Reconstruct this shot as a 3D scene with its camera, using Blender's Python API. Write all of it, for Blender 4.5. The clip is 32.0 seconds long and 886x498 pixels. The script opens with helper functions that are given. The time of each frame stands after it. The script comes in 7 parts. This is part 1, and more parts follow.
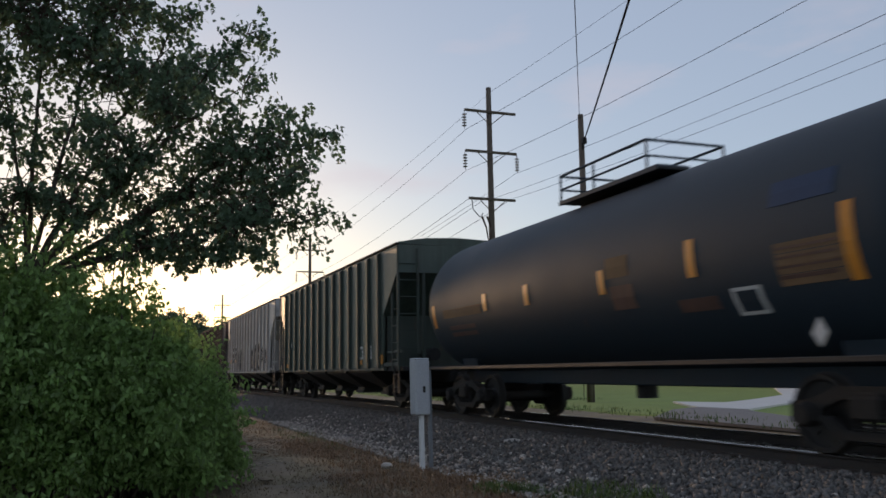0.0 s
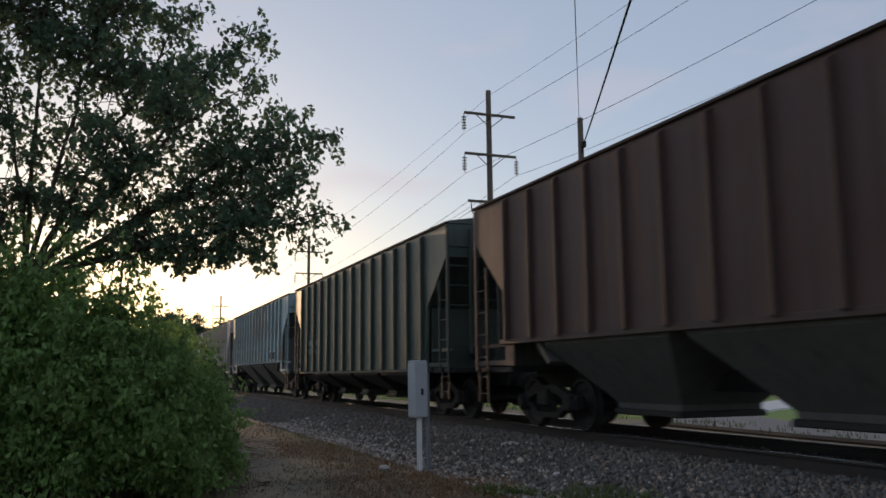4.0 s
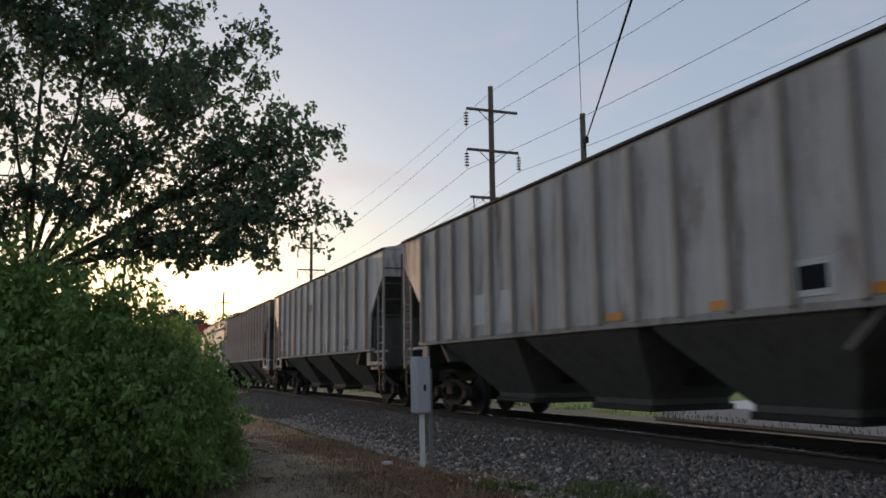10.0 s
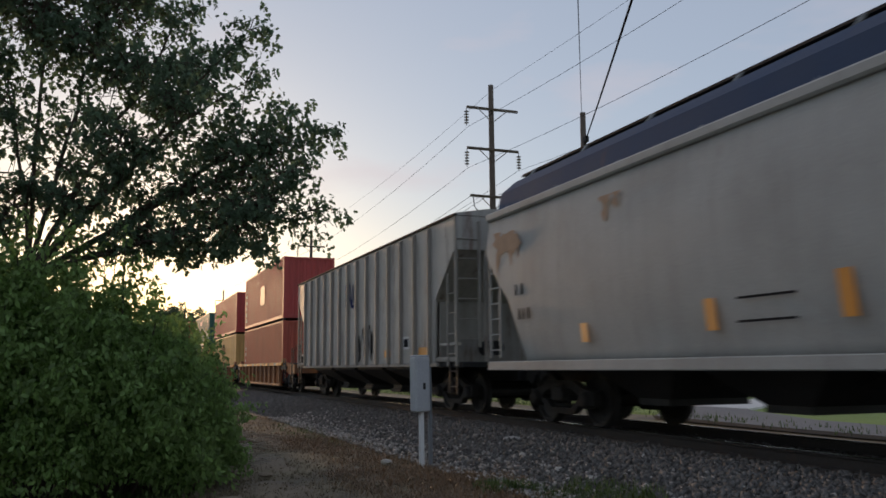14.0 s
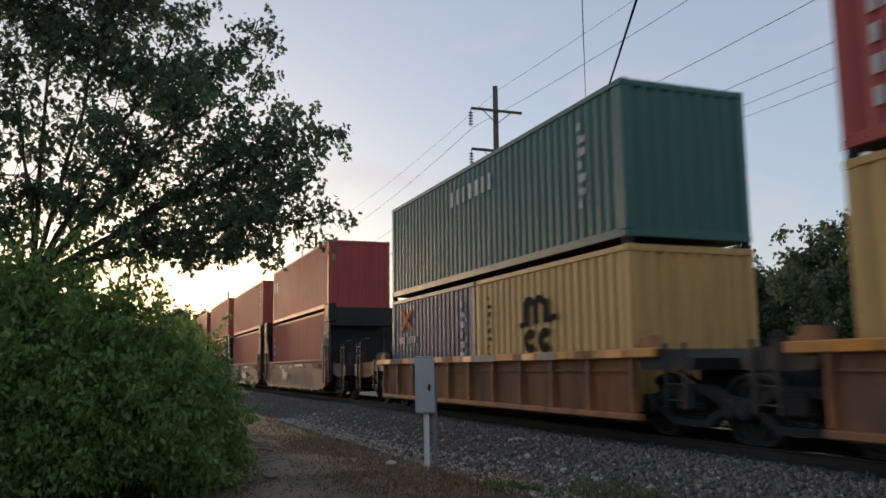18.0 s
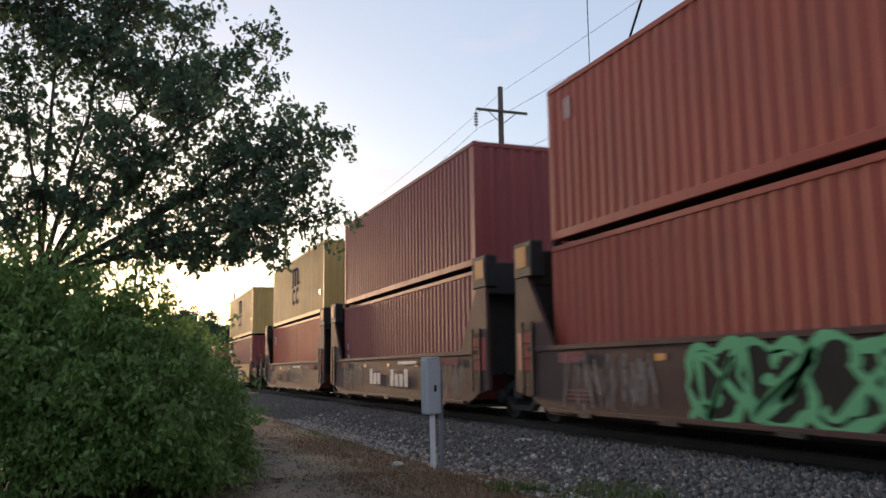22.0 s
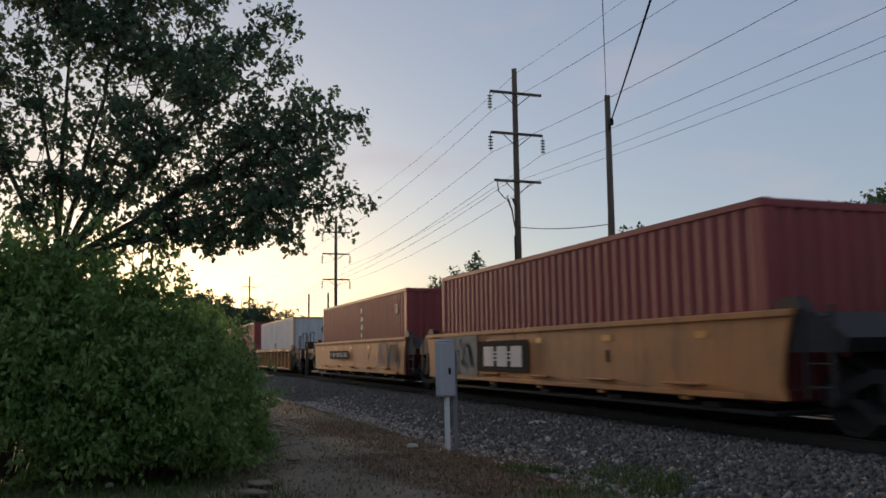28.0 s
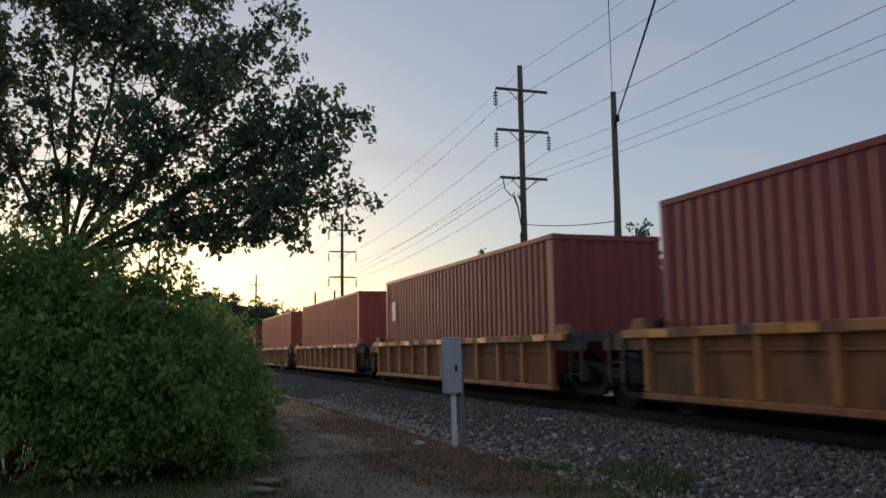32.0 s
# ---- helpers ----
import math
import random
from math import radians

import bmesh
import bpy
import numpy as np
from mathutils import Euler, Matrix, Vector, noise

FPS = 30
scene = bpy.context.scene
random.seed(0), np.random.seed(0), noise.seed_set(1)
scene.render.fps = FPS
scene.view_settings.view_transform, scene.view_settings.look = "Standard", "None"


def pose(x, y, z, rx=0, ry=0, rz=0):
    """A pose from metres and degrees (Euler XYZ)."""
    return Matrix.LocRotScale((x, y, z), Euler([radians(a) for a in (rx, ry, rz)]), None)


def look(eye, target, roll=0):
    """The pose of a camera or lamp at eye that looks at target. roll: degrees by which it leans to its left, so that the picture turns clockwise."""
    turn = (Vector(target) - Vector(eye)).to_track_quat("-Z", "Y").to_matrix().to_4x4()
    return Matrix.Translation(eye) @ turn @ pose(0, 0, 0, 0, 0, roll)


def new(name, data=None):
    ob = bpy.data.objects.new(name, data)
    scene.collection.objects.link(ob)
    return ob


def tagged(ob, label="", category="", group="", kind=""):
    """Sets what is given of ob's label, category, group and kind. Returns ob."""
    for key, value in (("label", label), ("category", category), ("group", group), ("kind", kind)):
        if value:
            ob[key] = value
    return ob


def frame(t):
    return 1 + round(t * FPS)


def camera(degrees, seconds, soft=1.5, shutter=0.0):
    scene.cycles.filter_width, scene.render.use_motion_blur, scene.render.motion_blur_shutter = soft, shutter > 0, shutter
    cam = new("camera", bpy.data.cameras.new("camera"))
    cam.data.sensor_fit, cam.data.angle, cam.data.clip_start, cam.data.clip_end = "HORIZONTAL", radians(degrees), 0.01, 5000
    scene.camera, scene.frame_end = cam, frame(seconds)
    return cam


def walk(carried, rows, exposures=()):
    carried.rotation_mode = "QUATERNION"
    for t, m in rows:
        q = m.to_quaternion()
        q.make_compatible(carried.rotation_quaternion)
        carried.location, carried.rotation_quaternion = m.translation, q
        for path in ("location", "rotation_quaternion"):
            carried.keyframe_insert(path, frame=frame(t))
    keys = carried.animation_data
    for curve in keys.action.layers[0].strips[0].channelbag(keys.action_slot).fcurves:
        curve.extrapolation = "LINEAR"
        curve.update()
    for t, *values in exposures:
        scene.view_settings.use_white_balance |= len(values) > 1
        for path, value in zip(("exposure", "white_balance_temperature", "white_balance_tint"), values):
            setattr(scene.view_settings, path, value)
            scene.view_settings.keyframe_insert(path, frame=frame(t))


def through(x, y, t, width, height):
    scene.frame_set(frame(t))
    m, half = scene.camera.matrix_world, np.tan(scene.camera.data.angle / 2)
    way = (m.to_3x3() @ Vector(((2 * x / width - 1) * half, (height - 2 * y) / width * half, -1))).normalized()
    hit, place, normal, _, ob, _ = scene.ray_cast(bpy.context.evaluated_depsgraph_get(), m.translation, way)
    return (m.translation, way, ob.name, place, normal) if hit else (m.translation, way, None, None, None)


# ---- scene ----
cam = camera(55.2, 32.0, soft=1.6, shutter=0.28)
EYE = Vector((0, 0, 1.5))


def aim(heading, pitch, roll):
    """Camera pose from its heading (degrees from -x towards +y), pitch and roll."""
    h, p = radians(heading), radians(pitch)
    way = Vector((-math.cos(h) * math.cos(p), math.sin(h) * math.cos(p), math.sin(p)))
    return look(EYE, EYE + way, roll)


walk(cam, [(t, aim(h, p, r)) for t, h, p, r in (
    (0, 21.37, 8.10, -1.00), (0.5, 21.36, 8.10, -0.99), (1, 21.40, 8.15, -0.90), (1.5, 21.42, 8.13, -0.80),
    (2, 21.37, 8.19, -0.73), (2.5, 21.45, 8.20, -0.65), (3, 21.47, 8.23, -0.59), (3.5, 21.45, 8.27, -0.65),
    (5.5, 21.44, 8.25, -0.64), (6, 21.42, 8.19, -0.68), (6.5, 21.35, 8.25, -0.72), (7, 21.32, 8.22, -0.78),
    (7.5, 21.30, 8.21, -0.76), (8, 21.35, 8.25, -0.75), (8.5, 21.36, 8.25, -0.78), (9, 21.30, 8.25, -0.75),
    (9.5, 21.29, 8.10, -0.74), (10, 21.28, 8.01, -0.72), (10.5, 21.23, 7.92, -0.73), (11, 21.25, 7.89, -0.70),
    (11.5, 21.21, 7.81, -0.74), (12, 21.18, 7.84, -0.65), (12.5, 21.20, 7.89, -0.62), (13, 21.22, 7.89, -0.54),
    (13.5, 21.28, 7.84, -0.53), (14, 21.29, 7.91, -0.55), (14.5, 21.27, 7.94, -0.59), (16.5, 21.11, 8.02, -0.43),
    (17, 21.04, 8.01, -0.50), (17.5, 21.00, 8.02, -0.55), (18, 20.97, 8.00, -0.62), (18.5, 20.92, 8.00, -0.62),
    (19, 20.91, 8.03, -0.57), (19.5, 20.87, 8.06, -0.50), (20, 20.84, 8.11, -0.48), (20.5, 20.78, 8.08, -0.45),
    (21, 20.74, 8.06, -0.53), (21.5, 20.66, 8.04, -0.61), (22, 20.59, 8.06, -0.74), (22.5, 20.47, 8.10, -0.72),
    (23, 20.35, 8.06, -0.72), (23.5, 20.35, 8.06, -0.71), (24, 20.20, 8.10, -0.77), (24.5, 20.09, 7.85, -0.73),
    (25, 19.99, 7.69, -0.68), (25.5, 19.94, 7.51, -0.64), (27.5, 19.65, 7.01, -0.64), (28, 19.62, 6.92, -0.76),
    (28.5, 19.52, 6.87, -0.84), (29, 19.48, 6.82, -0.90), (29.5, 19.49, 6.78, -0.93), (30, 19.45, 6.72, -0.95),
    (30.5, 19.39, 6.77, -0.94), (31, 19.33, 6.77, -0.93), (31.5, 19.27, 6.78, -0.93), (32, 19.20, 6.75, -0.90),
)], exposures=((0, 0.5, 6300, 12), (14, 0.5, 6550, 12), (17, 0.68, 6500, 12), (19, 0.55, 6400, 12), (20, 0.65, 6400, 12), (21, 0.98, 6400, 12), (22, 1.0, 6400, 12), (24, 0.55, 6500, 12), (25.5, 0.35, 6350, 12), (28, 0.22, 6250, 12), (32, 0.22, 6250, 12)))

# ---- world and sun ----
world = bpy.data.worlds.new("dusk_sky")
scene.world = world
world.use_nodes = True
wn = world.node_tree.nodes
sky = wn.new("ShaderNodeTexSky")
sky.sky_type = "NISHITA"
sky.sun_disc = False
sky.sun_elevation = radians(6.0)
sky.sun_rotation = radians(-90)
sky.altitude = 200
sky.air_density = 1.0
sky.dust_density = 0.8
sky.ozone_density = 1.5
# a thin high veil of cloud evens out the evening sky
veil = wn.new("ShaderNodeMix")
veil.data_type = "RGBA"
veil.inputs["Factor"].default_value = 0.58
veil.inputs["B"].default_value = (2.45, 2.7, 3.35, 1)
world.node_tree.links.new(sky.outputs[0], veil.inputs["A"])
wn["Background"].inputs["Strength"].default_value = 0.13
# faint pink wisps of high cloud
where = wn.new("ShaderNodeTexCoord")
flat = wn.new("ShaderNodeMapping")
flat.inputs["Scale"].default_value = (2.2, 2.2, 7.0)
wisp = wn.new("ShaderNodeTexNoise")
wisp.inputs["Scale"].default_value = 2.4
wisp.inputs["Detail"].default_value = 6
thin = wn.new("ShaderNodeValToRGB")
thin.color_ramp.elements[0].position, thin.color_ramp.elements[1].position = 0.56, 0.82
thin.color_ramp.elements[1].color = (0.45, 0.45, 0.45, 1)
cloud = wn.new("ShaderNodeMix")
cloud.data_type = "RGBA"
cloud.inputs["B"].default_value = (3.7, 3.1, 3.2, 1)
for a, b in ((where.outputs["Generated"], flat.inputs["Vector"]), (flat.outputs[0], wisp.inputs["Vector"]), (wisp.outputs["Fac"], thin.inputs["Fac"]), (thin.outputs["Color"], cloud.inputs["Factor"]),
             (veil.outputs["Result"], cloud.inputs["A"]), (cloud.outputs["Result"], wn["Background"].inputs["Color"])):
    world.node_tree.links.new(a, b)

sun = new("sun", bpy.data.lights.new("sun", "SUN"))
sun.data.energy = 1.15
sun.data.angle = radians(3)
sun.data.color = (1.0, 0.62, 0.34)
sun.matrix_world = look((-99.5, -4.4, 10.2), (0, 0, 1.5))

# ---- plan ----
RZ = 0.46          # rail top
YC = 8.585          # track centre line
RAIL_Y = (7.833, 9.337)


def run(t):
    """Metres that the train has gone after t seconds."""
    if t < 7:
        return 14.45 * t
    if t < 16:
        return 14.45 * t + 0.0439 * (t - 7) ** 2
    return 234.76 + 15.24 * (t - 16)


# ---- mesh helpers ----
def obj(name, bm, material, parent=None, smooth=False):
    me = bpy.data.meshes.new(name)
    bm.to_mesh(me)
    bm.free()
    return mesh_obj(name, me, material, parent, smooth)


def mesh_obj(name, me, material, parent=None, smooth=False):
    if not me.materials:
        me.materials.append(material)
    if smooth:
        me.polygons.foreach_set("use_smooth", [True] * len(me.polygons))
    ob = new(name, me)
    if parent:
        ob.parent = parent
    return ob


def part(name, bm, material, parent, label="", smooth=False):
    ob = obj(name, bm, material, parent, smooth)
    if label:
        ob["label"] = label
    return ob


def thing(name, label, category, m=None, group="", kind=""):
    ob = new(name)
    ob.empty_display_size = 0.3
    if m:
        ob.matrix_basis = m
    return tagged(ob, label, category, group, kind)


def box(bm, x0, x1, y0, y1, z0, z1, chamfer=0.0):
    """A box, with chamfered edges if asked."""
    made = bmesh.ops.create_cube(bm, size=1, matrix=Matrix.LocRotScale(
        ((x0 + x1) / 2, (y0 + y1) / 2, (z0 + z1) / 2), None, (abs(x1 - x0), abs(y1 - y0), abs(z1 - z0))))
    if chamfer:
        edges = {e for v in made["verts"] for e in v.link_edges}
        bmesh.ops.bevel(bm, geom=list(edges), offset=chamfer, segments=1, affect="EDGES")
    return bm


def bm_box(*a):
    return box(bmesh.new(), *a)


def prism(bm, pts, y0, y1):
    """A prism: the outline pts (x, z) drawn out from y0 to y1."""
    a = [bm.verts.new((x, y0, z)) for x, z in pts]
    b = [bm.verts.new((x, y1, z)) for x, z in pts]
    bm.faces.new(a)
    bm.faces.new(b[::-1])
    for i in range(len(pts)):
        j = (i + 1) % len(pts)
        bm.faces.new((a[j], a[i], b[i], b[j]))
    return bm


def prism_x(bm, pts, x0, x1):
    """A prism: the outline pts (y, z) drawn out from x0 to x1."""
    a = [bm.verts.new((x0, y, z)) for y, z in pts]
    b = [bm.verts.new((x1, y, z)) for y, z in pts]
    bm.faces.new(a[::-1])
    bm.faces.new(b)
    for i in range(len(pts)):
        j = (i + 1) % len(pts)
        bm.faces.new((a[i], a[j], b[j], b[i]))
    return bm


def tube(bm, pts, r, n=6, r1=None):
    """A tube along pts, tapering from r to r1."""
    pts = [Vector(p) for p in pts]
    rings = []
    for i, p in enumerate(pts):
        way = (pts[min(i + 1, len(pts) - 1)] - pts[max(i - 1, 0)]).normalized()
        side = way.cross(Vector((0, 0, 1)) if abs(way.z) < 0.9 else Vector((1, 0, 0))).normalized()
        up = side.cross(way)
        rr = r if r1 is None else r + (r1 - r) * i / (len(pts) - 1)
        rings.append([bm.verts.new(p + rr * (math.cos(2 * math.pi * k / n) * side + math.sin(2 * math.pi * k / n) * up)) for k in range(n)])
    for a, b in zip(rings, rings[1:]):
        for k in range(n):
            bm.faces.new((a[k], a[(k + 1) % n], b[(k + 1) % n], b[k]))
    bm.faces.new(rings[0][::-1])
    bm.faces.new(rings[-1])
    return bm


def lathe_y(bm, prof, n=24, cx=0.0, cz=0.0):
    """A solid turned about an axis along y: prof holds (y, radius)."""
    rings = [[bm.verts.new((cx + r * math.cos(2 * math.pi * k / n), y, cz + r * math.sin(2 * math.pi * k / n))) for k in range(n)] for y, r in prof]
    for a, b in zip(rings, rings[1:]):
        for k in range(n):
            bm.faces.new((a[k], b[k], b[(k + 1) % n], a[(k + 1) % n]))
    bm.faces.new(rings[0])
    bm.faces.new(rings[-1][::-1])
    return bm


def raw(name, verts, faces, material, parent=None, smooth=False):
    """A mesh from numpy arrays: verts (n, 3), faces (m, 3 or 4)."""
    verts, faces = np.asarray(verts, dtype=np.float32), np.asarray(faces, dtype=np.int32)
    me = bpy.data.meshes.new(name)
    m, k = faces.shape
    me.vertices.add(len(verts))
    me.vertices.foreach_set("co", verts.ravel())
    me.loops.add(m * k)
    me.loops.foreach_set("vertex_index", faces.ravel())
    me.polygons.add(m)
    me.polygons.foreach_set("loop_start", np.arange(0, m * k, k, dtype=np.int32))
    me.update(calc_edges=True)
    me.validate()
    return mesh_obj(name, me, material, parent, smooth)


# ---- materials ----

def mat(name, col, rough=0.6, metal=0.0, var=0.25, scale=1.5, rust=0.0, bump=0.15, rust_col=(0.13, 0.055, 0.028), streak=(1.3, 1.3, 0.25),
        grain=40, dirt=0.0, island=0.0, spec=0.5, drip=0.0):
    """A weathered surface: base colour, blotches, streaks of rust, dust and a fine grain."""
    m = bpy.data.materials.new(name)
    m.use_nodes = True
    nt = m.node_tree
    N, L = nt.nodes, nt.links
    bsdf = N["Principled BSDF"]
    tc = N.new("ShaderNodeTexCoord")
    big = N.new("ShaderNodeTexNoise")
    big.inputs["Scale"].default_value = scale
    big.inputs["Detail"].default_value = 6
    big.inputs["Roughness"].default_value = 0.65
    fine = N.new("ShaderNodeTexNoise")
    fine.inputs["Scale"].default_value = grain
    fine.inputs["Detail"].default_value = 4
    L.new(tc.outputs["Object"], big.inputs["Vector"])
    L.new(tc.outputs["Object"], fine.inputs["Vector"])
    base = N.new("ShaderNodeMix")
    base.data_type = "RGBA"
    base.inputs["A"].default_value = [c * (1 - var) for c in col] + [1]
    base.inputs["B"].default_value = [min(1, c * (1 + var)) for c in col] + [1]
    L.new(big.outputs["Fac"], base.inputs["Factor"])
    out = base.outputs["Result"]
    g = N.new("ShaderNodeMix")
    g.data_type, g.blend_type = "RGBA", "OVERLAY"
    g.inputs["Factor"].default_value = 0.25
    L.new(out, g.inputs["A"])
    L.new(fine.outputs["Fac"], g.inputs["B"])
    out = g.outputs["Result"]
    if rust:
        mp = N.new("ShaderNodeMapping")
        mp.inputs["Scale"].default_value = streak
        L.new(tc.outputs["Object"], mp.inputs["Vector"])
        st = N.new("ShaderNodeTexNoise")
        st.inputs["Scale"].default_value = 1.6
        st.inputs["Detail"].default_value = 7
        st.inputs["Roughness"].default_value = 0.7
        L.new(mp.outputs[0], st.inputs["Vector"])
        rp = N.new("ShaderNodeValToRGB")
        lo = 0.66 - 0.42 * rust
        rp.color_ramp.elements[0].position, rp.color_ramp.elements[1].position = lo, min(1, lo + 0.16)
        L.new(st.outputs["Fac"], rp.inputs["Fac"])
        mx = N.new("ShaderNodeMix")
        mx.data_type = "RGBA"
        mx.inputs["B"].default_value = (*rust_col, 1)
        L.new(rp.outputs["Color"], mx.inputs["Factor"])
        L.new(out, mx.inputs["A"])
        out = mx.outputs["Result"]
    if dirt:
        vo = N.new("ShaderNodeTexNoise")
        vo.inputs["Scale"].default_value = 0.7
        vo.inputs["Detail"].default_value = 8
        L.new(tc.outputs["Object"], vo.inputs["Vector"])
        rp = N.new("ShaderNodeValToRGB")
        rp.color_ramp.elements[0].position, rp.color_ramp.elements[1].position = 0.42, 0.7
        L.new(vo.outputs["Fac"], rp.inputs["Fac"])
        ml = N.new("ShaderNodeMath")
        ml.operation = "MULTIPLY"
        ml.inputs[1].default_value = dirt
        L.new(rp.outputs["Color"], ml.inputs[0])
        mx = N.new("ShaderNodeMix")
        mx.data_type = "RGBA"
        mx.inputs["B"].default_value = (0.11, 0.095, 0.08, 1)
        L.new(ml.outputs[0], mx.inputs["Factor"])
        L.new(out, mx.inputs["A"])
        out = mx.outputs["Result"]
    if drip:
        # soot washed down the sheets in narrow runs, and a coarser cloudiness
        mp = N.new("ShaderNodeMapping")
        mp.inputs["Scale"].default_value = (3.2, 3.2, 0.16)
        L.new(tc.outputs["Object"], mp.inputs["Vector"])
        dn = N.new("ShaderNodeTexNoise")
        dn.inputs["Scale"].default_value = 1.8
        dn.inputs["Detail"].default_value = 5
        dn.inputs["Roughness"].default_value = 0.6
        L.new(mp.outputs[0], dn.inputs["Vector"])
        rp = N.new("ShaderNodeValToRGB")
        rp.color_ramp.elements[0].position, rp.color_ramp.elements[1].position = 0.44, 0.72
        L.new(dn.outputs["Fac"], rp.inputs["Fac"])
        ml = N.new("ShaderNodeMath")
        ml.operation = "MULTIPLY"
        ml.inputs[1].default_value = drip
        L.new(rp.outputs["Color"], ml.inputs[0])
        mx = N.new("ShaderNodeMix")
        mx.data_type, mx.blend_type = "RGBA", "MULTIPLY"
        mx.inputs["B"].default_value = (0.42, 0.38, 0.35, 1)
        L.new(ml.outputs[0], mx.inputs["Factor"])
        L.new(out, mx.inputs["A"])
        out = mx.outputs["Result"]
    if island:
        ge = N.new("ShaderNodeNewGeometry")
        hs = N.new("ShaderNodeHueSaturation")
        mr = N.new("ShaderNodeMapRange")
        mr.inputs["To Min"].default_value, mr.inputs["To Max"].default_value = 1 - island, 1 + island
        L.new(ge.outputs["Random Per Island"], mr.inputs["Value"])
        L.new(mr.outputs[0], hs.inputs["Value"])
        L.new(out, hs.inputs["Color"])
        out = hs.outputs["Color"]
    L.new(out, bsdf.inputs["Base Color"])
    bsdf.inputs["Specular IOR Level"].default_value = spec
    bsdf.inputs["Metallic"].default_value = metal
    rr = N.new("ShaderNodeMapRange")
    rr.inputs["To Min"].default_value, rr.inputs["To Max"].default_value = max(0.05, rough - 0.12), min(1, rough + 0.12)
    L.new(big.outputs["Fac"], rr.inputs["Value"])
    L.new(rr.outputs[0], bsdf.inputs["Roughness"])
    if bump:
        bp = N.new("ShaderNodeBump")
        bp.inputs["Strength"].default_value = bump
        bp.inputs["Distance"].default_value = 0.02
        L.new(fine.outputs["Fac"], bp.inputs["Height"])
        L.new(bp.outputs[0], bsdf.inputs["Normal"])
    return m


def leaf_mat(name, col, back, through=0.35, spread=0.35):
    """Leaves: a green that varies leaf by leaf and lets some light through."""
    m = bpy.data.materials.new(name)
    m.use_nodes = True
    nt = m.node_tree
    N, L = nt.nodes, nt.links
    bsdf, out = N["Principled BSDF"], N["Material Output"]
    ge = N.new("ShaderNodeNewGeometry")
    tc = N.new("ShaderNodeTexCoord")
    nz = N.new("ShaderNodeTexNoise")
    nz.inputs["Scale"].default_value = 0.8
    L.new(tc.outputs["Object"], nz.inputs["Vector"])
    mx = N.new("ShaderNodeMix")
    mx.data_type = "RGBA"
    mx.inputs["A"].default_value, mx.inputs["B"].default_value = (*col, 1), (*back, 1)
    L.new(nz.outputs["Fac"], mx.inputs["Factor"])
    hs = N.new("ShaderNodeHueSaturation")
    mr = N.new("ShaderNodeMapRange")
    mr.inputs["To Min"].default_value, mr.inputs["To Max"].default_value = 1 - spread, 1 + spread
    L.new(ge.outputs["Random Per Island"], mr.inputs["Value"])
    L.new(mr.outputs[0], hs.inputs["Value"])
    L.new(mx.outputs["Result"], hs.inputs["Color"])
    L.new(hs.outputs["Color"], bsdf.inputs["Base Color"])
    bsdf.inputs["Roughness"].default_value = 0.55
    tr = N.new("ShaderNodeBsdfTranslucent")
    L.new(hs.outputs["Color"], tr.inputs["Color"])
    sh = N.new("ShaderNodeMixShader")
    sh.inputs["Fac"].default_value = through
    L.new(bsdf.outputs[0], sh.inputs[1])
    L.new(tr.outputs[0], sh.inputs[2])
    L.new(sh.outputs[0], out.inputs["Surface"])
    return m


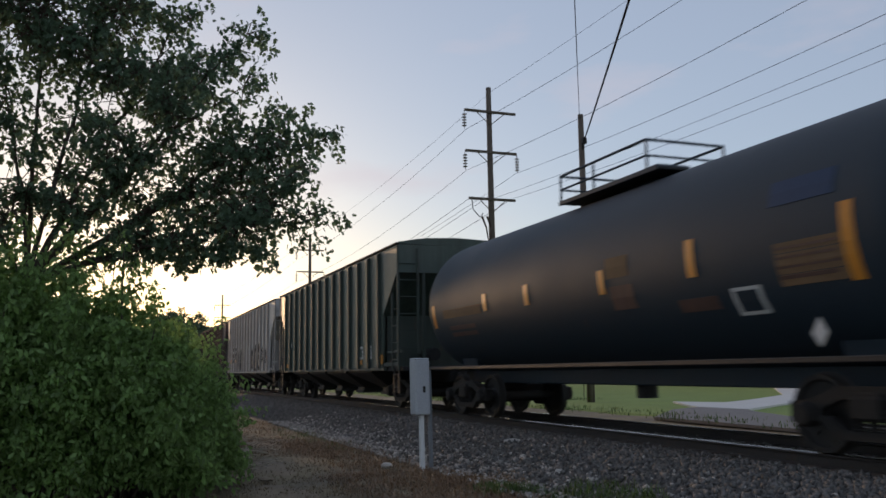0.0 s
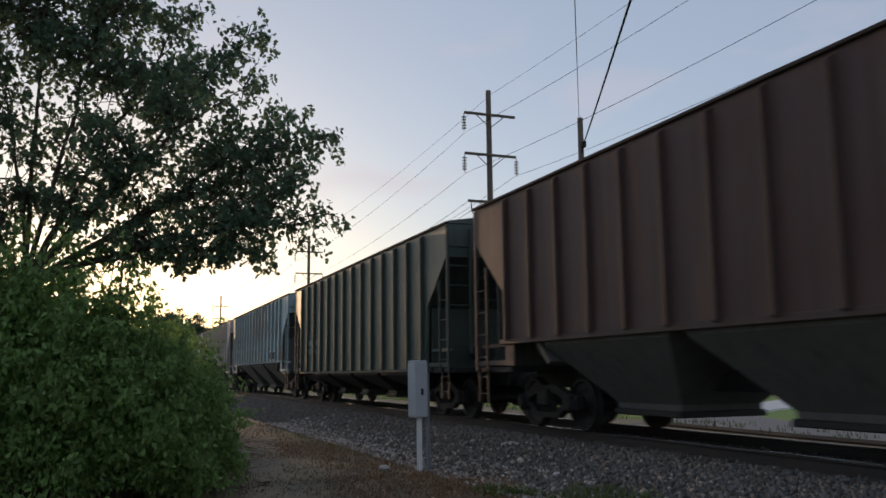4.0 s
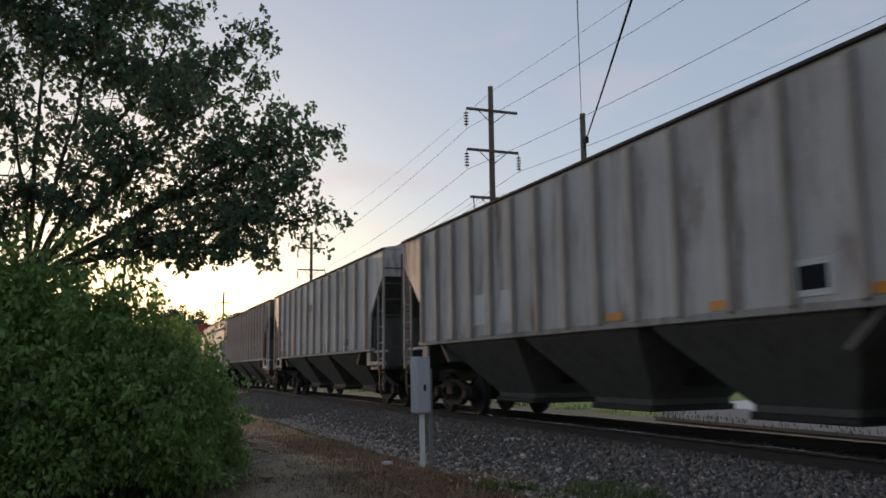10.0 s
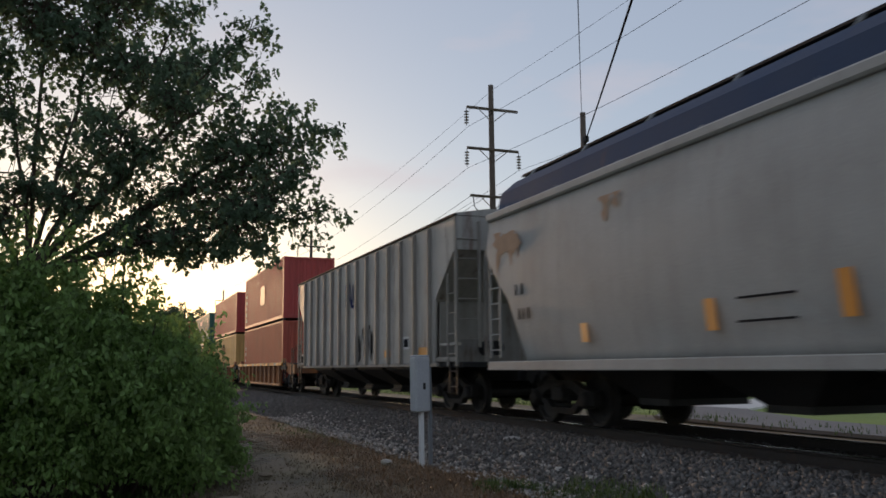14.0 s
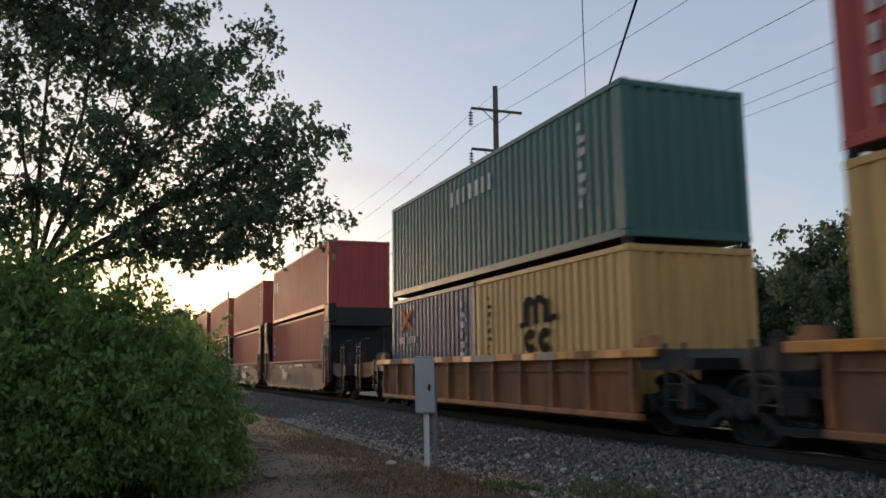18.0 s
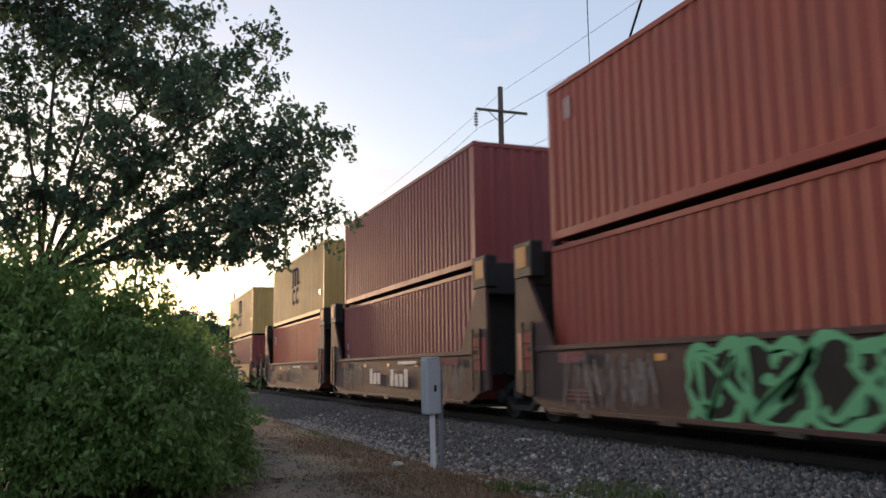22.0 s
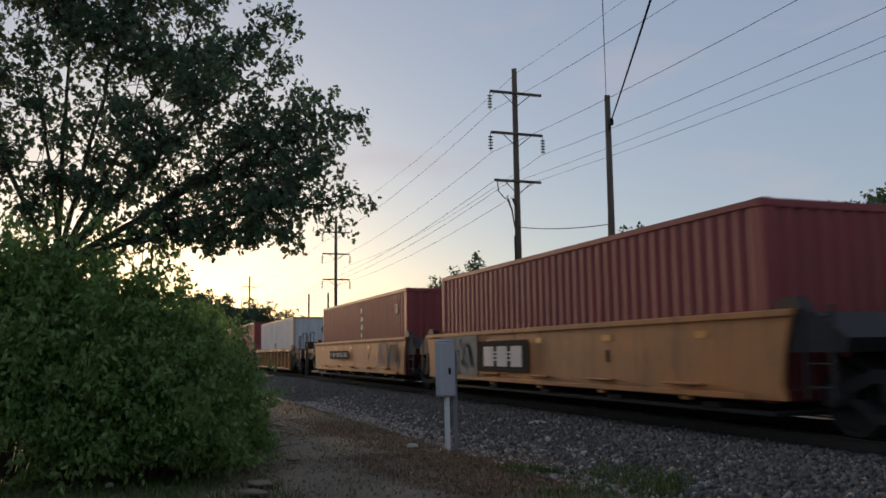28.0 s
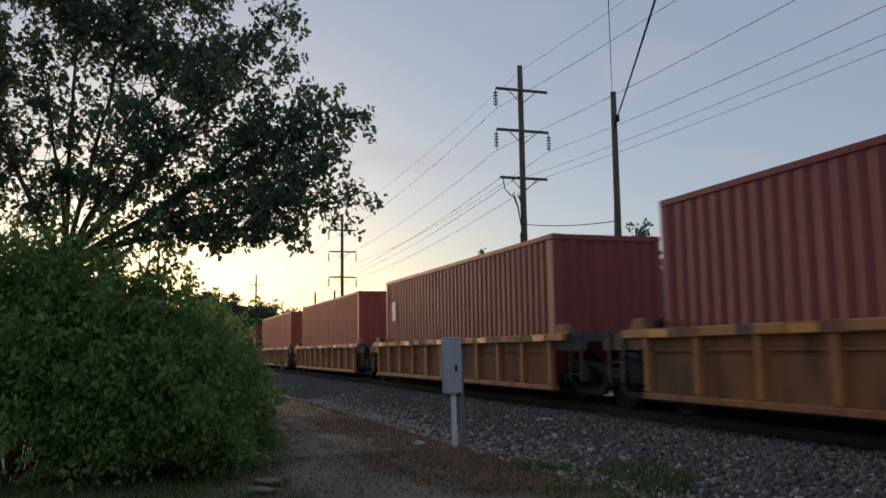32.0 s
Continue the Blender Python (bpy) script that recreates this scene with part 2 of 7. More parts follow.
M = {
    "earth": mat("earth_and_grass", (0.2, 0.165, 0.1), 0.95, var=0.35, scale=0.6, bump=0.8, grain=25, dirt=0.75),
    "ballast": mat("ballast_bed", (0.085, 0.08, 0.073), 0.95, var=0.3, scale=2.5, bump=1.0, grain=22),
    "stone": mat("ballast_stone", (0.125, 0.12, 0.112), 0.9, var=0.35, scale=6, grain=60, bump=0.4, island=0.45),
    "pale_stone": mat("pale_stone", (0.34, 0.32, 0.29), 0.9, var=0.3, scale=6, grain=60, bump=0.4, island=0.4),
    "rail": mat("rail_side_rust", (0.04, 0.034, 0.03), 0.9, 0.0, rust=0.3, bump=0.3, rust_col=(0.06, 0.04, 0.03)),
    "rail_top": mat("rail_head_polished", (0.62, 0.6, 0.58), 0.22, 1.0, var=0.1, bump=0.05),
    "tie": mat("creosoted_tie", (0.075, 0.06, 0.05), 0.95, var=0.4, scale=3, streak=(0.3, 3, 3), rust=0.25, rust_col=(0.14, 0.12, 0.1), bump=0.8),
    "asphalt": mat("worn_asphalt", (0.18, 0.175, 0.17), 0.9, var=0.2, scale=0.5, bump=0.4, grain=60),
    "concrete": mat("pale_concrete", (0.62, 0.6, 0.56), 0.85, var=0.15, scale=1, bump=0.3),
    "lawn": mat("mown_lawn", (0.2, 0.27, 0.065), 0.95, var=0.3, scale=0.5, bump=0.9, grain=30),
    "dirt": mat("trodden_dirt", (0.24, 0.19, 0.13), 0.95, var=0.35, scale=1.3, bump=0.9, grain=22, dirt=0.6),
    "wood": mat("weathered_pole_wood", (0.11, 0.085, 0.065), 0.9, var=0.35, scale=2, streak=(6, 6, 0.2), rust=0.3, rust_col=(0.2, 0.17, 0.14), bump=0.5),
    "wire": mat("dark_wire", (0.012, 0.012, 0.014), 0.9, var=0.1, bump=0, spec=0.0),
    "porcelain": mat("brown_porcelain", (0.07, 0.045, 0.035), 0.25, var=0.1, bump=0),
    "black": mat("grimy_black_steel", (0.016, 0.016, 0.017), 0.65, 0.1, var=0.4, rust=0.2, dirt=0.15, rust_col=(0.035, 0.024, 0.018)),
    "tankblack": mat("tank_black_paint", (0.022, 0.037, 0.052), 0.6, spec=0.25, var=0.25, scale=0.8, rust=0.03, dirt=0.04, bump=0.05),
    "truck": mat("rusty_cast_steel", (0.02, 0.018, 0.016), 0.85, 0.1, var=0.4, rust=0.3, dirt=0.1, bump=0.4, rust_col=(0.036, 0.023, 0.017)),
    "wheel": mat("worn_wheel_steel", (0.024, 0.022, 0.02), 0.7, 0.1, var=0.3, rust=0.25, bump=0.1, rust_col=(0.045, 0.028, 0.02)),
    # grime, with the shade of bays and covered-car ends in its dark base
    "bay": mat("shaded_grimy_bay", (0.1, 0.1, 0.092), 0.8, var=0.3, rust=0.2, dirt=0.25, rust_col=(0.07, 0.055, 0.045), drip=0.5),
    "grey_box": mat("galvanised_grey_cabinet", (0.5, 0.52, 0.55), 0.5, 0.0, var=0.12, scale=4, bump=0.05),
    "white": mat("faded_white_paint", (0.62, 0.62, 0.6), 0.6, var=0.12, dirt=0.25),
    "post_white": mat("white_post_paint", (0.82, 0.83, 0.83), 0.5, var=0.06, bump=0.05),
    "dull_steel": mat("dull_grey_steel", (0.2, 0.22, 0.24), 0.6, var=0.15, bump=0.05),
    "decal_black": mat("black_marking", (0.02, 0.02, 0.022), 0.9, var=0.3, spec=0.05),
    "faded_pink": mat("faded_pink_stencil", (0.33, 0.12, 0.11), 0.85, var=0.3, dirt=0.4, spec=0.1),
    "chalk": mat("thin_white_spray", (0.34, 0.31, 0.28), 0.9, var=0.35, dirt=0.5, spec=0.05),
    "spray_pale": mat("pale_grey_spray_fill", (0.45, 0.39, 0.31), 0.9, var=0.25, scale=2.5, dirt=0.6, spec=0.05),
    "spray_dark": mat("dark_spray_fill", (0.05, 0.045, 0.035), 0.9, var=0.3, spec=0.05),
    "spray_teal": mat("teal_spray", (0.15, 0.33, 0.33), 0.9, var=0.2, spec=0.05),
    "rust_brown": mat("brown_rust_run", (0.15, 0.1, 0.075), 0.9, var=0.4, scale=4, rust=0.3, dirt=0.3, spec=0.1),
    "rust_orange": mat("bright_orange_rust", (0.44, 0.31, 0.22), 0.9, var=0.25, scale=3, dirt=0.3, spec=0.1),
    "faded_tan": mat("faded_tan_stencil", (0.2, 0.13, 0.075), 0.8, var=0.4, dirt=0.4, spec=0.1),
    "amber": mat("amber_reflector_strip", (0.62, 0.25, 0.03), 0.4, var=0.15),
    "decal_blue": mat("deep_blue_marking", (0.03, 0.04, 0.11), 0.9, var=0.2, spec=0.05),
    "decal_orange": mat("orange_marking", (0.75, 0.22, 0.05), 0.9, var=0.2, spec=0.05),
    "decal_green": mat("spray_green", (0.2, 0.5, 0.24), 0.9, var=0.25, spec=0.05),
    "decal_violet": mat("spray_violet", (0.35, 0.28, 0.5), 0.9, var=0.25, spec=0.05),
    "bark": mat("grey_brown_bark", (0.085, 0.068, 0.052), 0.95, var=0.4, scale=5, streak=(8, 8, 1), rust=0.3, rust_col=(0.14, 0.12, 0.1), bump=1.0, grain=25),
    "roof_blue": mat("slate_blue_roof", (0.018, 0.045, 0.1), 0.7, spec=0.25, var=0.2, rust=0.1, dirt=0.15),
    "leaf": leaf_mat("tree_leaves", (0.1, 0.165, 0.1), (0.13, 0.2, 0.12), 0.6),
    "bush": leaf_mat("bush_leaves", (0.17, 0.28, 0.085), (0.25, 0.38, 0.12), 0.55, 0.4),
    "far_leaf": leaf_mat("far_tree_leaves", (0.08, 0.12, 0.065), (0.105, 0.15, 0.08), 0.45, 0.3),
    "grass": leaf_mat("grass_blades", (0.06, 0.11, 0.025), (0.09, 0.14, 0.035), 0.3),
    "dry": leaf_mat("dry_weeds", (0.16, 0.1, 0.055), (0.22, 0.145, 0.08), 0.2, 0.45),
    "litter": leaf_mat("leaf_litter", (0.17, 0.135, 0.085), (0.24, 0.19, 0.12), 0.15, 0.3),
    "twig": mat("dead_pale_twig", (0.42, 0.37, 0.3), 0.9, var=0.2),
    "c_red": mat("container_red", (0.43, 0.06, 0.052), 0.55, var=0.15, rust=0.05, dirt=0.15, bump=0.03, drip=0.3),
    "c_brick": mat("container_brick_red", (0.44, 0.088, 0.052), 0.6, var=0.18, rust=0.1, dirt=0.2, bump=0.03, drip=0.3),
    "c_maroon": mat("container_maroon", (0.27, 0.046, 0.046), 0.55, var=0.18, rust=0.1, dirt=0.15, bump=0.03, drip=0.3),
    "c_orange": mat("container_orange_red", (0.585, 0.13, 0.065), 0.55, var=0.15, rust=0.06, dirt=0.12, bump=0.03, drip=0.3),
    "c_yellow": mat("container_yellow", (0.58, 0.365, 0.12), 0.55, var=0.12, rust=0.08, dirt=0.2, bump=0.03, drip=0.3),
    "c_tan": mat("container_tan_frame", (0.46, 0.38, 0.27), 0.6, var=0.2, rust=0.15, dirt=0.3),
    "c_green": mat("container_dark_green", (0.0375, 0.135, 0.112), 0.5, var=0.15, rust=0.05, dirt=0.1, bump=0.03, drip=0.3),
    "c_blue": mat("container_navy", (0.02, 0.06, 0.115), 0.5, var=0.15, rust=0.05, dirt=0.1, bump=0.03, drip=0.3),
    "c_white": mat("container_white", (0.6, 0.62, 0.63), 0.55, var=0.1, rust=0.1, dirt=0.2, bump=0.03, drip=0.3),
    "w_pale": mat("wellcar_faded_yellow", (0.52, 0.215, 0.065), 0.65, var=0.2, rust=0.2, dirt=0.45, drip=0.3),
    "w_yellow": mat("wellcar_yellow", (0.624, 0.252, 0.042), 0.6, var=0.2, rust=0.2, dirt=0.35, drip=0.3),
    "w_rust": mat("wellcar_dirty_orange", (0.36, 0.14, 0.045), 0.75, var=0.3, rust=0.4, dirt=0.5, drip=0.3),
    "w_maroon": mat("wellcar_maroon_brown", (0.066, 0.025, 0.022), 0.7, var=0.25, rust=0.2, dirt=0.2, rust_col=(0.07, 0.035, 0.025), drip=0.3),
    "h_green": mat("hopper_dark_green", (0.055, 0.08, 0.065), 0.5, var=0.3, rust=0.12, dirt=0.25, drip=0.55),
    "h_beige": mat("hopper_beige_grey", (0.55, 0.52, 0.485), 0.6, var=0.15, rust=0.28, dirt=0.28, drip=0.38),
    "h_brown": mat("hopper_oxide_brown", (0.085, 0.044, 0.038), 0.65, var=0.25, rust=0.3, dirt=0.25, drip=0.55),
    "h_blue": mat("hopper_pale_blue_grey", (0.28, 0.42, 0.46), 0.6, var=0.12, rust=0.30, dirt=0.28, drip=0.38),
    "h_grey": mat("hopper_light_grey", (0.52, 0.495, 0.47), 0.6, var=0.15, rust=0.32, dirt=0.28, drip=0.38),
    "h_rusty": mat("hopper_grey_with_rust", (0.3, 0.23, 0.18), 0.75, var=0.3, rust=0.5, dirt=0.3, drip=0.55),
    "h_white": mat("hopper_off_white", (0.6, 0.585, 0.555), 0.55, var=0.12, rust=0.24, dirt=0.28, drip=0.38),
    "h_smooth": mat("hopper_clean_pale_grey", (0.37, 0.385, 0.375), 0.68, var=0.1, rust=0.04, dirt=0.25, drip=0.18),
    "h_silver": mat("hopper_warm_grey", (0.46, 0.44, 0.4), 0.6, var=0.15, rust=0.26, dirt=0.28, drip=0.38),
}
# rib paints: rust and grime, and mostly a darker tone holding the ribs' shade
for hue, tone in (("h_green", (0.042, 0.06, 0.05)), ("h_beige", (0.37, 0.34, 0.31)), ("h_brown", (0.07, 0.042, 0.037)), ("h_blue", (0.2, 0.29, 0.31)),
                  ("h_grey", (0.34, 0.315, 0.29)), ("h_rusty", (0.5, 0.46, 0.42)), ("h_white", (0.43, 0.41, 0.38)), ("h_silver", (0.33, 0.31, 0.275))):
    M[hue + "_rib"] = mat(hue + "_shaded_grimy_rib", tone, 0.7, var=0.25, rust=0.24, dirt=0.35, streak=(2, 2, 0.5), drip=0.4)


# ---- ground and track ----
GX0, GX1 = -760.0, 540.0


def slab(pts, z0, z1, bm=None):
    """A level slab with the outline pts (x, y)."""
    bm = bm or bmesh.new()
    a = [bm.verts.new((x, y, z0)) for x, y in pts]
    b = [bm.verts.new((x, y, z1)) for x, y in pts]
    faces = [bm.faces.new(a[::-1]), bm.faces.new(b)]
    for i in range(len(pts)):
        j = (i + 1) % len(pts)
        faces.append(bm.faces.new((a[i], a[j], b[j], b[i])))
    bmesh.ops.recalc_face_normals(bm, faces=faces)
    return bm


def build_ground():
    xs = sorted({*np.linspace(-2200, -120, 12), *np.linspace(-120, 60, 121), *np.linspace(60, 2200, 12)})
    ys = sorted({*np.linspace(-2200, -40, 10), *np.linspace(-40, 80, 81), *np.linspace(80, 2200, 12)})
    v = []
    for y in ys:
        for x in xs:
            z = -0.04 + 0.04 * noise.noise(Vector((x * 0.35, y * 0.35, 0))) if abs(x) < 200 and abs(y) < 120 else -0.04
            if 4.0 < y < 13.0:
                z = -0.08
            v.append((x, y, z))
    n = len(xs)
    f = [(j * n + i, j * n + i + 1, (j + 1) * n + i + 1, (j + 1) * n + i) for j in range(len(ys) - 1) for i in range(n - 1)]
    g = raw("ground", v, f, M["earth"], smooth=True)
    tagged(g, "dark grassy earth beside the railway line", "ground", kind="structure")
    # ballast bed, a low bank with shoulders
    bm = prism_x(bmesh.new(), [(4.9, -0.1), (6.35, 0.25), (7.0, 0.285), (9.93, 0.285), (10.6, 0.25), (12.2, -0.1)], GX0, GX1)
    bed = obj("ballast_bed", bm, M["ballast"])
    tie_mesh = bpy.data.meshes.new("tie")
    tb = box(bmesh.new(), -0.115, 0.115, -1.3, 1.3, 0.1, 0.303, 0.012)
    tb.to_mesh(tie_mesh)
    for k in range(150):
        tie = mesh_obj("tie", tie_mesh, M["tie"], bed)
        tie.matrix_basis = pose(-62 + k * 0.5 + 0.03 * math.sin(k * 1.7), YC + 0.03 * math.sin(k * 2.9), 0, 0, 0, 0.8 * math.sin(k * 4.1))
    for x0, x1 in ((-240, -62.5), (13.0, 40)):
        x = x0
        while x < x1:
            box(tb, x - 0.115, x + 0.115, YC - 1.3, YC + 1.3, 0.1, 0.303)
            x += 0.5
    bmesh.ops.delete(tb, geom=tb.verts[:24], context="VERTS")
    obj("far_ties", tb, M["tie"], bed)["kind"] = "stuff"
    tagged(bed, "grey crushed-stone ballast bank under the track", "ballast", kind="structure")
    # lawn and road beyond the track
    bm = prism_x(bmesh.new(), [(15.4, -0.1), (15.6, 0.02), (78, 0.05), (78, -0.1)], -160, 60)
    tagged(obj("lawn", bm, M["lawn"]), "bright green mown grass beyond the track", "lawn", kind="structure")
    bm = slab([(-20.6, 14.4), (-15.0, 14.1), (45, 14.1), (45, 16.0), (-10.0, 16.2), (-16.9, 16.7), (-21.4, 18.5), (-22.0, 18.9), (-24.4, 18.8), (-23.6, 17.2)], 0.0, 0.08)
    tagged(obj("road", bm, M["asphalt"]), "worn grey asphalt road beyond the railway", "road", kind="structure")
    bm = slab([(-24.5, 18.85), (-22.0, 18.95), (-24.0, 22.0), (-25.5, 24.9), (-28.5, 29.2), (-38.0, 41.0), (-43.0, 39.0), (-31.2, 28.9), (-28.0, 24.3), (-26.6, 21.8), (-28.6, 20.9)], 0.0, 0.09)
    tagged(obj("pavement", bm, M["concrete"]), "pale concrete lane turning off across the grass", "lane", kind="structure")
    # bare dirt on the near side: thin irregular sheets
    for cx, cy, rx, ry, seed in ((-11.0, 1.95, 2.3, 0.72, 1), (-14.6, 2.5, 2.2, 0.6, 2), (-9.0, 3.0, 1.3, 0.7, 3), (-18.5, 3.2, 2.6, 0.5, 4)):
        v, f = [(cx, cy, -0.025)], []
        n = 64
        for ring in range(1, 9):
            for i in range(n):
                a = 6.28318 * i / n
                k = ring / 8 * (1 + 0.3 * noise.noise(Vector((math.cos(a) * 1.3 + seed * 9, math.sin(a) * 1.3, 0))) + 0.16 * noise.noise(Vector((math.cos(a) * 5 + seed * 9, math.sin(a) * 5, 0))))
                x, y = cx + rx * k * math.cos(a), cy + ry * k * math.sin(a)
                v.append((x, y, -0.022 - 0.09 * (ring / 8) ** 3 + 0.022 * noise.noise(Vector((x * 2.2, y * 2.2, 0))) + 0.012 * noise.noise(Vector((x * 7, y * 7, 0)))))
        for i in range(n):
            f.append((0, 1 + i, 1 + (i + 1) % n, 0))
        for ring in range(7):
            for i in range(n):
                q, r = 1 + ring * n + i, 1 + ring * n + (i + 1) % n
                f.append((q, q + n, r + n, r))
        tri = [t for t in f if t[3] != 0 or t[0] != 0]
        cap = [(0, t[1], t[2]) for t in f if t[0] == 0]
        faces = cap + [(q[0], q[1], q[2]) for q in tri] + [(q[0], q[2], q[3]) for q in tri]
        tagged(raw("dirt_patch", v, faces, M["dirt"], smooth=True), "grey-brown bare dirt beside the track", "bare earth", kind="structure")


def build_track():
    prof = [(-0.07, 0), (0.07, 0), (0.07, 0.012), (0.012, 0.03), (0.01, 0.125), (0.036, 0.138), (0.036, 0.158), (-0.036, 0.158), (-0.036, 0.138), (-0.01, 0.125), (-0.012, 0.03), (-0.07, 0.012)]
    for y in RAIL_Y:
        r = thing("rail", "steel running rail with rusty web and bright worn head", "rail", pose(0, y, RZ - 0.172), "rails", "structure")
        part("rail_web", prism_x(bmesh.new(), prof, GX0, GX1), M["rail"], r)
        part("rail_head", prism_x(bmesh.new(), [(-0.03, 0.158), (0.03, 0.158), (0.018, 0.172), (-0.018, 0.172)], GX0, GX1), M["rail_top"], r, "polished bright head")


def build_post():
    p = thing("marker_post", "grey metal cabinet on a pale post by the ballast", "marker post", pose(-12.69, 4.56, 0, 0, -1.0, 12))
    part("post", box(bmesh.new(), -0.035, 0.035, -0.035, 0.035, -0.15, 0.95, 0.01), M["post_white"], p, "white painted post")
    cab = part("cabinet", box(bmesh.new(), -0.1, 0.1, -0.15, 0.12, 0.8, 1.66, 0.025), M["grey_box"], p)
    part("cabinet_lid", box(bmesh.new(), -0.094, 0.094, -0.142, 0.112, 1.655, 1.685, 0.012), M["grey_box"], cab)
    part("back_post", box(bmesh.new(), -0.03, 0.03, 0.13, 0.19, -0.15, 1.5, 0.01), M["dull_steel"], p)
    part("latch", box(bmesh.new(), 0.1, 0.115, -0.02, 0.02, 1.15, 1.25, 0.003), M["black"], cab)


def build_pole(x, y, top, r, arms, name="utility_pole", label="tall weathered wooden utility pole with crossarms", lean=0.0):
    p = thing(name, label, "utility pole", pose(x, y, 0, 0, lean, 0), "line of utility poles")
    part("shaft", tube(bmesh.new(), [(0, 0, -0.3), (0, 0, top * 0.5), (0, 0, top)], r, 12, r * 0.72), M["wood"], p, smooth=True)
    for z, half, ins in arms:
        arm = part("crossarm", box(bmesh.new(), 0.1, 0.22, -half, half, z - 0.07, z + 0.07, 0.015), M["wood"], p)
        for s in (-1, 1):
            bm = tube(bmesh.new(), [(0.2, s * half * 0.55, z - 0.06), (0.14, 0, z - 0.75)], 0.025, 5)
            part("brace", bm, M["wood"], p)
        for s in ins:
            bm = bmesh.new()
            yy = s * (half + 0.02)
            for k in range(5):
                c = z - 0.28 - k * 0.16
                ring = [(c + 0.06, 0.03), (c + 0.02, 0.13), (c - 0.01, 0.13), (c - 0.03, 0.035)]
                rings = [[bm.verts.new((0.16 + rr * math.cos(a * math.pi / 5), yy + rr * math.sin(a * math.pi / 5), zz)) for a in range(10)] for zz, rr in ring]
                for ra, rb in zip(rings, rings[1:]):
                    for a in range(10):
                        bm.faces.new((ra[a], ra[(a + 1) % 10], rb[(a + 1) % 10], rb[a]))
            tube(bm, [(0.16, yy, z - 0.05), (0.16, yy, z - 1.08)], 0.02, 5)
            part("insulator_string", bm, M["porcelain"], p, "ribbed insulator string")
    return p


def wire(pts, r, sag, label="thin dark overhead wire"):
    """A wire hung between the points, sagging in each span."""
    bm = bmesh.new()
    line = []
    for a, b in zip(pts, pts[1:]):
        a, b = Vector(a), Vector(b)
        for i in range(14):
            k = i / 14
            line.append(a.lerp(b, k) - Vector((0, 0, 4 * sag * k * (1 - k))))
    line.append(Vector(pts[-1]))
    w = obj("overhead_wire", tube(bm, line, r, 5), M["wire"])
    return tagged(w, label, "wire", "overhead wires")


PX = {"far": -163.4, "mid": -87.6, "near": -41.67, "next": 5.0}
PY = 19.2


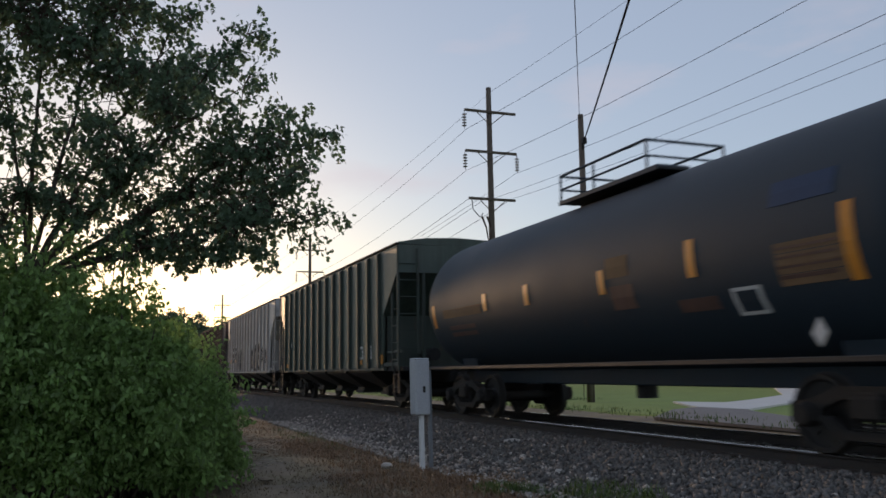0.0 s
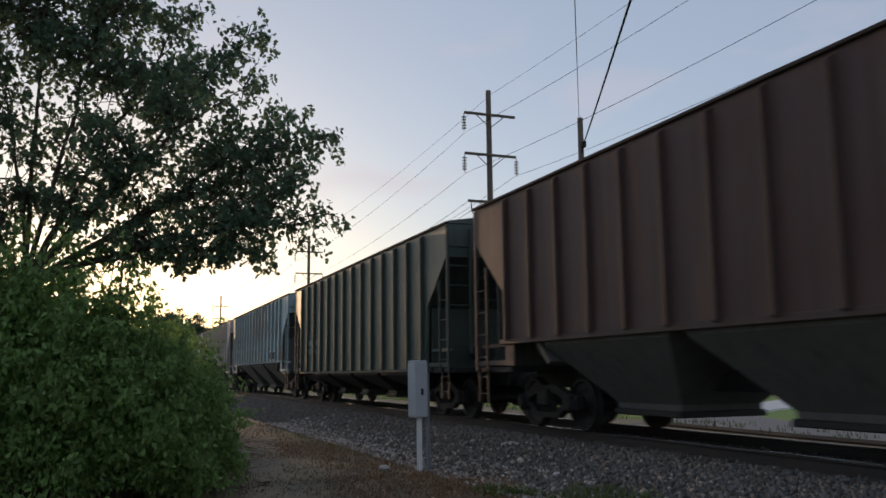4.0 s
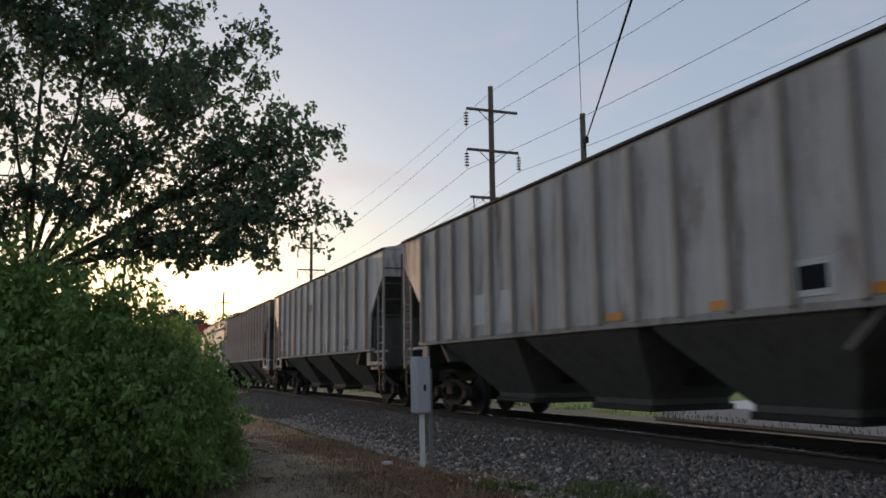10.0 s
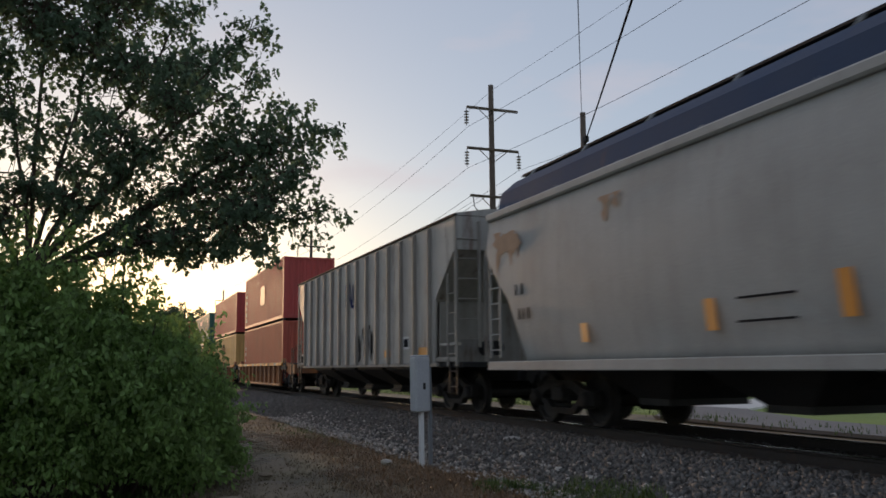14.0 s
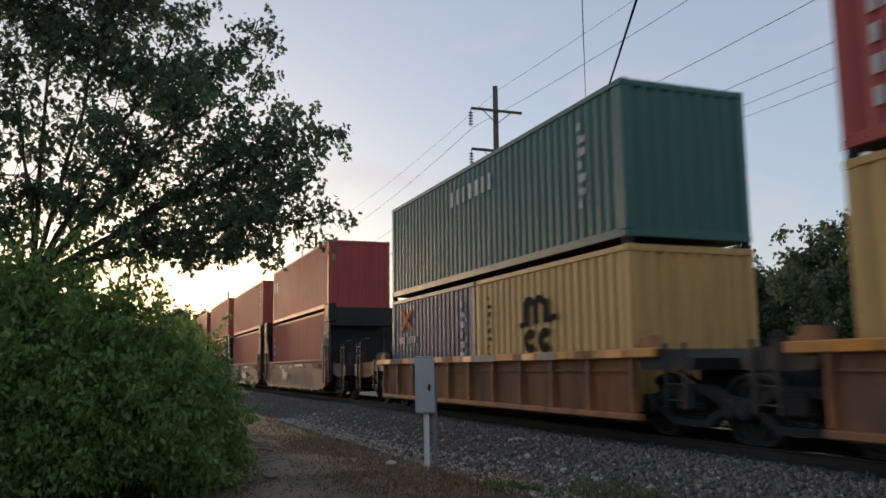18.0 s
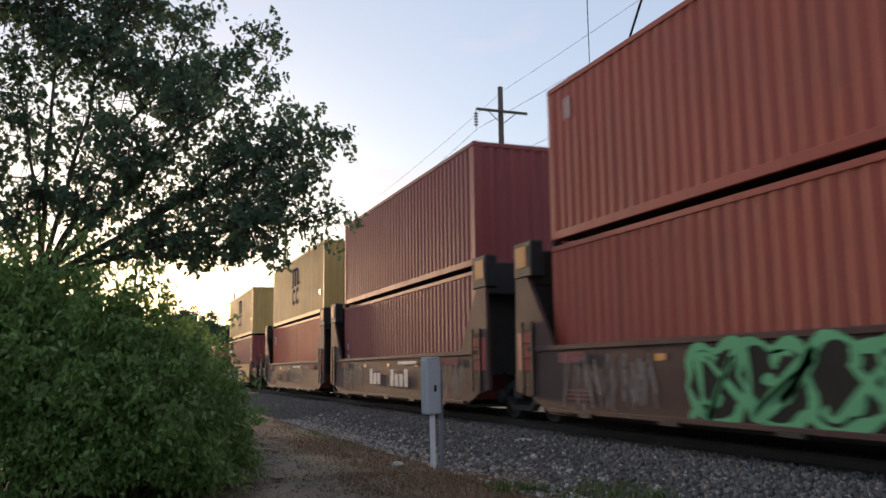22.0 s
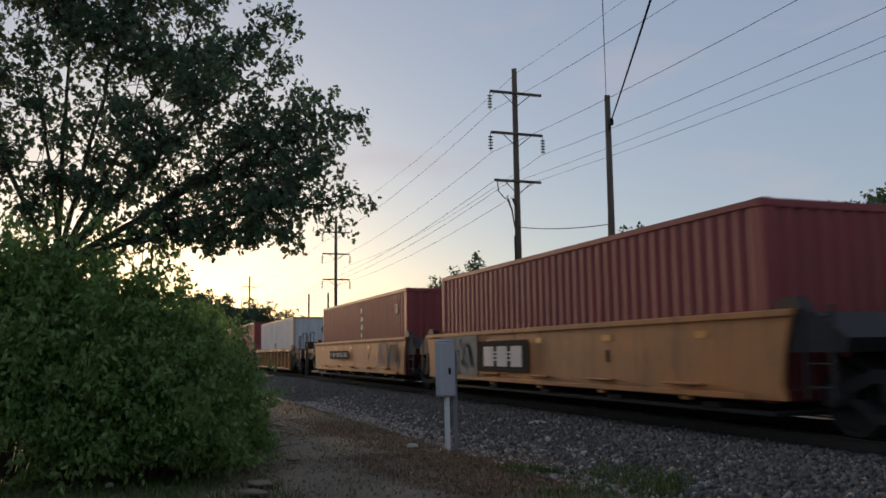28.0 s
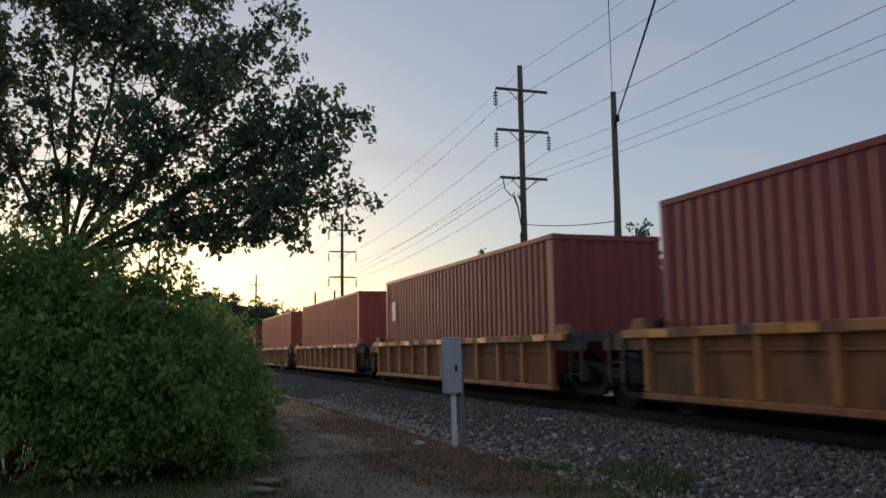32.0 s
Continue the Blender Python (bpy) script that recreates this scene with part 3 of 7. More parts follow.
def build_line():
    three = [(15.65, 1.55, (-1,)), (13.35, 1.55, (-1, 1)), (10.7, 1.4, ())]
    p = build_pole(PX["near"], PY, 17.1, 0.2, three)
    bm = tube(bmesh.new(), [(0.1, -1.2, 10.7), (0.12, -1.15, 10.1), (0.1, -0.75, 9.7), (0.1, -0.55, 9.9)], 0.03, 6)
    part("jumper_cable", bm, M["wire"], p)
    for a in (-0.62, -0.32):
        part("cutout_fuse", tube(bmesh.new(), [(0.1, a, 9.75), (0.1, a + 0.25, 9.1), (0.1, -0.22, 8.1)], 0.06, 7, 0.03), M["porcelain"], p)
    part("riser_cable", tube(bmesh.new(), [(0.05, -0.22, 7.7), (0.05, -0.2, 5), (0.05, -0.2, 1)], 0.04, 6), M["wire"], p)
    build_pole(PX["mid"], PY, 15.94, 0.2, [(14.2, 1.45, (-1,)), (11.9, 1.45, (-1, 1)), (9.2, 1.45, (-1, 1))])
    build_pole(PX["far"], PY, 16.2, 0.2, [(14.2, 1.45, (-1,)), (11.9, 1.45, (-1, 1)), (9.2, 1.45, ())])
    build_pole(PX["next"], PY, 17.0, 0.2, three)
    p2 = build_pole(-31.75, 19.05, 12.6, 0.17, [], label="shorter wooden pole with a cable clamp and guy wires", lean=0.4)
    part("cable_clamp", box(bmesh.new(), 0.1, 0.34, -0.1, 0.1, 11.2, 11.5, 0.04), M["black"], p2)
    part("clamp_bracket", tube(bmesh.new(), [(0.05, 0, 10.9), (0.22, -0.02, 11.3)], 0.05, 6), M["black"], p2)
    for dx in (-0.9, -0.5):
        part("guy_wire", tube(bmesh.new(), [(-0.05, 0, 11.9), (dx - 0.7, 0.6, 0)], 0.018, 4), M["wire"], p2)
    build_pole(-105.5, PY + 0.5, 8.9, 0.16, [], label="plain distant wooden pole")
    build_pole(-98.6, PY + 1.5, 8.6, 0.16, [], label="plain distant wooden pole")
    # conductors
    x = [PX["far"], PX["mid"], PX["near"], PX["next"], 80.0]
    for dy, z in ((-1.47, (13.1, 13.1, 14.55, 14.5, 14.5)), (-1.47, (10.8, 10.8, 12.25, 12.2, 12.2)), (1.47, (10.8, 10.8, 12.25, 12.2, 12.2))):
        wire([(-420, PY + dy, 12)] + [(a + 0.16, PY + dy, b) for a, b in zip(x, z)], 0.01, 0.7)
    wire([(-420, PY, 14)] + [(a, PY + 0.15, b) for a, b in zip(x, (16, 15.8, 16.9, 16.8, 16.8))], 0.008, 0.5)
    for dy in (-1.2, -0.3, 1.2):
        wire([(-420, PY + dy, 8)] + [(a + 0.16, PY + dy, b) for a, b in zip(x[:3], (9.0, 9.0, 10.8))], 0.012, 0.6)
    for dy in (0.2, 1.25):
        wire([(PX["near"] + 0.2, PY + dy, 10.8), (PX["next"], PY + dy + 0.6, 10.7), (80, PY + dy, 10.7)], 0.008, 0.5)
    wire([(PX["near"], PY, 8.2), (-31.75, 19.05, 6.9)], 0.02, 0.15)
    # service cable and thin drop that cross above the track
    a = Vector((-31.45, 19.05, 11.35))
    wire([a, a + 2.0 * (Vector((-14.85, 10.17, 9.29)) - a)], 0.028, 0.15, "thick black cable crossing above the track")
    b = Vector((-31.75, 19.05, 12.6))
    wire([b, b + 2.0 * (Vector((-15.43, 9.26, 9.47)) - b)], 0.012, 0.05)


# ---- leaves ----
def leaf_cloud(rng, centres, radius, per, size, flat=0.8, slim=0.46, droop=0.5, lobed=False):
    """Leaves scattered round the centres: verts and triangles of small folded leaves, plain or lobed."""
    c = np.repeat(np.asarray(centres, dtype=np.float32), per, axis=0)
    n = len(c)
    off = rng.normal(size=(n, 3)).astype(np.float32)
    off /= np.linalg.norm(off, axis=1, keepdims=True) + 1e-6
    off *= (radius * rng.random((n, 1)) ** 0.5).astype(np.float32)
    c = c + off * np.array([1, 1, flat], dtype=np.float32)
    a = rng.normal(size=(n, 3)) + np.array([0, 0, -droop])
    a /= np.linalg.norm(a, axis=1, keepdims=True)
    b = np.cross(a, rng.normal(size=(n, 3)))
    b /= np.linalg.norm(b, axis=1, keepdims=True) + 1e-6
    nrm = np.cross(a, b)
    s = size * rng.uniform(0.6, 1.25, (n, 1))
    # outline along the midrib and across it; the halves fold up a little
    half = ((0.3, 0.5), (0.5, 0.2), (0.72, 0.36), (1.0, 0.0)) if lobed else ((0.45, 1.0), (1.0, 0.0))
    wide = slim * (2.0 if lobed else 1.0)
    out = [(0.0, 0.0)] + [(u, w * wide) for u, w in half] + [(u, -w * wide) for u, w in half[-2::-1]]
    v = np.stack([c + a * s * u + b * s * w + nrm * s * abs(w) * 0.26 for u, w in out], axis=1).reshape(-1, 3)
    k = len(out)
    i = np.arange(n, dtype=np.int32)[:, None] * k
    f = np.concatenate([i + np.array([[0, j, j + 1]]) for j in range(1, k - 1)], axis=1).reshape(-1, 3)
    return v, f


def build_near_tree():
    t = thing("tree", "leafy broad-crowned tree with dark limbs against the dusk sky", "tree", pose(-12.6, -1.05, 0))
    o = Vector((-12.6, -1.05, 0))
    rng, nr = random.Random(7), np.random.default_rng(7)
    bm = bmesh.new()
    fork = Vector((-12.45, -1.1, 2.7)) - o
    tube(bm, [(0, 0, -0.2), (0.03, -0.02, 1.2), fork], 0.24, 9, 0.19)
    part("trunk", bm, M["bark"], t, smooth=True)
    tips = [((-12.1, 0.6, 3.9), (-11.39, 3.0, 4.75)), ((-11.9, 0.9, 4.0), (-11.5, 2.55, 5.0)), ((-11.8, 0.9, 3.5), (-10.87, 2.6, 3.5)),
            (None, (-11.84, 1.9, 6.3)), (None, (-11.3, 1.5, 5.4)), (None, (-12.47, 0.86, 6.8)), (None, (-12.5, -0.18, 7.5)), (None, (-12.45, -1.1, 7.9)),
            (None, (-12.4, -1.6, 5.7)), (None, (-12.7, -2.6, 6.2)), (None, (-11.6, 0.7, 3.2)), (None, (-11.1, 1.5, 3.3)), (None, (-11.4, -0.2, 4.6)),
            (None, (-11.9, 0.6, 5.2)), (None, (-12.2, -0.5, 6.0)), (None, (-12.0, 1.2, 4.6)), (None, (-12.6, -2.0, 4.4)), (None, (-11.7, 0.1, 5.6)), (None, (-12.9, 0.4, 8.2)), (None, (-13.6, 1.2, 6.4)), (None, (-12.0, -0.6, 3.7)), (None, (-12.5, -2.0, 3.6)), (None, (-11.8, 0.3, 3.3)), (None, (-12.2, 1.1, 3.3)), (None, (-12.3, -1.2, 3.9)), (None, (-11.9, 1.7, 3.9)), (None, (-12.9, -3.0, 4.9)), (None, (-12.2, 0.4, 7.2)), (None, (-12.6, -2.2, 7.0)), (None, (-12.0, 0.0, 4.1)), (None, (-12.5, -2.7, 4.0)), (None, (-11.9, 1.0, 3.7)), (None, (-11.6, 1.9, 3.2)), (None, (-11.1, 2.6, 4.1)), (None, (-11.4, 2.2, 4.5)), (None, (-11.2, 2.2, 3.7)), (None, (-12.2, -1.4, 3.3)), (None, (-12.4, -2.4, 5.6)), (None, (-12.5, -1.5, 6.6)), (None, (-12.6, -2.4, 8.0)), (None, (-12.8, -3.4, 6.5)), (None, (-12.2, -1.8, 7.4)), (None, (-12.0, -1.0, 6.6)), (None, (-12.2, -2.2, 6.0)), (None, (-12.0, -0.4, 7.0)), (None, (-12.6, -3.2, 5.4)), (None, (-12.4, -3.0, 7.2)), (None, (-12.2, -2.6, 6.6)), (None, (-12.1, -2.9, 5.0)), (None, (-12.0, -2.3, 5.3)), (None, (-12.1, -1.8, 5.0))]
    centres, mains = [], []
    for k, (mid, tip) in enumerate(tips):
        tip = Vector(tip) - o
        if tip.y > 2.9:
            tip.y -= 0.3
        start = fork
        if k > 10:      # side limbs leave the nearest main limb
            start = min((q for main in mains for q in main[4:9]), key=lambda q: (q - tip).length + 0.6 * max(0, q.z - tip.z))
        m = Vector(mid) - o if mid else start.lerp(tip, 0.45) + Vector((rng.uniform(-0.4, 0.4), rng.uniform(-0.45, 0.45), rng.uniform(-0.1, 0.5)))
        line = []
        for i in range(13):
            s = i / 12
            p = (1 - s) ** 2 * start + 2 * s * (1 - s) * m + s * s * tip
            p += 0.09 * s * Vector((rng.uniform(-1, 1), rng.uniform(-1, 1), rng.uniform(-1, 1)))
            line.append(p)
        b = bmesh.new()
        tube(b, line, 0.055 if k < 6 else 0.04 if k < 11 else 0.018, 7, 0.006)
        if k < 11:
            mains.append(line)
        length = (tip - fork).length
        for i in range(4 if k < 11 else 3, 13):
            for _ in range(6):
                d = Vector((rng.gauss(0, 1), rng.gauss(0, 1), rng.gauss(0, 0.8))).normalized()
                ln = rng.uniform(0.25, 0.72) * (1.15 - 0.45 * i / 12) * min(1, 0.4 + length / 6)
                e = line[i] + d * ln + Vector((0, 0, -0.12 * ln))
                q = line[i].lerp(e, 0.5) + Vector((0, 0, 0.06))
                tube(b, [line[i], q, e], 0.009, 4, 0.004)
                if noise.noise(e * 1.3 + Vector((3, 7, 1))) < -0.16 and i < 11:
                    continue
                for w in (0.5, 0.75, 1.0):
                    centres.append(line[i].lerp(e, w) + Vector((rng.uniform(-0.12, 0.12), rng.uniform(-0.12, 0.12), rng.uniform(-0.12, 0.12))))
        part("limb", b, M["bark"], t, smooth=True)
    # no crown is equally full: the inside is thinned, the outer sprays keep more leaves
    rng.shuffle(centres)
    cells, kept = {}, []
    for c in centres:
        cell = (int(c.x / 0.35 + 50), int(c.y / 0.35 + 50), int(c.z / 0.35 + 50))
        cells[cell] = cells.get(cell, 0) + 1
        if cells[cell] <= (4 if (c - fork).length < 2.7 else 5):
            kept.append(c)
    v, f = leaf_cloud(nr, kept, 0.17, 10, 0.09, slim=0.42, droop=0.9, lobed=True)
    raw("crown", v, f, M["leaf"], t)["kind"] = "stuff"


def bush(name, x, y, rx, ry, h, shoots, seed, label, size=0.1, fine=1.0, skirt=0.08):
    """A shrub of arching shoots, each with leaves along its outer part."""
    t = thing(name, label, "bush", pose(x, y, 0))
    rng, nr = random.Random(seed), np.random.default_rng(seed)
    centres = []
    stems = 0
    for k in range(shoots * 3 // 5):
        a, up = rng.uniform(0, 6.283), rng.uniform(-0.42, 1.0)
        flat = math.sqrt(max(0.0, 1 - up ** 2))
        d = Vector((flat * math.cos(a), flat * math.sin(a), up))
        lump = 1 + 0.45 * noise.noise(d * 2.1 + Vector((seed, 0, 0))) + 0.3 * noise.noise(d * 5 + Vector((seed, 0, 0)))
        lump *= rng.uniform(0.72, 1.0) + (rng.uniform(0.1, 0.35) if rng.random() < 0.14 else 0)
        e = Vector((d.x * rx * lump, d.y * ry * lump, h * 0.3 + d.z * h * 0.7 * lump))
        s = Vector((e.x * 0.2, e.y * 0.2, 0))
        m = s.lerp(e, 0.55) + Vector((0, 0, 0.25 * h * (1 - up)))
        tip = e + Vector((d.x, d.y, -0.5)) * 0.15
        line = [(1 - q) ** 2 * s + 2 * q * (1 - q) * m + q * q * tip for q in (0, 0.25, 0.5, 0.75, 1.0)]
        if k % 14 == 0:
            part("stem", tube(bmesh.new(), line, 0.022, 5, 0.006), M["bark"], t)
            stems += 1
        for q in range(int(15 * fine)):
            w = 0.55 + 0.45 * q / (15 * fine)
            p = (1 - w) ** 2 * s + 2 * w * (1 - w) * m + w * w * tip
            centres.append(p + Vector((rng.gauss(0, 0.085), rng.gauss(0, 0.085), rng.gauss(0, 0.07))))
    c = np.array(centres)
    c = c[c[:, 2] > skirt * nr.uniform(0.4, 1.6, len(c))]
    v, f = leaf_cloud(nr, c, 0.13, 9, size * 0.95, slim=0.25, droop=1.2)
    raw("foliage", v, f, M["bush"], t)["kind"] = "stuff"
    return t


def far_tree(x, y, h, w, seed, name="tree", label="dark leafy tree in the distance"):
    t = thing(name, label, "tree", pose(x, y, 0), "distant trees")
    rng, nr = random.Random(seed), np.random.default_rng(seed)
    b = tube(bmesh.new(), [(0, 0, -0.3), (0.1, 0, h * 0.35), (0.15, 0.1, h * 0.7)], 0.045 * h ** 0.7, 7, 0.05)
    part("trunk", b, M["bark"], t, smooth=True)
    centres = []
    for k in range(22):
        b = bmesh.new()
        a, z = rng.uniform(0, 6.28), rng.uniform(0.2, 0.98)
        reach = w * math.sin(math.pi * min(1, (z - 0.12) / 0.95)) ** 0.7 * rng.uniform(0.55, 1.05)
        s, e = Vector((0.1, 0, h * z * 0.7)), Vector((reach * math.cos(a), reach * math.sin(a), h * z))
        tube(b, [s, s.lerp(e, 0.5) + Vector((0, 0, 0.3)), e], 0.06, 4, 0.015)
        part("limb", b, M["bark"], t)
        for _ in range(26):
            q = s.lerp(e, rng.uniform(0.35, 1.05))
            centres.append(q + Vector((rng.gauss(0, w * 0.13), rng.gauss(0, w * 0.13), rng.gauss(0, h * 0.045))))
    v, f = leaf_cloud(nr, centres, 0.055 * h, 24, 0.028 * h)
    raw("crown", v, f, M["far_leaf"], t)["kind"] = "stuff"
    return t


OCT = np.array([(1, 0, 0), (-1, 0, 0), (0, 1, 0), (0, -1, 0), (0, 0, 1), (0, 0, -1)], dtype=np.float32)
OCF = np.array([(0, 2, 4), (2, 1, 4), (1, 3, 4), (3, 0, 4), (2, 0, 5), (1, 2, 5), (3, 1, 5), (0, 3, 5)], dtype=np.int32)


def bank(y):
    """Height of the ballast bank at y."""
    return float(np.interp(y, (4.9, 6.35, 7.0, 9.93, 10.6, 12.2), (-0.1, 0.25, 0.285, 0.285, 0.25, -0.1)))


def stones(name, label, spots, lo, hi, material, seed):
    """Angular stones, one mesh, at the spots (x, y, z)."""
    rng = np.random.default_rng(seed)
    n = len(spots)
    size = rng.uniform(lo, hi, (n, 1, 1)) * rng.uniform(0.65, 1.3, (n, 1, 3)) * np.array([1, 1, 0.75])
    v = OCT[None] * size + rng.normal(0, 0.12, (n, 6, 3)) * size
    q = rng.normal(size=(n, 4))
    q /= np.linalg.norm(q, axis=1, keepdims=True)
    w, x, y, z = q.T
    rot = np.stack([np.stack([1 - 2 * (y * y + z * z), 2 * (x * y - w * z), 2 * (x * z + w * y)], 1),
                    np.stack([2 * (x * y + w * z), 1 - 2 * (x * x + z * z), 2 * (y * z - w * x)], 1),
                    np.stack([2 * (x * z - w * y), 2 * (y * z + w * x), 1 - 2 * (x * x + y * y)], 1)], 1)
    v = np.einsum("nij,nkj->nki", rot, v) + np.asarray(spots)[:, None, :]
    f = OCF[None] + 6 * np.arange(n)[:, None, None]
    ob = raw(name, v.reshape(-1, 3), f.reshape(-1, 3), material)
    return tagged(ob, label, "gravel", kind="stuff")


def build_stones():
    rng = np.random.default_rng(5)
    n = 42000
    x = -4 - 44 * rng.random(n) ** 1.5
    y = rng.uniform(4.75, 7.62, n)
    far = rng.random(n) < 0.12
    y[far] = rng.uniform(7.8, 10.5, far.sum())
    z = np.interp(y, (4.9, 6.35, 7.0, 9.93, 10.6, 12.2), (-0.1, 0.25, 0.285, 0.285, 0.25, -0.1)) + rng.uniform(-0.01, 0.02, n)
    stones("ballast_stones", "loose grey crushed stone on the ballast bank", np.stack([x, y, z], 1), 0.022, 0.05, M["stone"], 6)
    n = 2600
    x = -5 - 22 * rng.random(n)
    y = 4.6 + np.abs(rng.normal(0, 0.7, n))
    z = np.maximum(np.interp(y, (4.9, 6.35, 7.0), (-0.1, 0.25, 0.285)), -0.03) + 0.015
    stones("pale_stones", "scattered pale stones at the foot of the ballast", np.stack([x, y, z], 1), 0.02, 0.05, M["pale_stone"], 7)
    n = 1100
    x = -7.5 - 14 * rng.random(n) ** 1.2
    y = rng.uniform(1.0, 4.9, n)
    z = np.full(n, 0.02) + rng.uniform(-0.02, 0.012, n)
    stones("dirt_pebbles", "brown pebbles and clods strewn over the dirt", np.stack([x, y, z], 1), 0.008, 0.026, M["dirt"], 8)


def blades(name, label, spots, height, width, material, seed, lean=0.5):
    """Grass blades: narrow bent triangles, one mesh."""
    rng = np.random.default_rng(seed)
    n = len(spots)
    p = np.asarray(spots)
    a = rng.uniform(0, 6.283, n)
    d = np.stack([np.cos(a), np.sin(a), np.zeros(n)], 1)
    s = np.stack([-np.sin(a), np.cos(a), np.zeros(n)], 1)
    h = height * rng.uniform(0.3, 1.5, (n, 1))
    w = width * rng.uniform(0.7, 1.3, (n, 1))
    up = np.array([[0, 0, 1.0]])
    k = rng.uniform(0.1, lean, (n, 1))
    m = p + up * h * 0.6 + d * h * k * 0.4
    t = p + up * h * (1 - k * 0.3) + d * h * k
    v = np.stack([p - s * w, p + s * w, m + s * w * 0.7, m - s * w * 0.7, t], 1).reshape(-1, 3)
    i = 5 * np.arange(n)[:, None]
    f = np.concatenate([i + np.array([[0, 1, 2]]), i + np.array([[0, 2, 3]]), i + np.array([[3, 2, 4]])], 1).reshape(-1, 3)
    return tagged(raw(name, v, f, material), label, "grass", kind="stuff")


def clumps(rng, boxes):
    """Spots in clumps: each box is (x0, x1, y0, y1, clumps, blades each, spread)."""
    out = []
    for x0, x1, y0, y1, n, per, sp in boxes:
        c = np.stack([rng.uniform(x0, x1, n), rng.uniform(y0, y1, n)], 1)
        q = np.repeat(c, per, 0) + rng.normal(0, sp, (n * per, 2))
        out.append(q)
    q = np.concatenate(out)
    z = np.where(q[:, 1] > 4.9, np.interp(q[:, 1], (4.9, 6.35, 7.0), (-0.1, 0.25, 0.285)), -0.05)
    return np.concatenate([q, z[:, None]], 1)


def build_weeds():
    rng = np.random.default_rng(9)
    blades("grass", "dark green rough grass below the bush", clumps(rng, ((-12, -6.5, -2.6, 0.9, 900, 16, 0.1), (-9.5, -6.5, 0.8, 1.6, 60, 12, 0.08), (-10.6, -8.2, 1.0, 1.6, 25, 14, 0.07))), 0.09, 0.006, M["grass"], 1)
    blades("grass_tufts", "green grass tufts at the foot of the ballast", clumps(rng, ((-10.4, -9.6, 4.5, 5.0, 26, 60, 0.1), (-9.4, -7.6, 4.9, 5.6, 50, 44, 0.1), (-8.6, -7.0, 3.8, 5.2, 60, 30, 0.12), (-24, -16, 4.0, 4.8, 30, 10, 0.1))), 0.11, 0.005, M["grass"], 2, 1.3)
    blades("dry_weeds", "brown dry weeds round the marker post", clumps(rng, ((-12.6, -8.6, 3.0, 4.9, 300, 30, 0.12), (-11.6, -10.4, 4.6, 5.2, 60, 40, 0.1), (-19, -12.5, 3.4, 4.7, 260, 18, 0.14), (-28, -16, 2.6, 4.7, 260, 16, 0.2))), 0.075, 0.006, M["dry"], 3, 2.2)
    blades("dead_litter", "trodden dead grass and leaf litter on the dirt", clumps(rng, ((-20, -8, 1.2, 4.4, 900, 12, 0.15), (-13, -9, 0.9, 1.9, 160, 12, 0.12))), 0.05, 0.007, M["litter"], 6, 2.4)
    blades("far_verge", "rough grass along the far side of the track", clumps(rng, ((-75, -34, 12.6, 15, 300, 12, 0.25), (-34, -28, 13.6, 17, 90, 14, 0.25), (-40, 4, 11.9, 13.6, 200, 12, 0.2))), 0.09, 0.01, M["grass"], 4)


build_ground()
build_track()
build_stones()
build_weeds()
build_post()
build_line()
build_near_tree()
bush("bush", -11.5, 0.12, 1.1, 1.15, 2.55, 620, 11, "dense green bush at the foot of the tree")
bush("bush", -11.9, -1.55, 1.5, 1.5, 3.5, 760, 12, "tall dark green bush below the tree", skirt=0.8)
bush("bush", -11.6, -0.75, 1.15, 1.2, 3.1, 600, 17, "dense green bush below the tree", skirt=0.7)
bush("bush", -12.5, 0.75, 0.95, 0.85, 1.9, 380, 13, "low green bush at the edge of the dirt")
bush("bush", -15.5, -0.2, 1.7, 1.3, 2.6, 420, 16, "green bush farther along the line", 0.11)
bush("bush", -19.5, 0.6, 2.0, 1.2, 2.6, 360, 14, "green bush farther along the line", 0.14)
bush("bush", -28.0, 1.0, 3.0, 1.5, 3.2, 360, 15, "green bush farther along the line", 0.2)


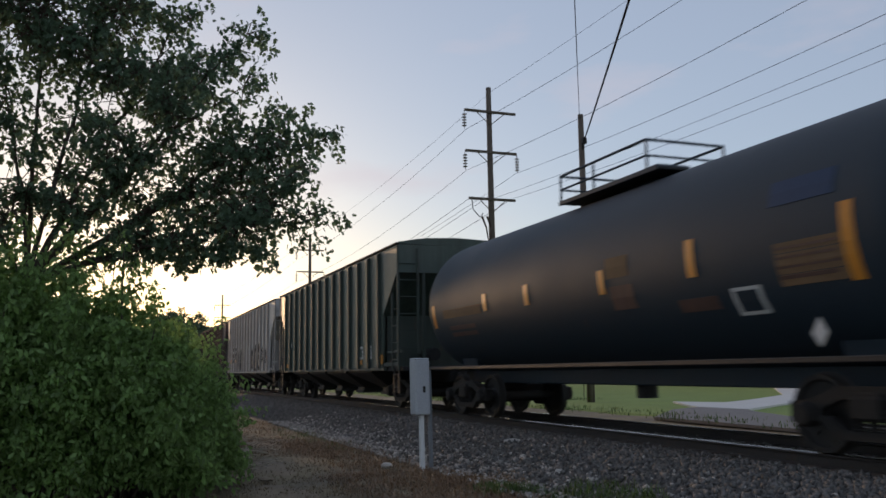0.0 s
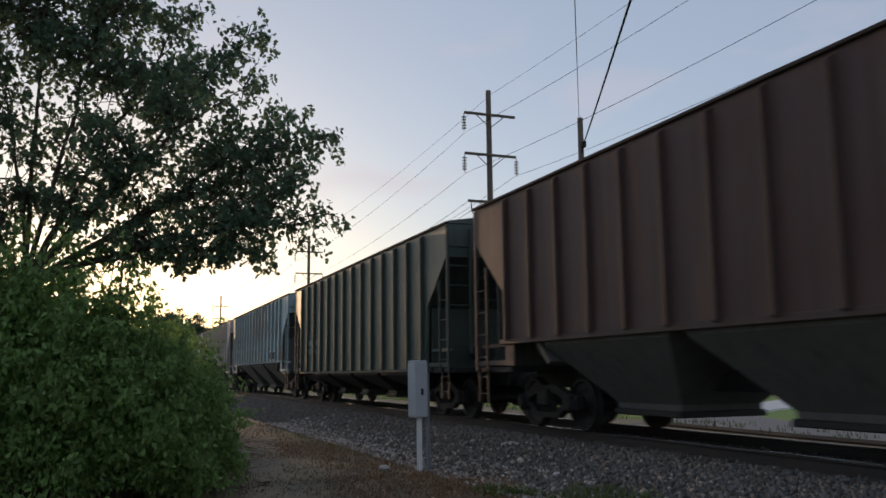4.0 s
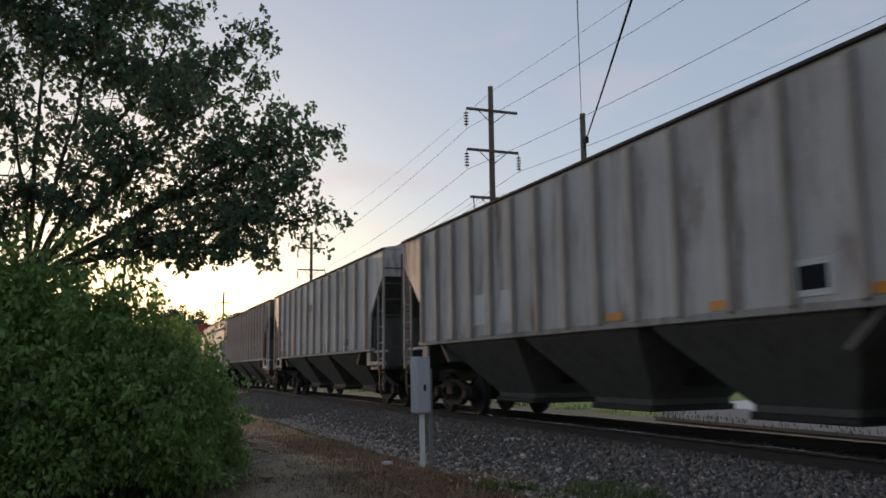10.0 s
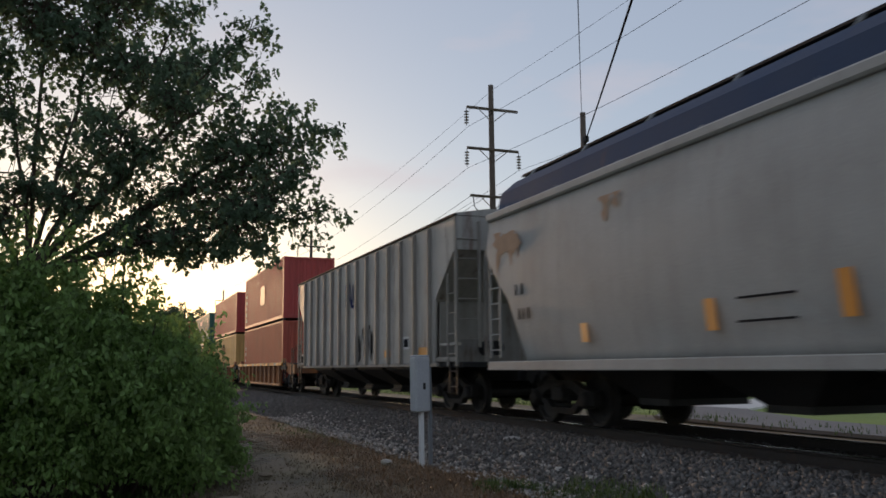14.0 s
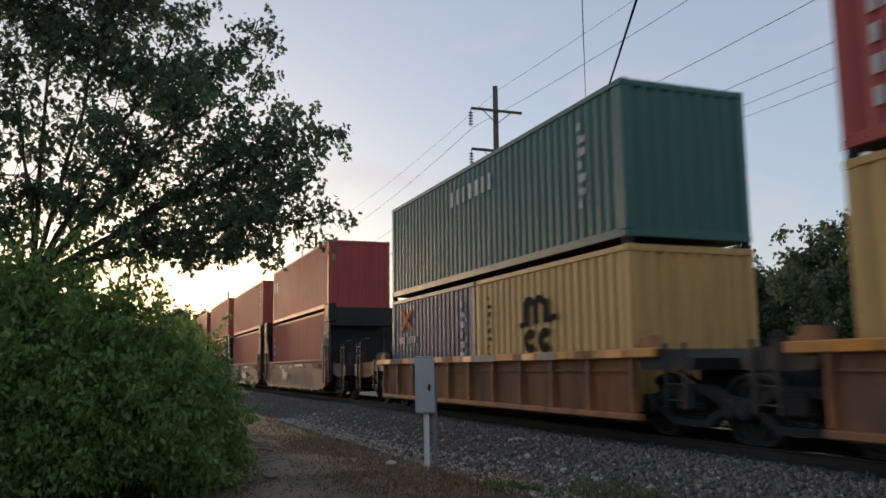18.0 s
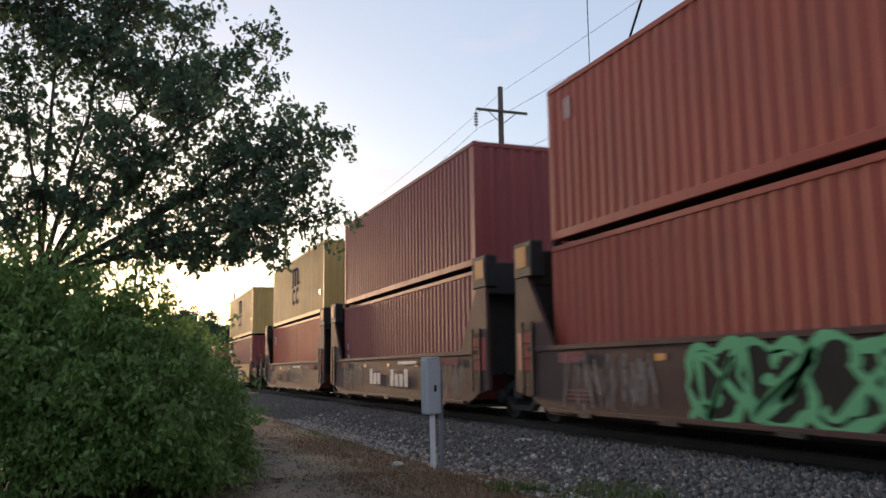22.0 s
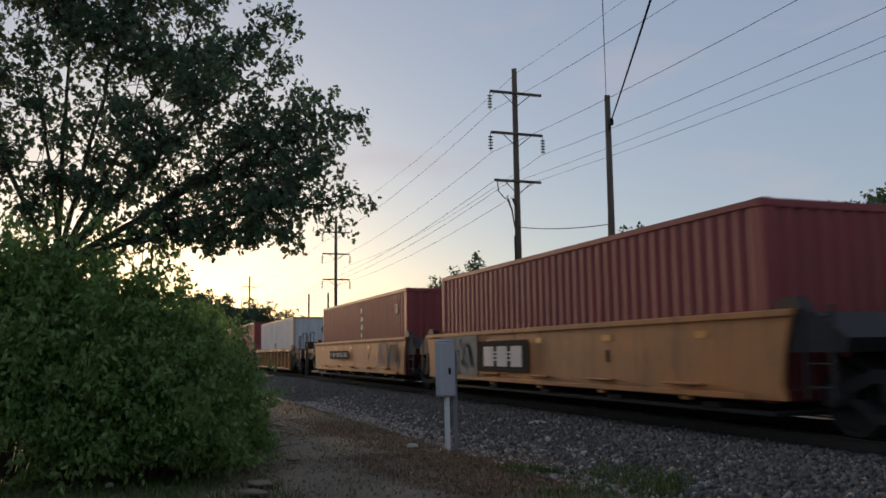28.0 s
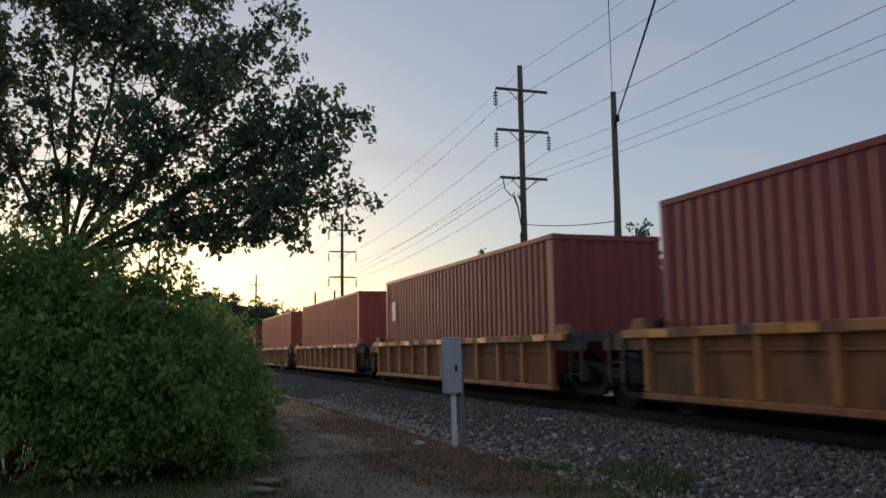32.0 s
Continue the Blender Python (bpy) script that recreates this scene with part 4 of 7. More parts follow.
def build_litter():
    """Dead branches, larger stones and a slab of rubble on the dirt."""
    rng = random.Random(41)
    for x, y, a, ln in ((-13.6, 1.75, 35, 1.7), (-13.2, 1.95, 15, 1.3), (-16.2, 2.1, 50, 2.0), (-17.2, 2.4, 20, 1.8), (-14.4, 1.7, 75, 1.1), (-12.6, 1.6, 60, 0.9), (-13.0, 1.8, -20, 1.4), (-15.0, 2.0, 5, 1.6), (-15.6, 2.4, -35, 1.3), (-18.4, 2.7, 40, 1.9), (-13.9, 2.2, 25, 1.2)):
        b = bmesh.new()
        pts = [Vector((ln * (k / 5 - 0.5), 0.08 * math.sin(k * 1.9 + x), 0.02 + 0.3 * (k / 5) * (1 - k / 8) + 0.02 * rng.random())) for k in range(6)]
        tube(b, pts, 0.02, 6, 0.006)
        for k in (2, 3, 4):
            e = pts[k] + Vector((0.3, rng.choice((-1, 1)) * 0.22, 0.1 * rng.random()))
            tube(b, [pts[k], pts[k].lerp(e, 0.6) + Vector((0, 0, 0.02)), e], 0.009, 5, 0.003)
        o = obj("dead_branch", b, M["twig"], smooth=True)
        o.matrix_basis = pose(x, y, 0.0, 0, 0, a)
        tagged(o, "pale dead branch lying by the bush", "branch", "fallen branches")
    for x, y, sx, sy, sz, a, m in ((-13.29, 6.42, 0.17, 0.06, 0.05, 70, "pale_stone"), (-13.06, 4.1, 0.11, 0.07, 0.05, 30, "pale_stone"), (-10.24, 1.35, 0.2, 0.14, 0.03, 20, "dirt"), (-9.6, 1.2, 0.17, 0.12, 0.035, 50, "dirt"),
                                   (-11.9, 5.9, 0.06, 0.05, 0.04, 10, "pale_stone"), (-10.4, 5.7, 0.06, 0.045, 0.04, 80, "pale_stone"), (-12.4, 2.1, 0.16, 0.11, 0.03, 15, "dirt"), (-10.79, -0.29, 0.06, 0.05, 0.035, 0, "pale_stone")):
        b = bmesh.new()
        bmesh.ops.create_icosphere(b, subdivisions=2, radius=1)
        for v in b.verts:
            n = v.co.copy()
            v.co *= 1 + 0.25 * noise.noise(n * 1.4 + Vector((x, y, 0))) + 0.1 * noise.noise(n * 4 + Vector((x, y, 0)))
            v.co = Vector((v.co.x * sx, v.co.y * sy, v.co.z * sz))
        o = obj("rock", b, M[m])
        o.matrix_basis = pose(x, y, max(bank(y), -0.03 if y > 4.9 else 0.0) + sz * 0.45, 0, 0, a)
        tagged(o, "pale rock lying on the gravel" if m == "pale_stone" else "flat grey-brown rock in the dirt", "rock")


build_litter()


def hedge(name, label, spots, height, seed, size):
    """A run of scrub: leaf clumps from the ground up."""
    nr = np.random.default_rng(seed)
    c = []
    for (x0, y0), (x1, y1) in zip(spots, spots[1:]):
        n = int(math.hypot(x1 - x0, y1 - y0) * 9)
        k = nr.random(n)
        q = np.stack([x0 + (x1 - x0) * k, y0 + (y1 - y0) * k], 1) + nr.normal(0, 0.9, (n, 2))
        top = np.array([height * (0.7 + 0.5 * noise.noise(Vector((a * 0.22, b * 0.22, seed)))) for a, b in q])
        c.append(np.concatenate([q, (nr.random(n) ** 0.8 * top)[:, None]], 1))
    v, f = leaf_cloud(nr, np.concatenate(c), 0.5, 14, size)
    tagged(raw(name, v, f, M["far_leaf"]), label, "hedge", kind="stuff")


hedge("far_hedge", "low dark scrub below the distant trees", [(-150, 30), (-110, 40), (-78, 46), (-62, 50), (-48, 54), (-36, 58), (-20, 64)], 3.4, 61, 0.3)
hedge("far_hedge", "low dark scrub far along the railway", [(-170, 4), (-150, 10), (-165, 17)], 3.0, 62, 0.4)
far_tree(-102.3, 40.3, 13.2, 4.6, 100)
far_tree(-174.2, 16.5, 13.1, 6.5, 101)
far_tree(-214.4, 15.7, 16.6, 7.0, 102)
far_tree(-189.0, 19.9, 11.4, 6.0, 103)
far_tree(-148.8, 19.3, 9.9, 5.0, 104)
far_tree(-158.2, 23.9, 9.5, 6.0, 105)
far_tree(-168.9, 18.9, 10.0, 6.0, 106)
far_tree(-177.5, 30.0, 7.8, 5.0, 107)
far_tree(-67.0, 43.7, 12.2, 4.0, 108)
far_tree(-69.5, 49.0, 9.1, 5.0, 109)
far_tree(-57.4, 43.5, 8.7, 4.5, 110)
far_tree(-53.9, 44.6, 10.7, 4.0, 111)
far_tree(-55.5, 48.9, 10.0, 4.5, 112)
far_tree(-51.2, 47.7, 10.2, 4.5, 113)
far_tree(-46.8, 46.5, 8.4, 4.0, 114)
far_tree(-39.7, 42.3, 11.1, 4.6, 115)
far_tree(-38.1, 43.8, 11.4, 5.0, 116)
far_tree(-37.4, 47.0, 9.9, 5.0, 117)
far_tree(-103.4, 60.9, 8.1, 6.0, 118)
far_tree(-115.3, 60.0, 6.7, 6.0, 119)
far_tree(-36.4, 50.2, 9.6, 5.0, 120)

# ---- rolling stock ----
CACHE = {}
MOVERS = []         # (thing, place along the track at the start, height above the rail)
WHEELS = {-1: [], 1: []}


def cpart(key, build, name, material, parent, label="", at=None, smooth=False):
    """A part whose mesh is shared by all parts of the same key; the material belongs to the object."""
    if key not in CACHE:
        me = bpy.data.meshes.new(name)
        bm = build()
        bmesh.ops.recalc_face_normals(bm, faces=bm.faces[:])
        bm.to_mesh(me)
        bm.free()
        me.materials.append(M["black"])
        if smooth:
            me.polygons.foreach_set("use_smooth", [True] * len(me.polygons))
        CACHE[key] = me
    ob = new(name, CACHE[key])
    ob.parent = parent
    ob.material_slots[0].link = "OBJECT"
    ob.material_slots[0].material = material
    if at is not None:
        ob.matrix_basis = at if isinstance(at, Matrix) else Matrix.Translation(at)
    if label:
        ob["label"] = label
    return ob


def vehicle(name, label, category, u, z=0.0, group=""):
    ob = thing(name, label, category, pose(u, YC, RZ + z), group)
    MOVERS.append((ob, u, z))
    return ob


def bm_side_frame():
    bm = bmesh.new()
    out = [(-1.12, 0.36), (-1.12, 0.6), (-0.78, 0.64), (-0.42, 0.78), (0.42, 0.78), (0.78, 0.64), (1.12, 0.6), (1.12, 0.36), (0.72, 0.4), (0.42, 0.2), (-0.42, 0.2), (-0.72, 0.4)]
    n = len(out)
    inner = [(-0.66, 0.45), (-0.66, 0.52), (-0.55, 0.57), (-0.35, 0.64), (0.35, 0.64), (0.55, 0.57), (0.66, 0.52), (0.66, 0.45), (0.55, 0.44), (0.33, 0.3), (-0.33, 0.3), (-0.55, 0.44)]
    ra = [[bm.verts.new((x, y, z)) for x, z in p] for y in (-0.07, 0.07) for p in (out, inner)]
    for i in range(n):
        j = (i + 1) % n
        bm.faces.new((ra[0][i], ra[0][j], ra[1][j], ra[1][i]))
        bm.faces.new((ra[2][j], ra[2][i], ra[3][i], ra[3][j]))
        bm.faces.new((ra[0][j], ra[0][i], ra[2][i], ra[2][j]))
        bm.faces.new((ra[1][i], ra[1][j], ra[3][j], ra[3][i]))
    for x in (-0.89, 0.89):
        lathe_y(bm, [(-0.16, 0.05), (-0.16, 0.11), (-0.1, 0.15), (0.06, 0.15)], 12, x, 0.46)
    box(bm, -0.17, 0.17, -0.13, 0.1, 0.5, 0.72, 0.02)
    return bm


def bm_wheelset():
    bm = bmesh.new()
    for s in (-1, 1):
        prof = [(0.66, 0.1), (0.66, 0.14), (0.7, 0.17), (0.735, 0.36), (0.69, 0.385), (0.683, 0.485), (0.705, 0.487), (0.72, 0.462), (0.82, 0.455), (0.82, 0.4), (0.775, 0.37), (0.755, 0.18), (0.79, 0.14), (0.79, 0.09)]
        lathe_y(bm, [(s * y, r) for y, r in prof], 28)
    lathe_y(bm, [(-1.0, 0.07), (-0.66, 0.09), (0.66, 0.09), (1.0, 0.07)], 10)
    for s in (-1, 1):     # lightening lugs on the plate, so that the turn shows
        for a in range(3):
            c, d = math.cos(a * 2.094), math.sin(a * 2.094)
            box(bm, 0.27 * c - 0.025, 0.27 * c + 0.025, s * 0.755, s * 0.785, 0.27 * d - 0.025, 0.27 * d + 0.025)
    return bm


def bm_spring():
    """One coil spring as a ridged upright column."""
    prof = [(0.3, 0.03)]
    for k in range(5):
        prof += [(0.305 + k * 0.045, 0.055), (0.318 + k * 0.045, 0.075), (0.332 + k * 0.045, 0.075), (0.345 + k * 0.045, 0.055)]
    prof.append((0.53, 0.03))
    bm = bmesh.new()
    rings = [[bm.verts.new((rr * math.cos(a * math.pi / 5), rr * math.sin(a * math.pi / 5), z)) for a in range(10)] for z, rr in prof]
    for ra, rb in zip(rings, rings[1:]):
        for a in range(10):
            bm.faces.new((ra[a], ra[(a + 1) % 10], rb[(a + 1) % 10], rb[a]))
    bm.faces.new(rings[0][::-1])
    bm.faces.new(rings[-1])
    return bm


def add_truck(car, x, mat_name="truck"):
    t = cpart("bolster", lambda: box(box(bmesh.new(), -0.2, 0.2, -1.15, 1.15, 0.42, 0.68, 0.03), -0.35, 0.35, -0.35, 0.35, 0.6, 0.78, 0.03), "truck", M[mat_name], car, at=(x, 0, 0))
    for s in (-1, 1):
        cpart("side_frame", bm_side_frame, "side_frame", M[mat_name], t, at=pose(0, s * 0.99, 0, 0, 0, 0 if s < 0 else 180))
        for x2 in (-0.19, 0.0, 0.19):
            cpart("spring", bm_spring, "coil_spring", M["truck"], t, at=(x2, s * 0.99, 0))
        w = cpart("wheelset", bm_wheelset, "wheelset", M["wheel"], t, at=(s * 0.89, 0, 0.457), smooth=False)
        WHEELS[s].append(w)
    cpart("brake_beam", lambda: tube(box(bmesh.new(), -0.05, 0.05, -0.7, 0.7, 0.3, 0.38, 0.01), [(-0.3, -0.72, 0.34), (0.3, -0.72, 0.34)], 0.03, 6), "brake_beam", M["truck"], t, at=(0.36, 0, 0))
    return t


def bm_coupler():
    bm = box(bmesh.new(), -0.7, 0.0, -0.09, 0.09, 0.72, 0.95, 0.02)
    prism(bm, [(0, 0.68), (0.16, 0.66), (0.3, 0.74), (0.3, 0.94), (0.16, 1.02), (0, 1.0)], -0.15, 0.13)
    return bm


def add_couplers(car, half):
    for s in (-1, 1):
        cpart("coupler", bm_coupler, "coupler", M["truck"], car, at=pose(s * (half - 0.3), 0, 0, 0, 0, 0 if s > 0 else 180))
        cpart("air_hose", lambda: tube(bmesh.new(), [(0, 0.35, 0.85), (0.15, 0.35, 0.6), (0.3, 0.3, 0.42), (0.42, 0.2, 0.4)], 0.025, 5), "air_hose", M["wire"], car, at=pose(s * (half - 0.25), 0, 0, 0, 0, 0 if s > 0 else 180))


def bm_ladder(z0, z1, gap, rungs, y=0.0):
    bm = bmesh.new()
    box(bm, -0.024, 0.024, -0.02, 0.02, z0, z1)
    box(bm, gap - 0.024, gap + 0.024, -0.02, 0.02, z0, z1)
    for k in range(rungs):
        z = z0 + (k + 0.5) * (z1 - z0) / rungs
        tube(bm, [(0, 0, z), (gap, 0, z)], 0.014, 5)
    return bm


def plate(parent, x0, x1, z0, z1, y, material, name="marking"):
    """A painted patch, 6 mm thick, on a side at y."""
    return part(name, box(bmesh.new(), x0, x1, y - 0.003, y + 0.003, z0, z1), M[material], parent)


def bars(parent, x0, x1, z0, z1, y, material, n, seed, rows=1):
    """A line of lettering as plain upright bars."""
    rng = random.Random(seed)
    step = (x1 - x0) / n
    hh = (z1 - z0) / rows
    for r in range(rows):
        for k in range(n):
            if rng.random() < 0.12:
                continue
            a = x0 + k * step
            part("lettering", bm_box(a + step * 0.15, a + step * rng.uniform(0.38, 0.6), y - 0.003, y + 0.003, z0 + r * hh + hh * 0.1, z0 + r * hh + hh * 0.9), M[material], parent)


def ribbon(bm, pts, y, width, vary=0.3, seed=0.0):
    """A flat painted stroke along pts (x, z) in the plane y, its width swelling a little."""
    prev = None
    for i, (x, z) in enumerate(pts):
        a, b = pts[max(i - 1, 0)], pts[min(i + 1, len(pts) - 1)]
        d = Vector((b[0] - a[0], 0, b[1] - a[1]))
        if d.length < 1e-6:
            continue
        n = Vector((-d.z, 0, d.x)).normalized() * width * 0.5 * (1 + vary * math.sin(i * 0.7 + seed))
        cur = (bm.verts.new((x - n.x, y, z - n.z)), bm.verts.new((x + n.x, y, z + n.z)))
        if prev:
            bm.faces.new((prev[0], cur[0], cur[1], prev[1]))
        prev = cur


def scrawl(parent, x0, x1, z0, z1, y, material, seed, strokes=6, width=0.06):
    """A spray-can tag: one hand's quick up-and-down strokes with loops, stroke after stroke."""
    rng = random.Random(seed)
    step = (x1 - x0) / strokes
    for k in range(strokes):
        bm = bmesh.new()
        keys = [(x0 + step * (k + 0.05), rng.uniform(z0, z1))]
        up = rng.random() < 0.5
        for j in range(rng.choice((4, 5, 6))):
            x = x0 + step * (k + rng.uniform(-0.15, 1.25))
            z = (z1 - (z1 - z0) * rng.uniform(0, 0.3)) if up else (z0 + (z1 - z0) * rng.uniform(0, 0.3))
            keys.append((x, z))
            up = not up
        pts = []
        for i in range(len(keys) - 1):
            p0, p1, p2, p3 = keys[max(i - 1, 0)], keys[i], keys[i + 1], keys[min(i + 2, len(keys) - 1)]
            for q in range(8):
                t = q / 8
                pts.append(tuple(0.5 * (2 * p1[c] + (p2[c] - p0[c]) * t + (2 * p0[c] - 5 * p1[c] + 4 * p2[c] - p3[c]) * t * t + (3 * p1[c] - p0[c] - 3 * p2[c] + p3[c]) * t ** 3) for c in (0, 1)))
        pts = [(x, min(max(z, z0 - 0.03), z1 + 0.03)) for x, z in pts]
        ribbon(bm, pts, y - 0.0005 * k, width, 0.35, seed + k)
        part("spray_paint", bm, M[material], parent)


def bubble(parent, x0, x1, z0, z1, y, fill, edge, seed, n=4, width=0.08, solid=1.0):
    """A sprayed throw-up: swollen overlapping forms, filled, each with an outline and a few inner strokes."""
    rng = random.Random(seed)
    step = (x1 - x0) / n
    for k in range(n):
        cx, zc = x0 + (k + 0.5) * step, (z0 + z1) / 2
        hw, hh = step * rng.uniform(0.52, 0.62), (z1 - z0) * rng.uniform(0.44, 0.5)
        lean, p = rng.uniform(-0.25, 0.25), rng.uniform(0, 6.28)
        out = []
        for i in range(40):
            a = 6.28318 * i / 40
            ca, sa = math.cos(a), math.sin(a)
            r = 1.0 / (abs(ca) ** 3 + abs(sa) ** 3) ** (1 / 3)
            r *= 1 - 0.16 * max(0, math.sin(3 * a + p)) - 0.1 * max(0, math.sin(5 * a + 2 * p))
            out.append((cx + hw * r * ca + lean * hh * r * sa, min(max(zc + hh * r * sa, z0), z1)))
        body = bmesh.new()
        yy = y - 0.0012 * k
        vs = [body.verts.new((x, yy, z)) for x, z in out]
        mid = body.verts.new((cx, yy, zc))
        for i in range(40):
            body.faces.new((mid, vs[i], vs[(i + 1) % 40]))
        part("spray_paint", body, M[fill], parent)
        rim = bmesh.new()
        ribbon(rim, out + out[:2], yy - 0.0005, width, 0.4, p)
        for j in range(2):
            sx, sz = cx + hw * rng.uniform(-0.35, 0.35), zc + hh * (0.35 if j else -0.3)
            turn, start = rng.uniform(1.5, 3.2), rng.uniform(0, 6.28)
            ribbon(rim, [(sx + 0.32 * hw * math.cos(start + turn * q / 10), sz + 0.3 * hh * math.sin(start + turn * q / 10) + 0.1 * hh * q / 10) for q in range(11)], yy - 0.0005, width * 0.9, 0.5, p)
        part("spray_paint", rim, M[edge], parent)


def blocks(parent, x0, x1, z0, z1, y, material, tall):
    """Large lettering as plain rounded blocks, one part each; tall says which reach full height."""
    step = (x1 - x0) / len(tall)
    for k, full in enumerate(tall):
        top = z1 if full else z0 + (z1 - z0) * 0.72
        part("lettering", box(bmesh.new(), x0 + k * step + step * 0.1, x0 + (k + 1) * step - step * 0.14, y - 0.003, y + 0.003, z0, top, 0.002), M[material], parent)


def bm_bay(lx, ly, z1):
    """A discharge bay: four sheets that slope from the sill in to the gate."""
    bm = bmesh.new()
    rings = []
    for hx, hy, z in ((lx - 0.14, ly, z1), (lx - 0.2, ly - 0.02, z1 - 0.12), (max(0.4, lx - 1.12), 0.74, 0.52), (max(0.4, lx - 1.14), 0.74, 0.42)):
        rings.append([bm.verts.new((sx * hx, sy * hy, z)) for sx, sy in ((-1, -1), (1, -1), (1, 1), (-1, 1))])
    for a, b in zip(rings, rings[1:]):
        for i in range(4):
            j = (i + 1) % 4
            bm.faces.new((a[i], b[i], b[j], a[j]))
    bm.faces.new(rings[0])
    bm.faces.new(rings[-1][::-1])
    return bm


def bm_corner_ladder(gap, top, tall):
    """The corner of a hopper car: a full-height post, a shorter stile at x = gap and the rungs between them."""
    bm = box(bmesh.new(), -0.045, 0.045, -0.03, 0.03, 1.05, tall, 0.01)
    box(bm, gap - 0.03, gap + 0.03, -0.025, 0.025, 1.05, top, 0.008)
    z = 1.32
    while z < top - 0.1:
        tube(bm, [(0, 0, z), (gap, 0, z)], 0.015, 5)
        z += 0.44
    return bm


def bm_end_ladder(top):
    """Stile and rungs on the end of a car, along y from 0 to 0.5."""
    bm = box(bmesh.new(), -0.03, 0.03, 0.47, 0.53, 1.45, top, 0.008)
    z = 1.62
    while z < top - 0.1:
        tube(bm, [(0, 0, z), (0, 0.5, z)], 0.015, 5)
        z += 0.44
    return bm


def ribbed_hopper(u, paint, label, half=8.38, sill=1.58, eave=4.345, ribs=15, bays=3, covered=True, posts=None):
    """A ribbed-side hopper car with sloped ends, ladders, bays and two trucks."""
    car = vehicle("hopper_car", label, "hopper car", u, group="hopper cars of the train")
    P, D = M[paint], M["black"]
    w = 1.65
    key = ("rh", half, sill, eave, bays)
    side = [(-half, eave), (-half, 3.66), (-half + 1.3, 2.55), (-half + 1.36, sill), (half - 1.36, sill), (half - 1.3, 2.55), (half, 3.66), (half, eave)]
    for s in (-1, 1):
        cpart((key, "side"), lambda: prism(bmesh.new(), side, -0.03, 0.03), "side_sheet", P, car, at=(0, s * w, 0))
        cpart((key, "chord"), lambda: box(bmesh.new(), -half - 0.02, half + 0.02, -0.07, 0.03, eave - 0.022, eave + 0.03, 0.01), "top_chord", M["truck"], car, at=pose(0, s * (w + 0.01), 0, 0, 0, 0 if s < 0 else 180))
        cpart((key, "sill"), lambda: box(bmesh.new(), -half + 1.2, half - 1.2, -0.06, 0.08, sill - 0.04, sill + 0.06, 0.012), "side_sill", M[paint + "_rib"], car, at=pose(0, s * w, 0, 0, 0, 0 if s < 0 else 180))
        for k in range(ribs):
            x = -half + 1.55 + k * (2 * half - 3.1) / (ribs - 1)
            cpart((key, "rib"), lambda: prism_x(bmesh.new(), [(0.0, sill), (-0.1, sill + 0.05), (-0.1, eave - 0.12), (0, eave - 0.06)], -0.034, 0.034), "rib", M[paint + "_rib"], car, at=pose(x, s * (w + 0.03), 0, 0, 0, 0 if s < 0 else 180))
        for e in (-1, 1):
            cpart((key, "ladder", e), lambda: bm_corner_ladder(-e * 0.5, 3.1, eave - 0.04), "corner_ladder", M[posts or paint + "_rib"], car, at=(e * (half - 0.04), s * (w + 0.01), 0))
            # covered cars: the end's shade is put into the ladder's dark colour
            cpart((key, "end_ladder"), lambda: bm_end_ladder(eave - 0.12), "end_ladder", M["bay"] if covered else M[paint + "_rib"], car, at=pose(e * (half + 0.02), s * (w - 0.02), 0, 0, 0, 0 if s < 0 else 180))
            cpart((key, "foot"), lambda: bm_ladder(0.45, 1.1, 0.4, 2), "step", D, car, at=(e * (half - 0.06) - (0.43 if e > 0 else -0.03), s * (w - 0.02), 0))
            cpart((key, "bolster_plate"), lambda: box(box(bmesh.new(), -0.18, 0.18, -0.03, 0.03, 1.14, sill - 0.03, 0.01), -0.06, 0.06, -0.034, 0.034, 1.26, 1.42), "bolster_plate", M[paint + "_rib"], car, at=(e * (half - 1.52), s * (w - 0.02), 0))
            cpart((key, "grab"), lambda: box(bmesh.new(), -0.62, 0.62, -0.03, 0.03, 1.5, 1.57, 0.01), "grab_rail", M[posts or paint], car, at=(e * (half - 0.68), s * (w - 0.1), 0))
            cpart((key, "rail"), lambda: box(bmesh.new(), -0.72, 0.72, -0.04, 0.04, 1.15, 1.25, 0.012), "end_side_rail", M[posts or paint + "_rib"], car, at=(e * (half - 0.72), s * (w - 0.03), 0))
    for e in (-1, 1):
        a = Matrix.Identity(4) if e > 0 else pose(0, 0, 0, 0, 0, 180)
        # covered cars: end shade is put into the dark slope and bulkhead colour
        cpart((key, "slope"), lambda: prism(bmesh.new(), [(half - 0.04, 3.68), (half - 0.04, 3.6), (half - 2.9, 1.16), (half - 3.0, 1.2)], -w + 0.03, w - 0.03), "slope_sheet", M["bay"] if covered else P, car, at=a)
        cpart((key, "end"), lambda: box(bmesh.new(), half - 0.06, half, -w + 0.03, w - 0.03, 3.58, eave - 0.02), "end_sheet", P, car, at=a)
        cpart((key, "plat"), lambda: box(bmesh.new(), half - 1.5, half + 0.12, -w + 0.05, w - 0.05, 1.02, 1.14, 0.015), "end_platform", D, car, at=a)
        for y in (-0.95, 0.95):
            cpart((key, "post"), lambda: box(bmesh.new(), half - 0.1, half - 0.02, -0.04, 0.04, 1.1, 3.62, 0.01), "end_post", M[posts or paint + "_rib"], car, at=a @ pose(0, y, 0))
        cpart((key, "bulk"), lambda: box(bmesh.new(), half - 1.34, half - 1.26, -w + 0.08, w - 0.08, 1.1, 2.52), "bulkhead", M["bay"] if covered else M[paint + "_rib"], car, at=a)
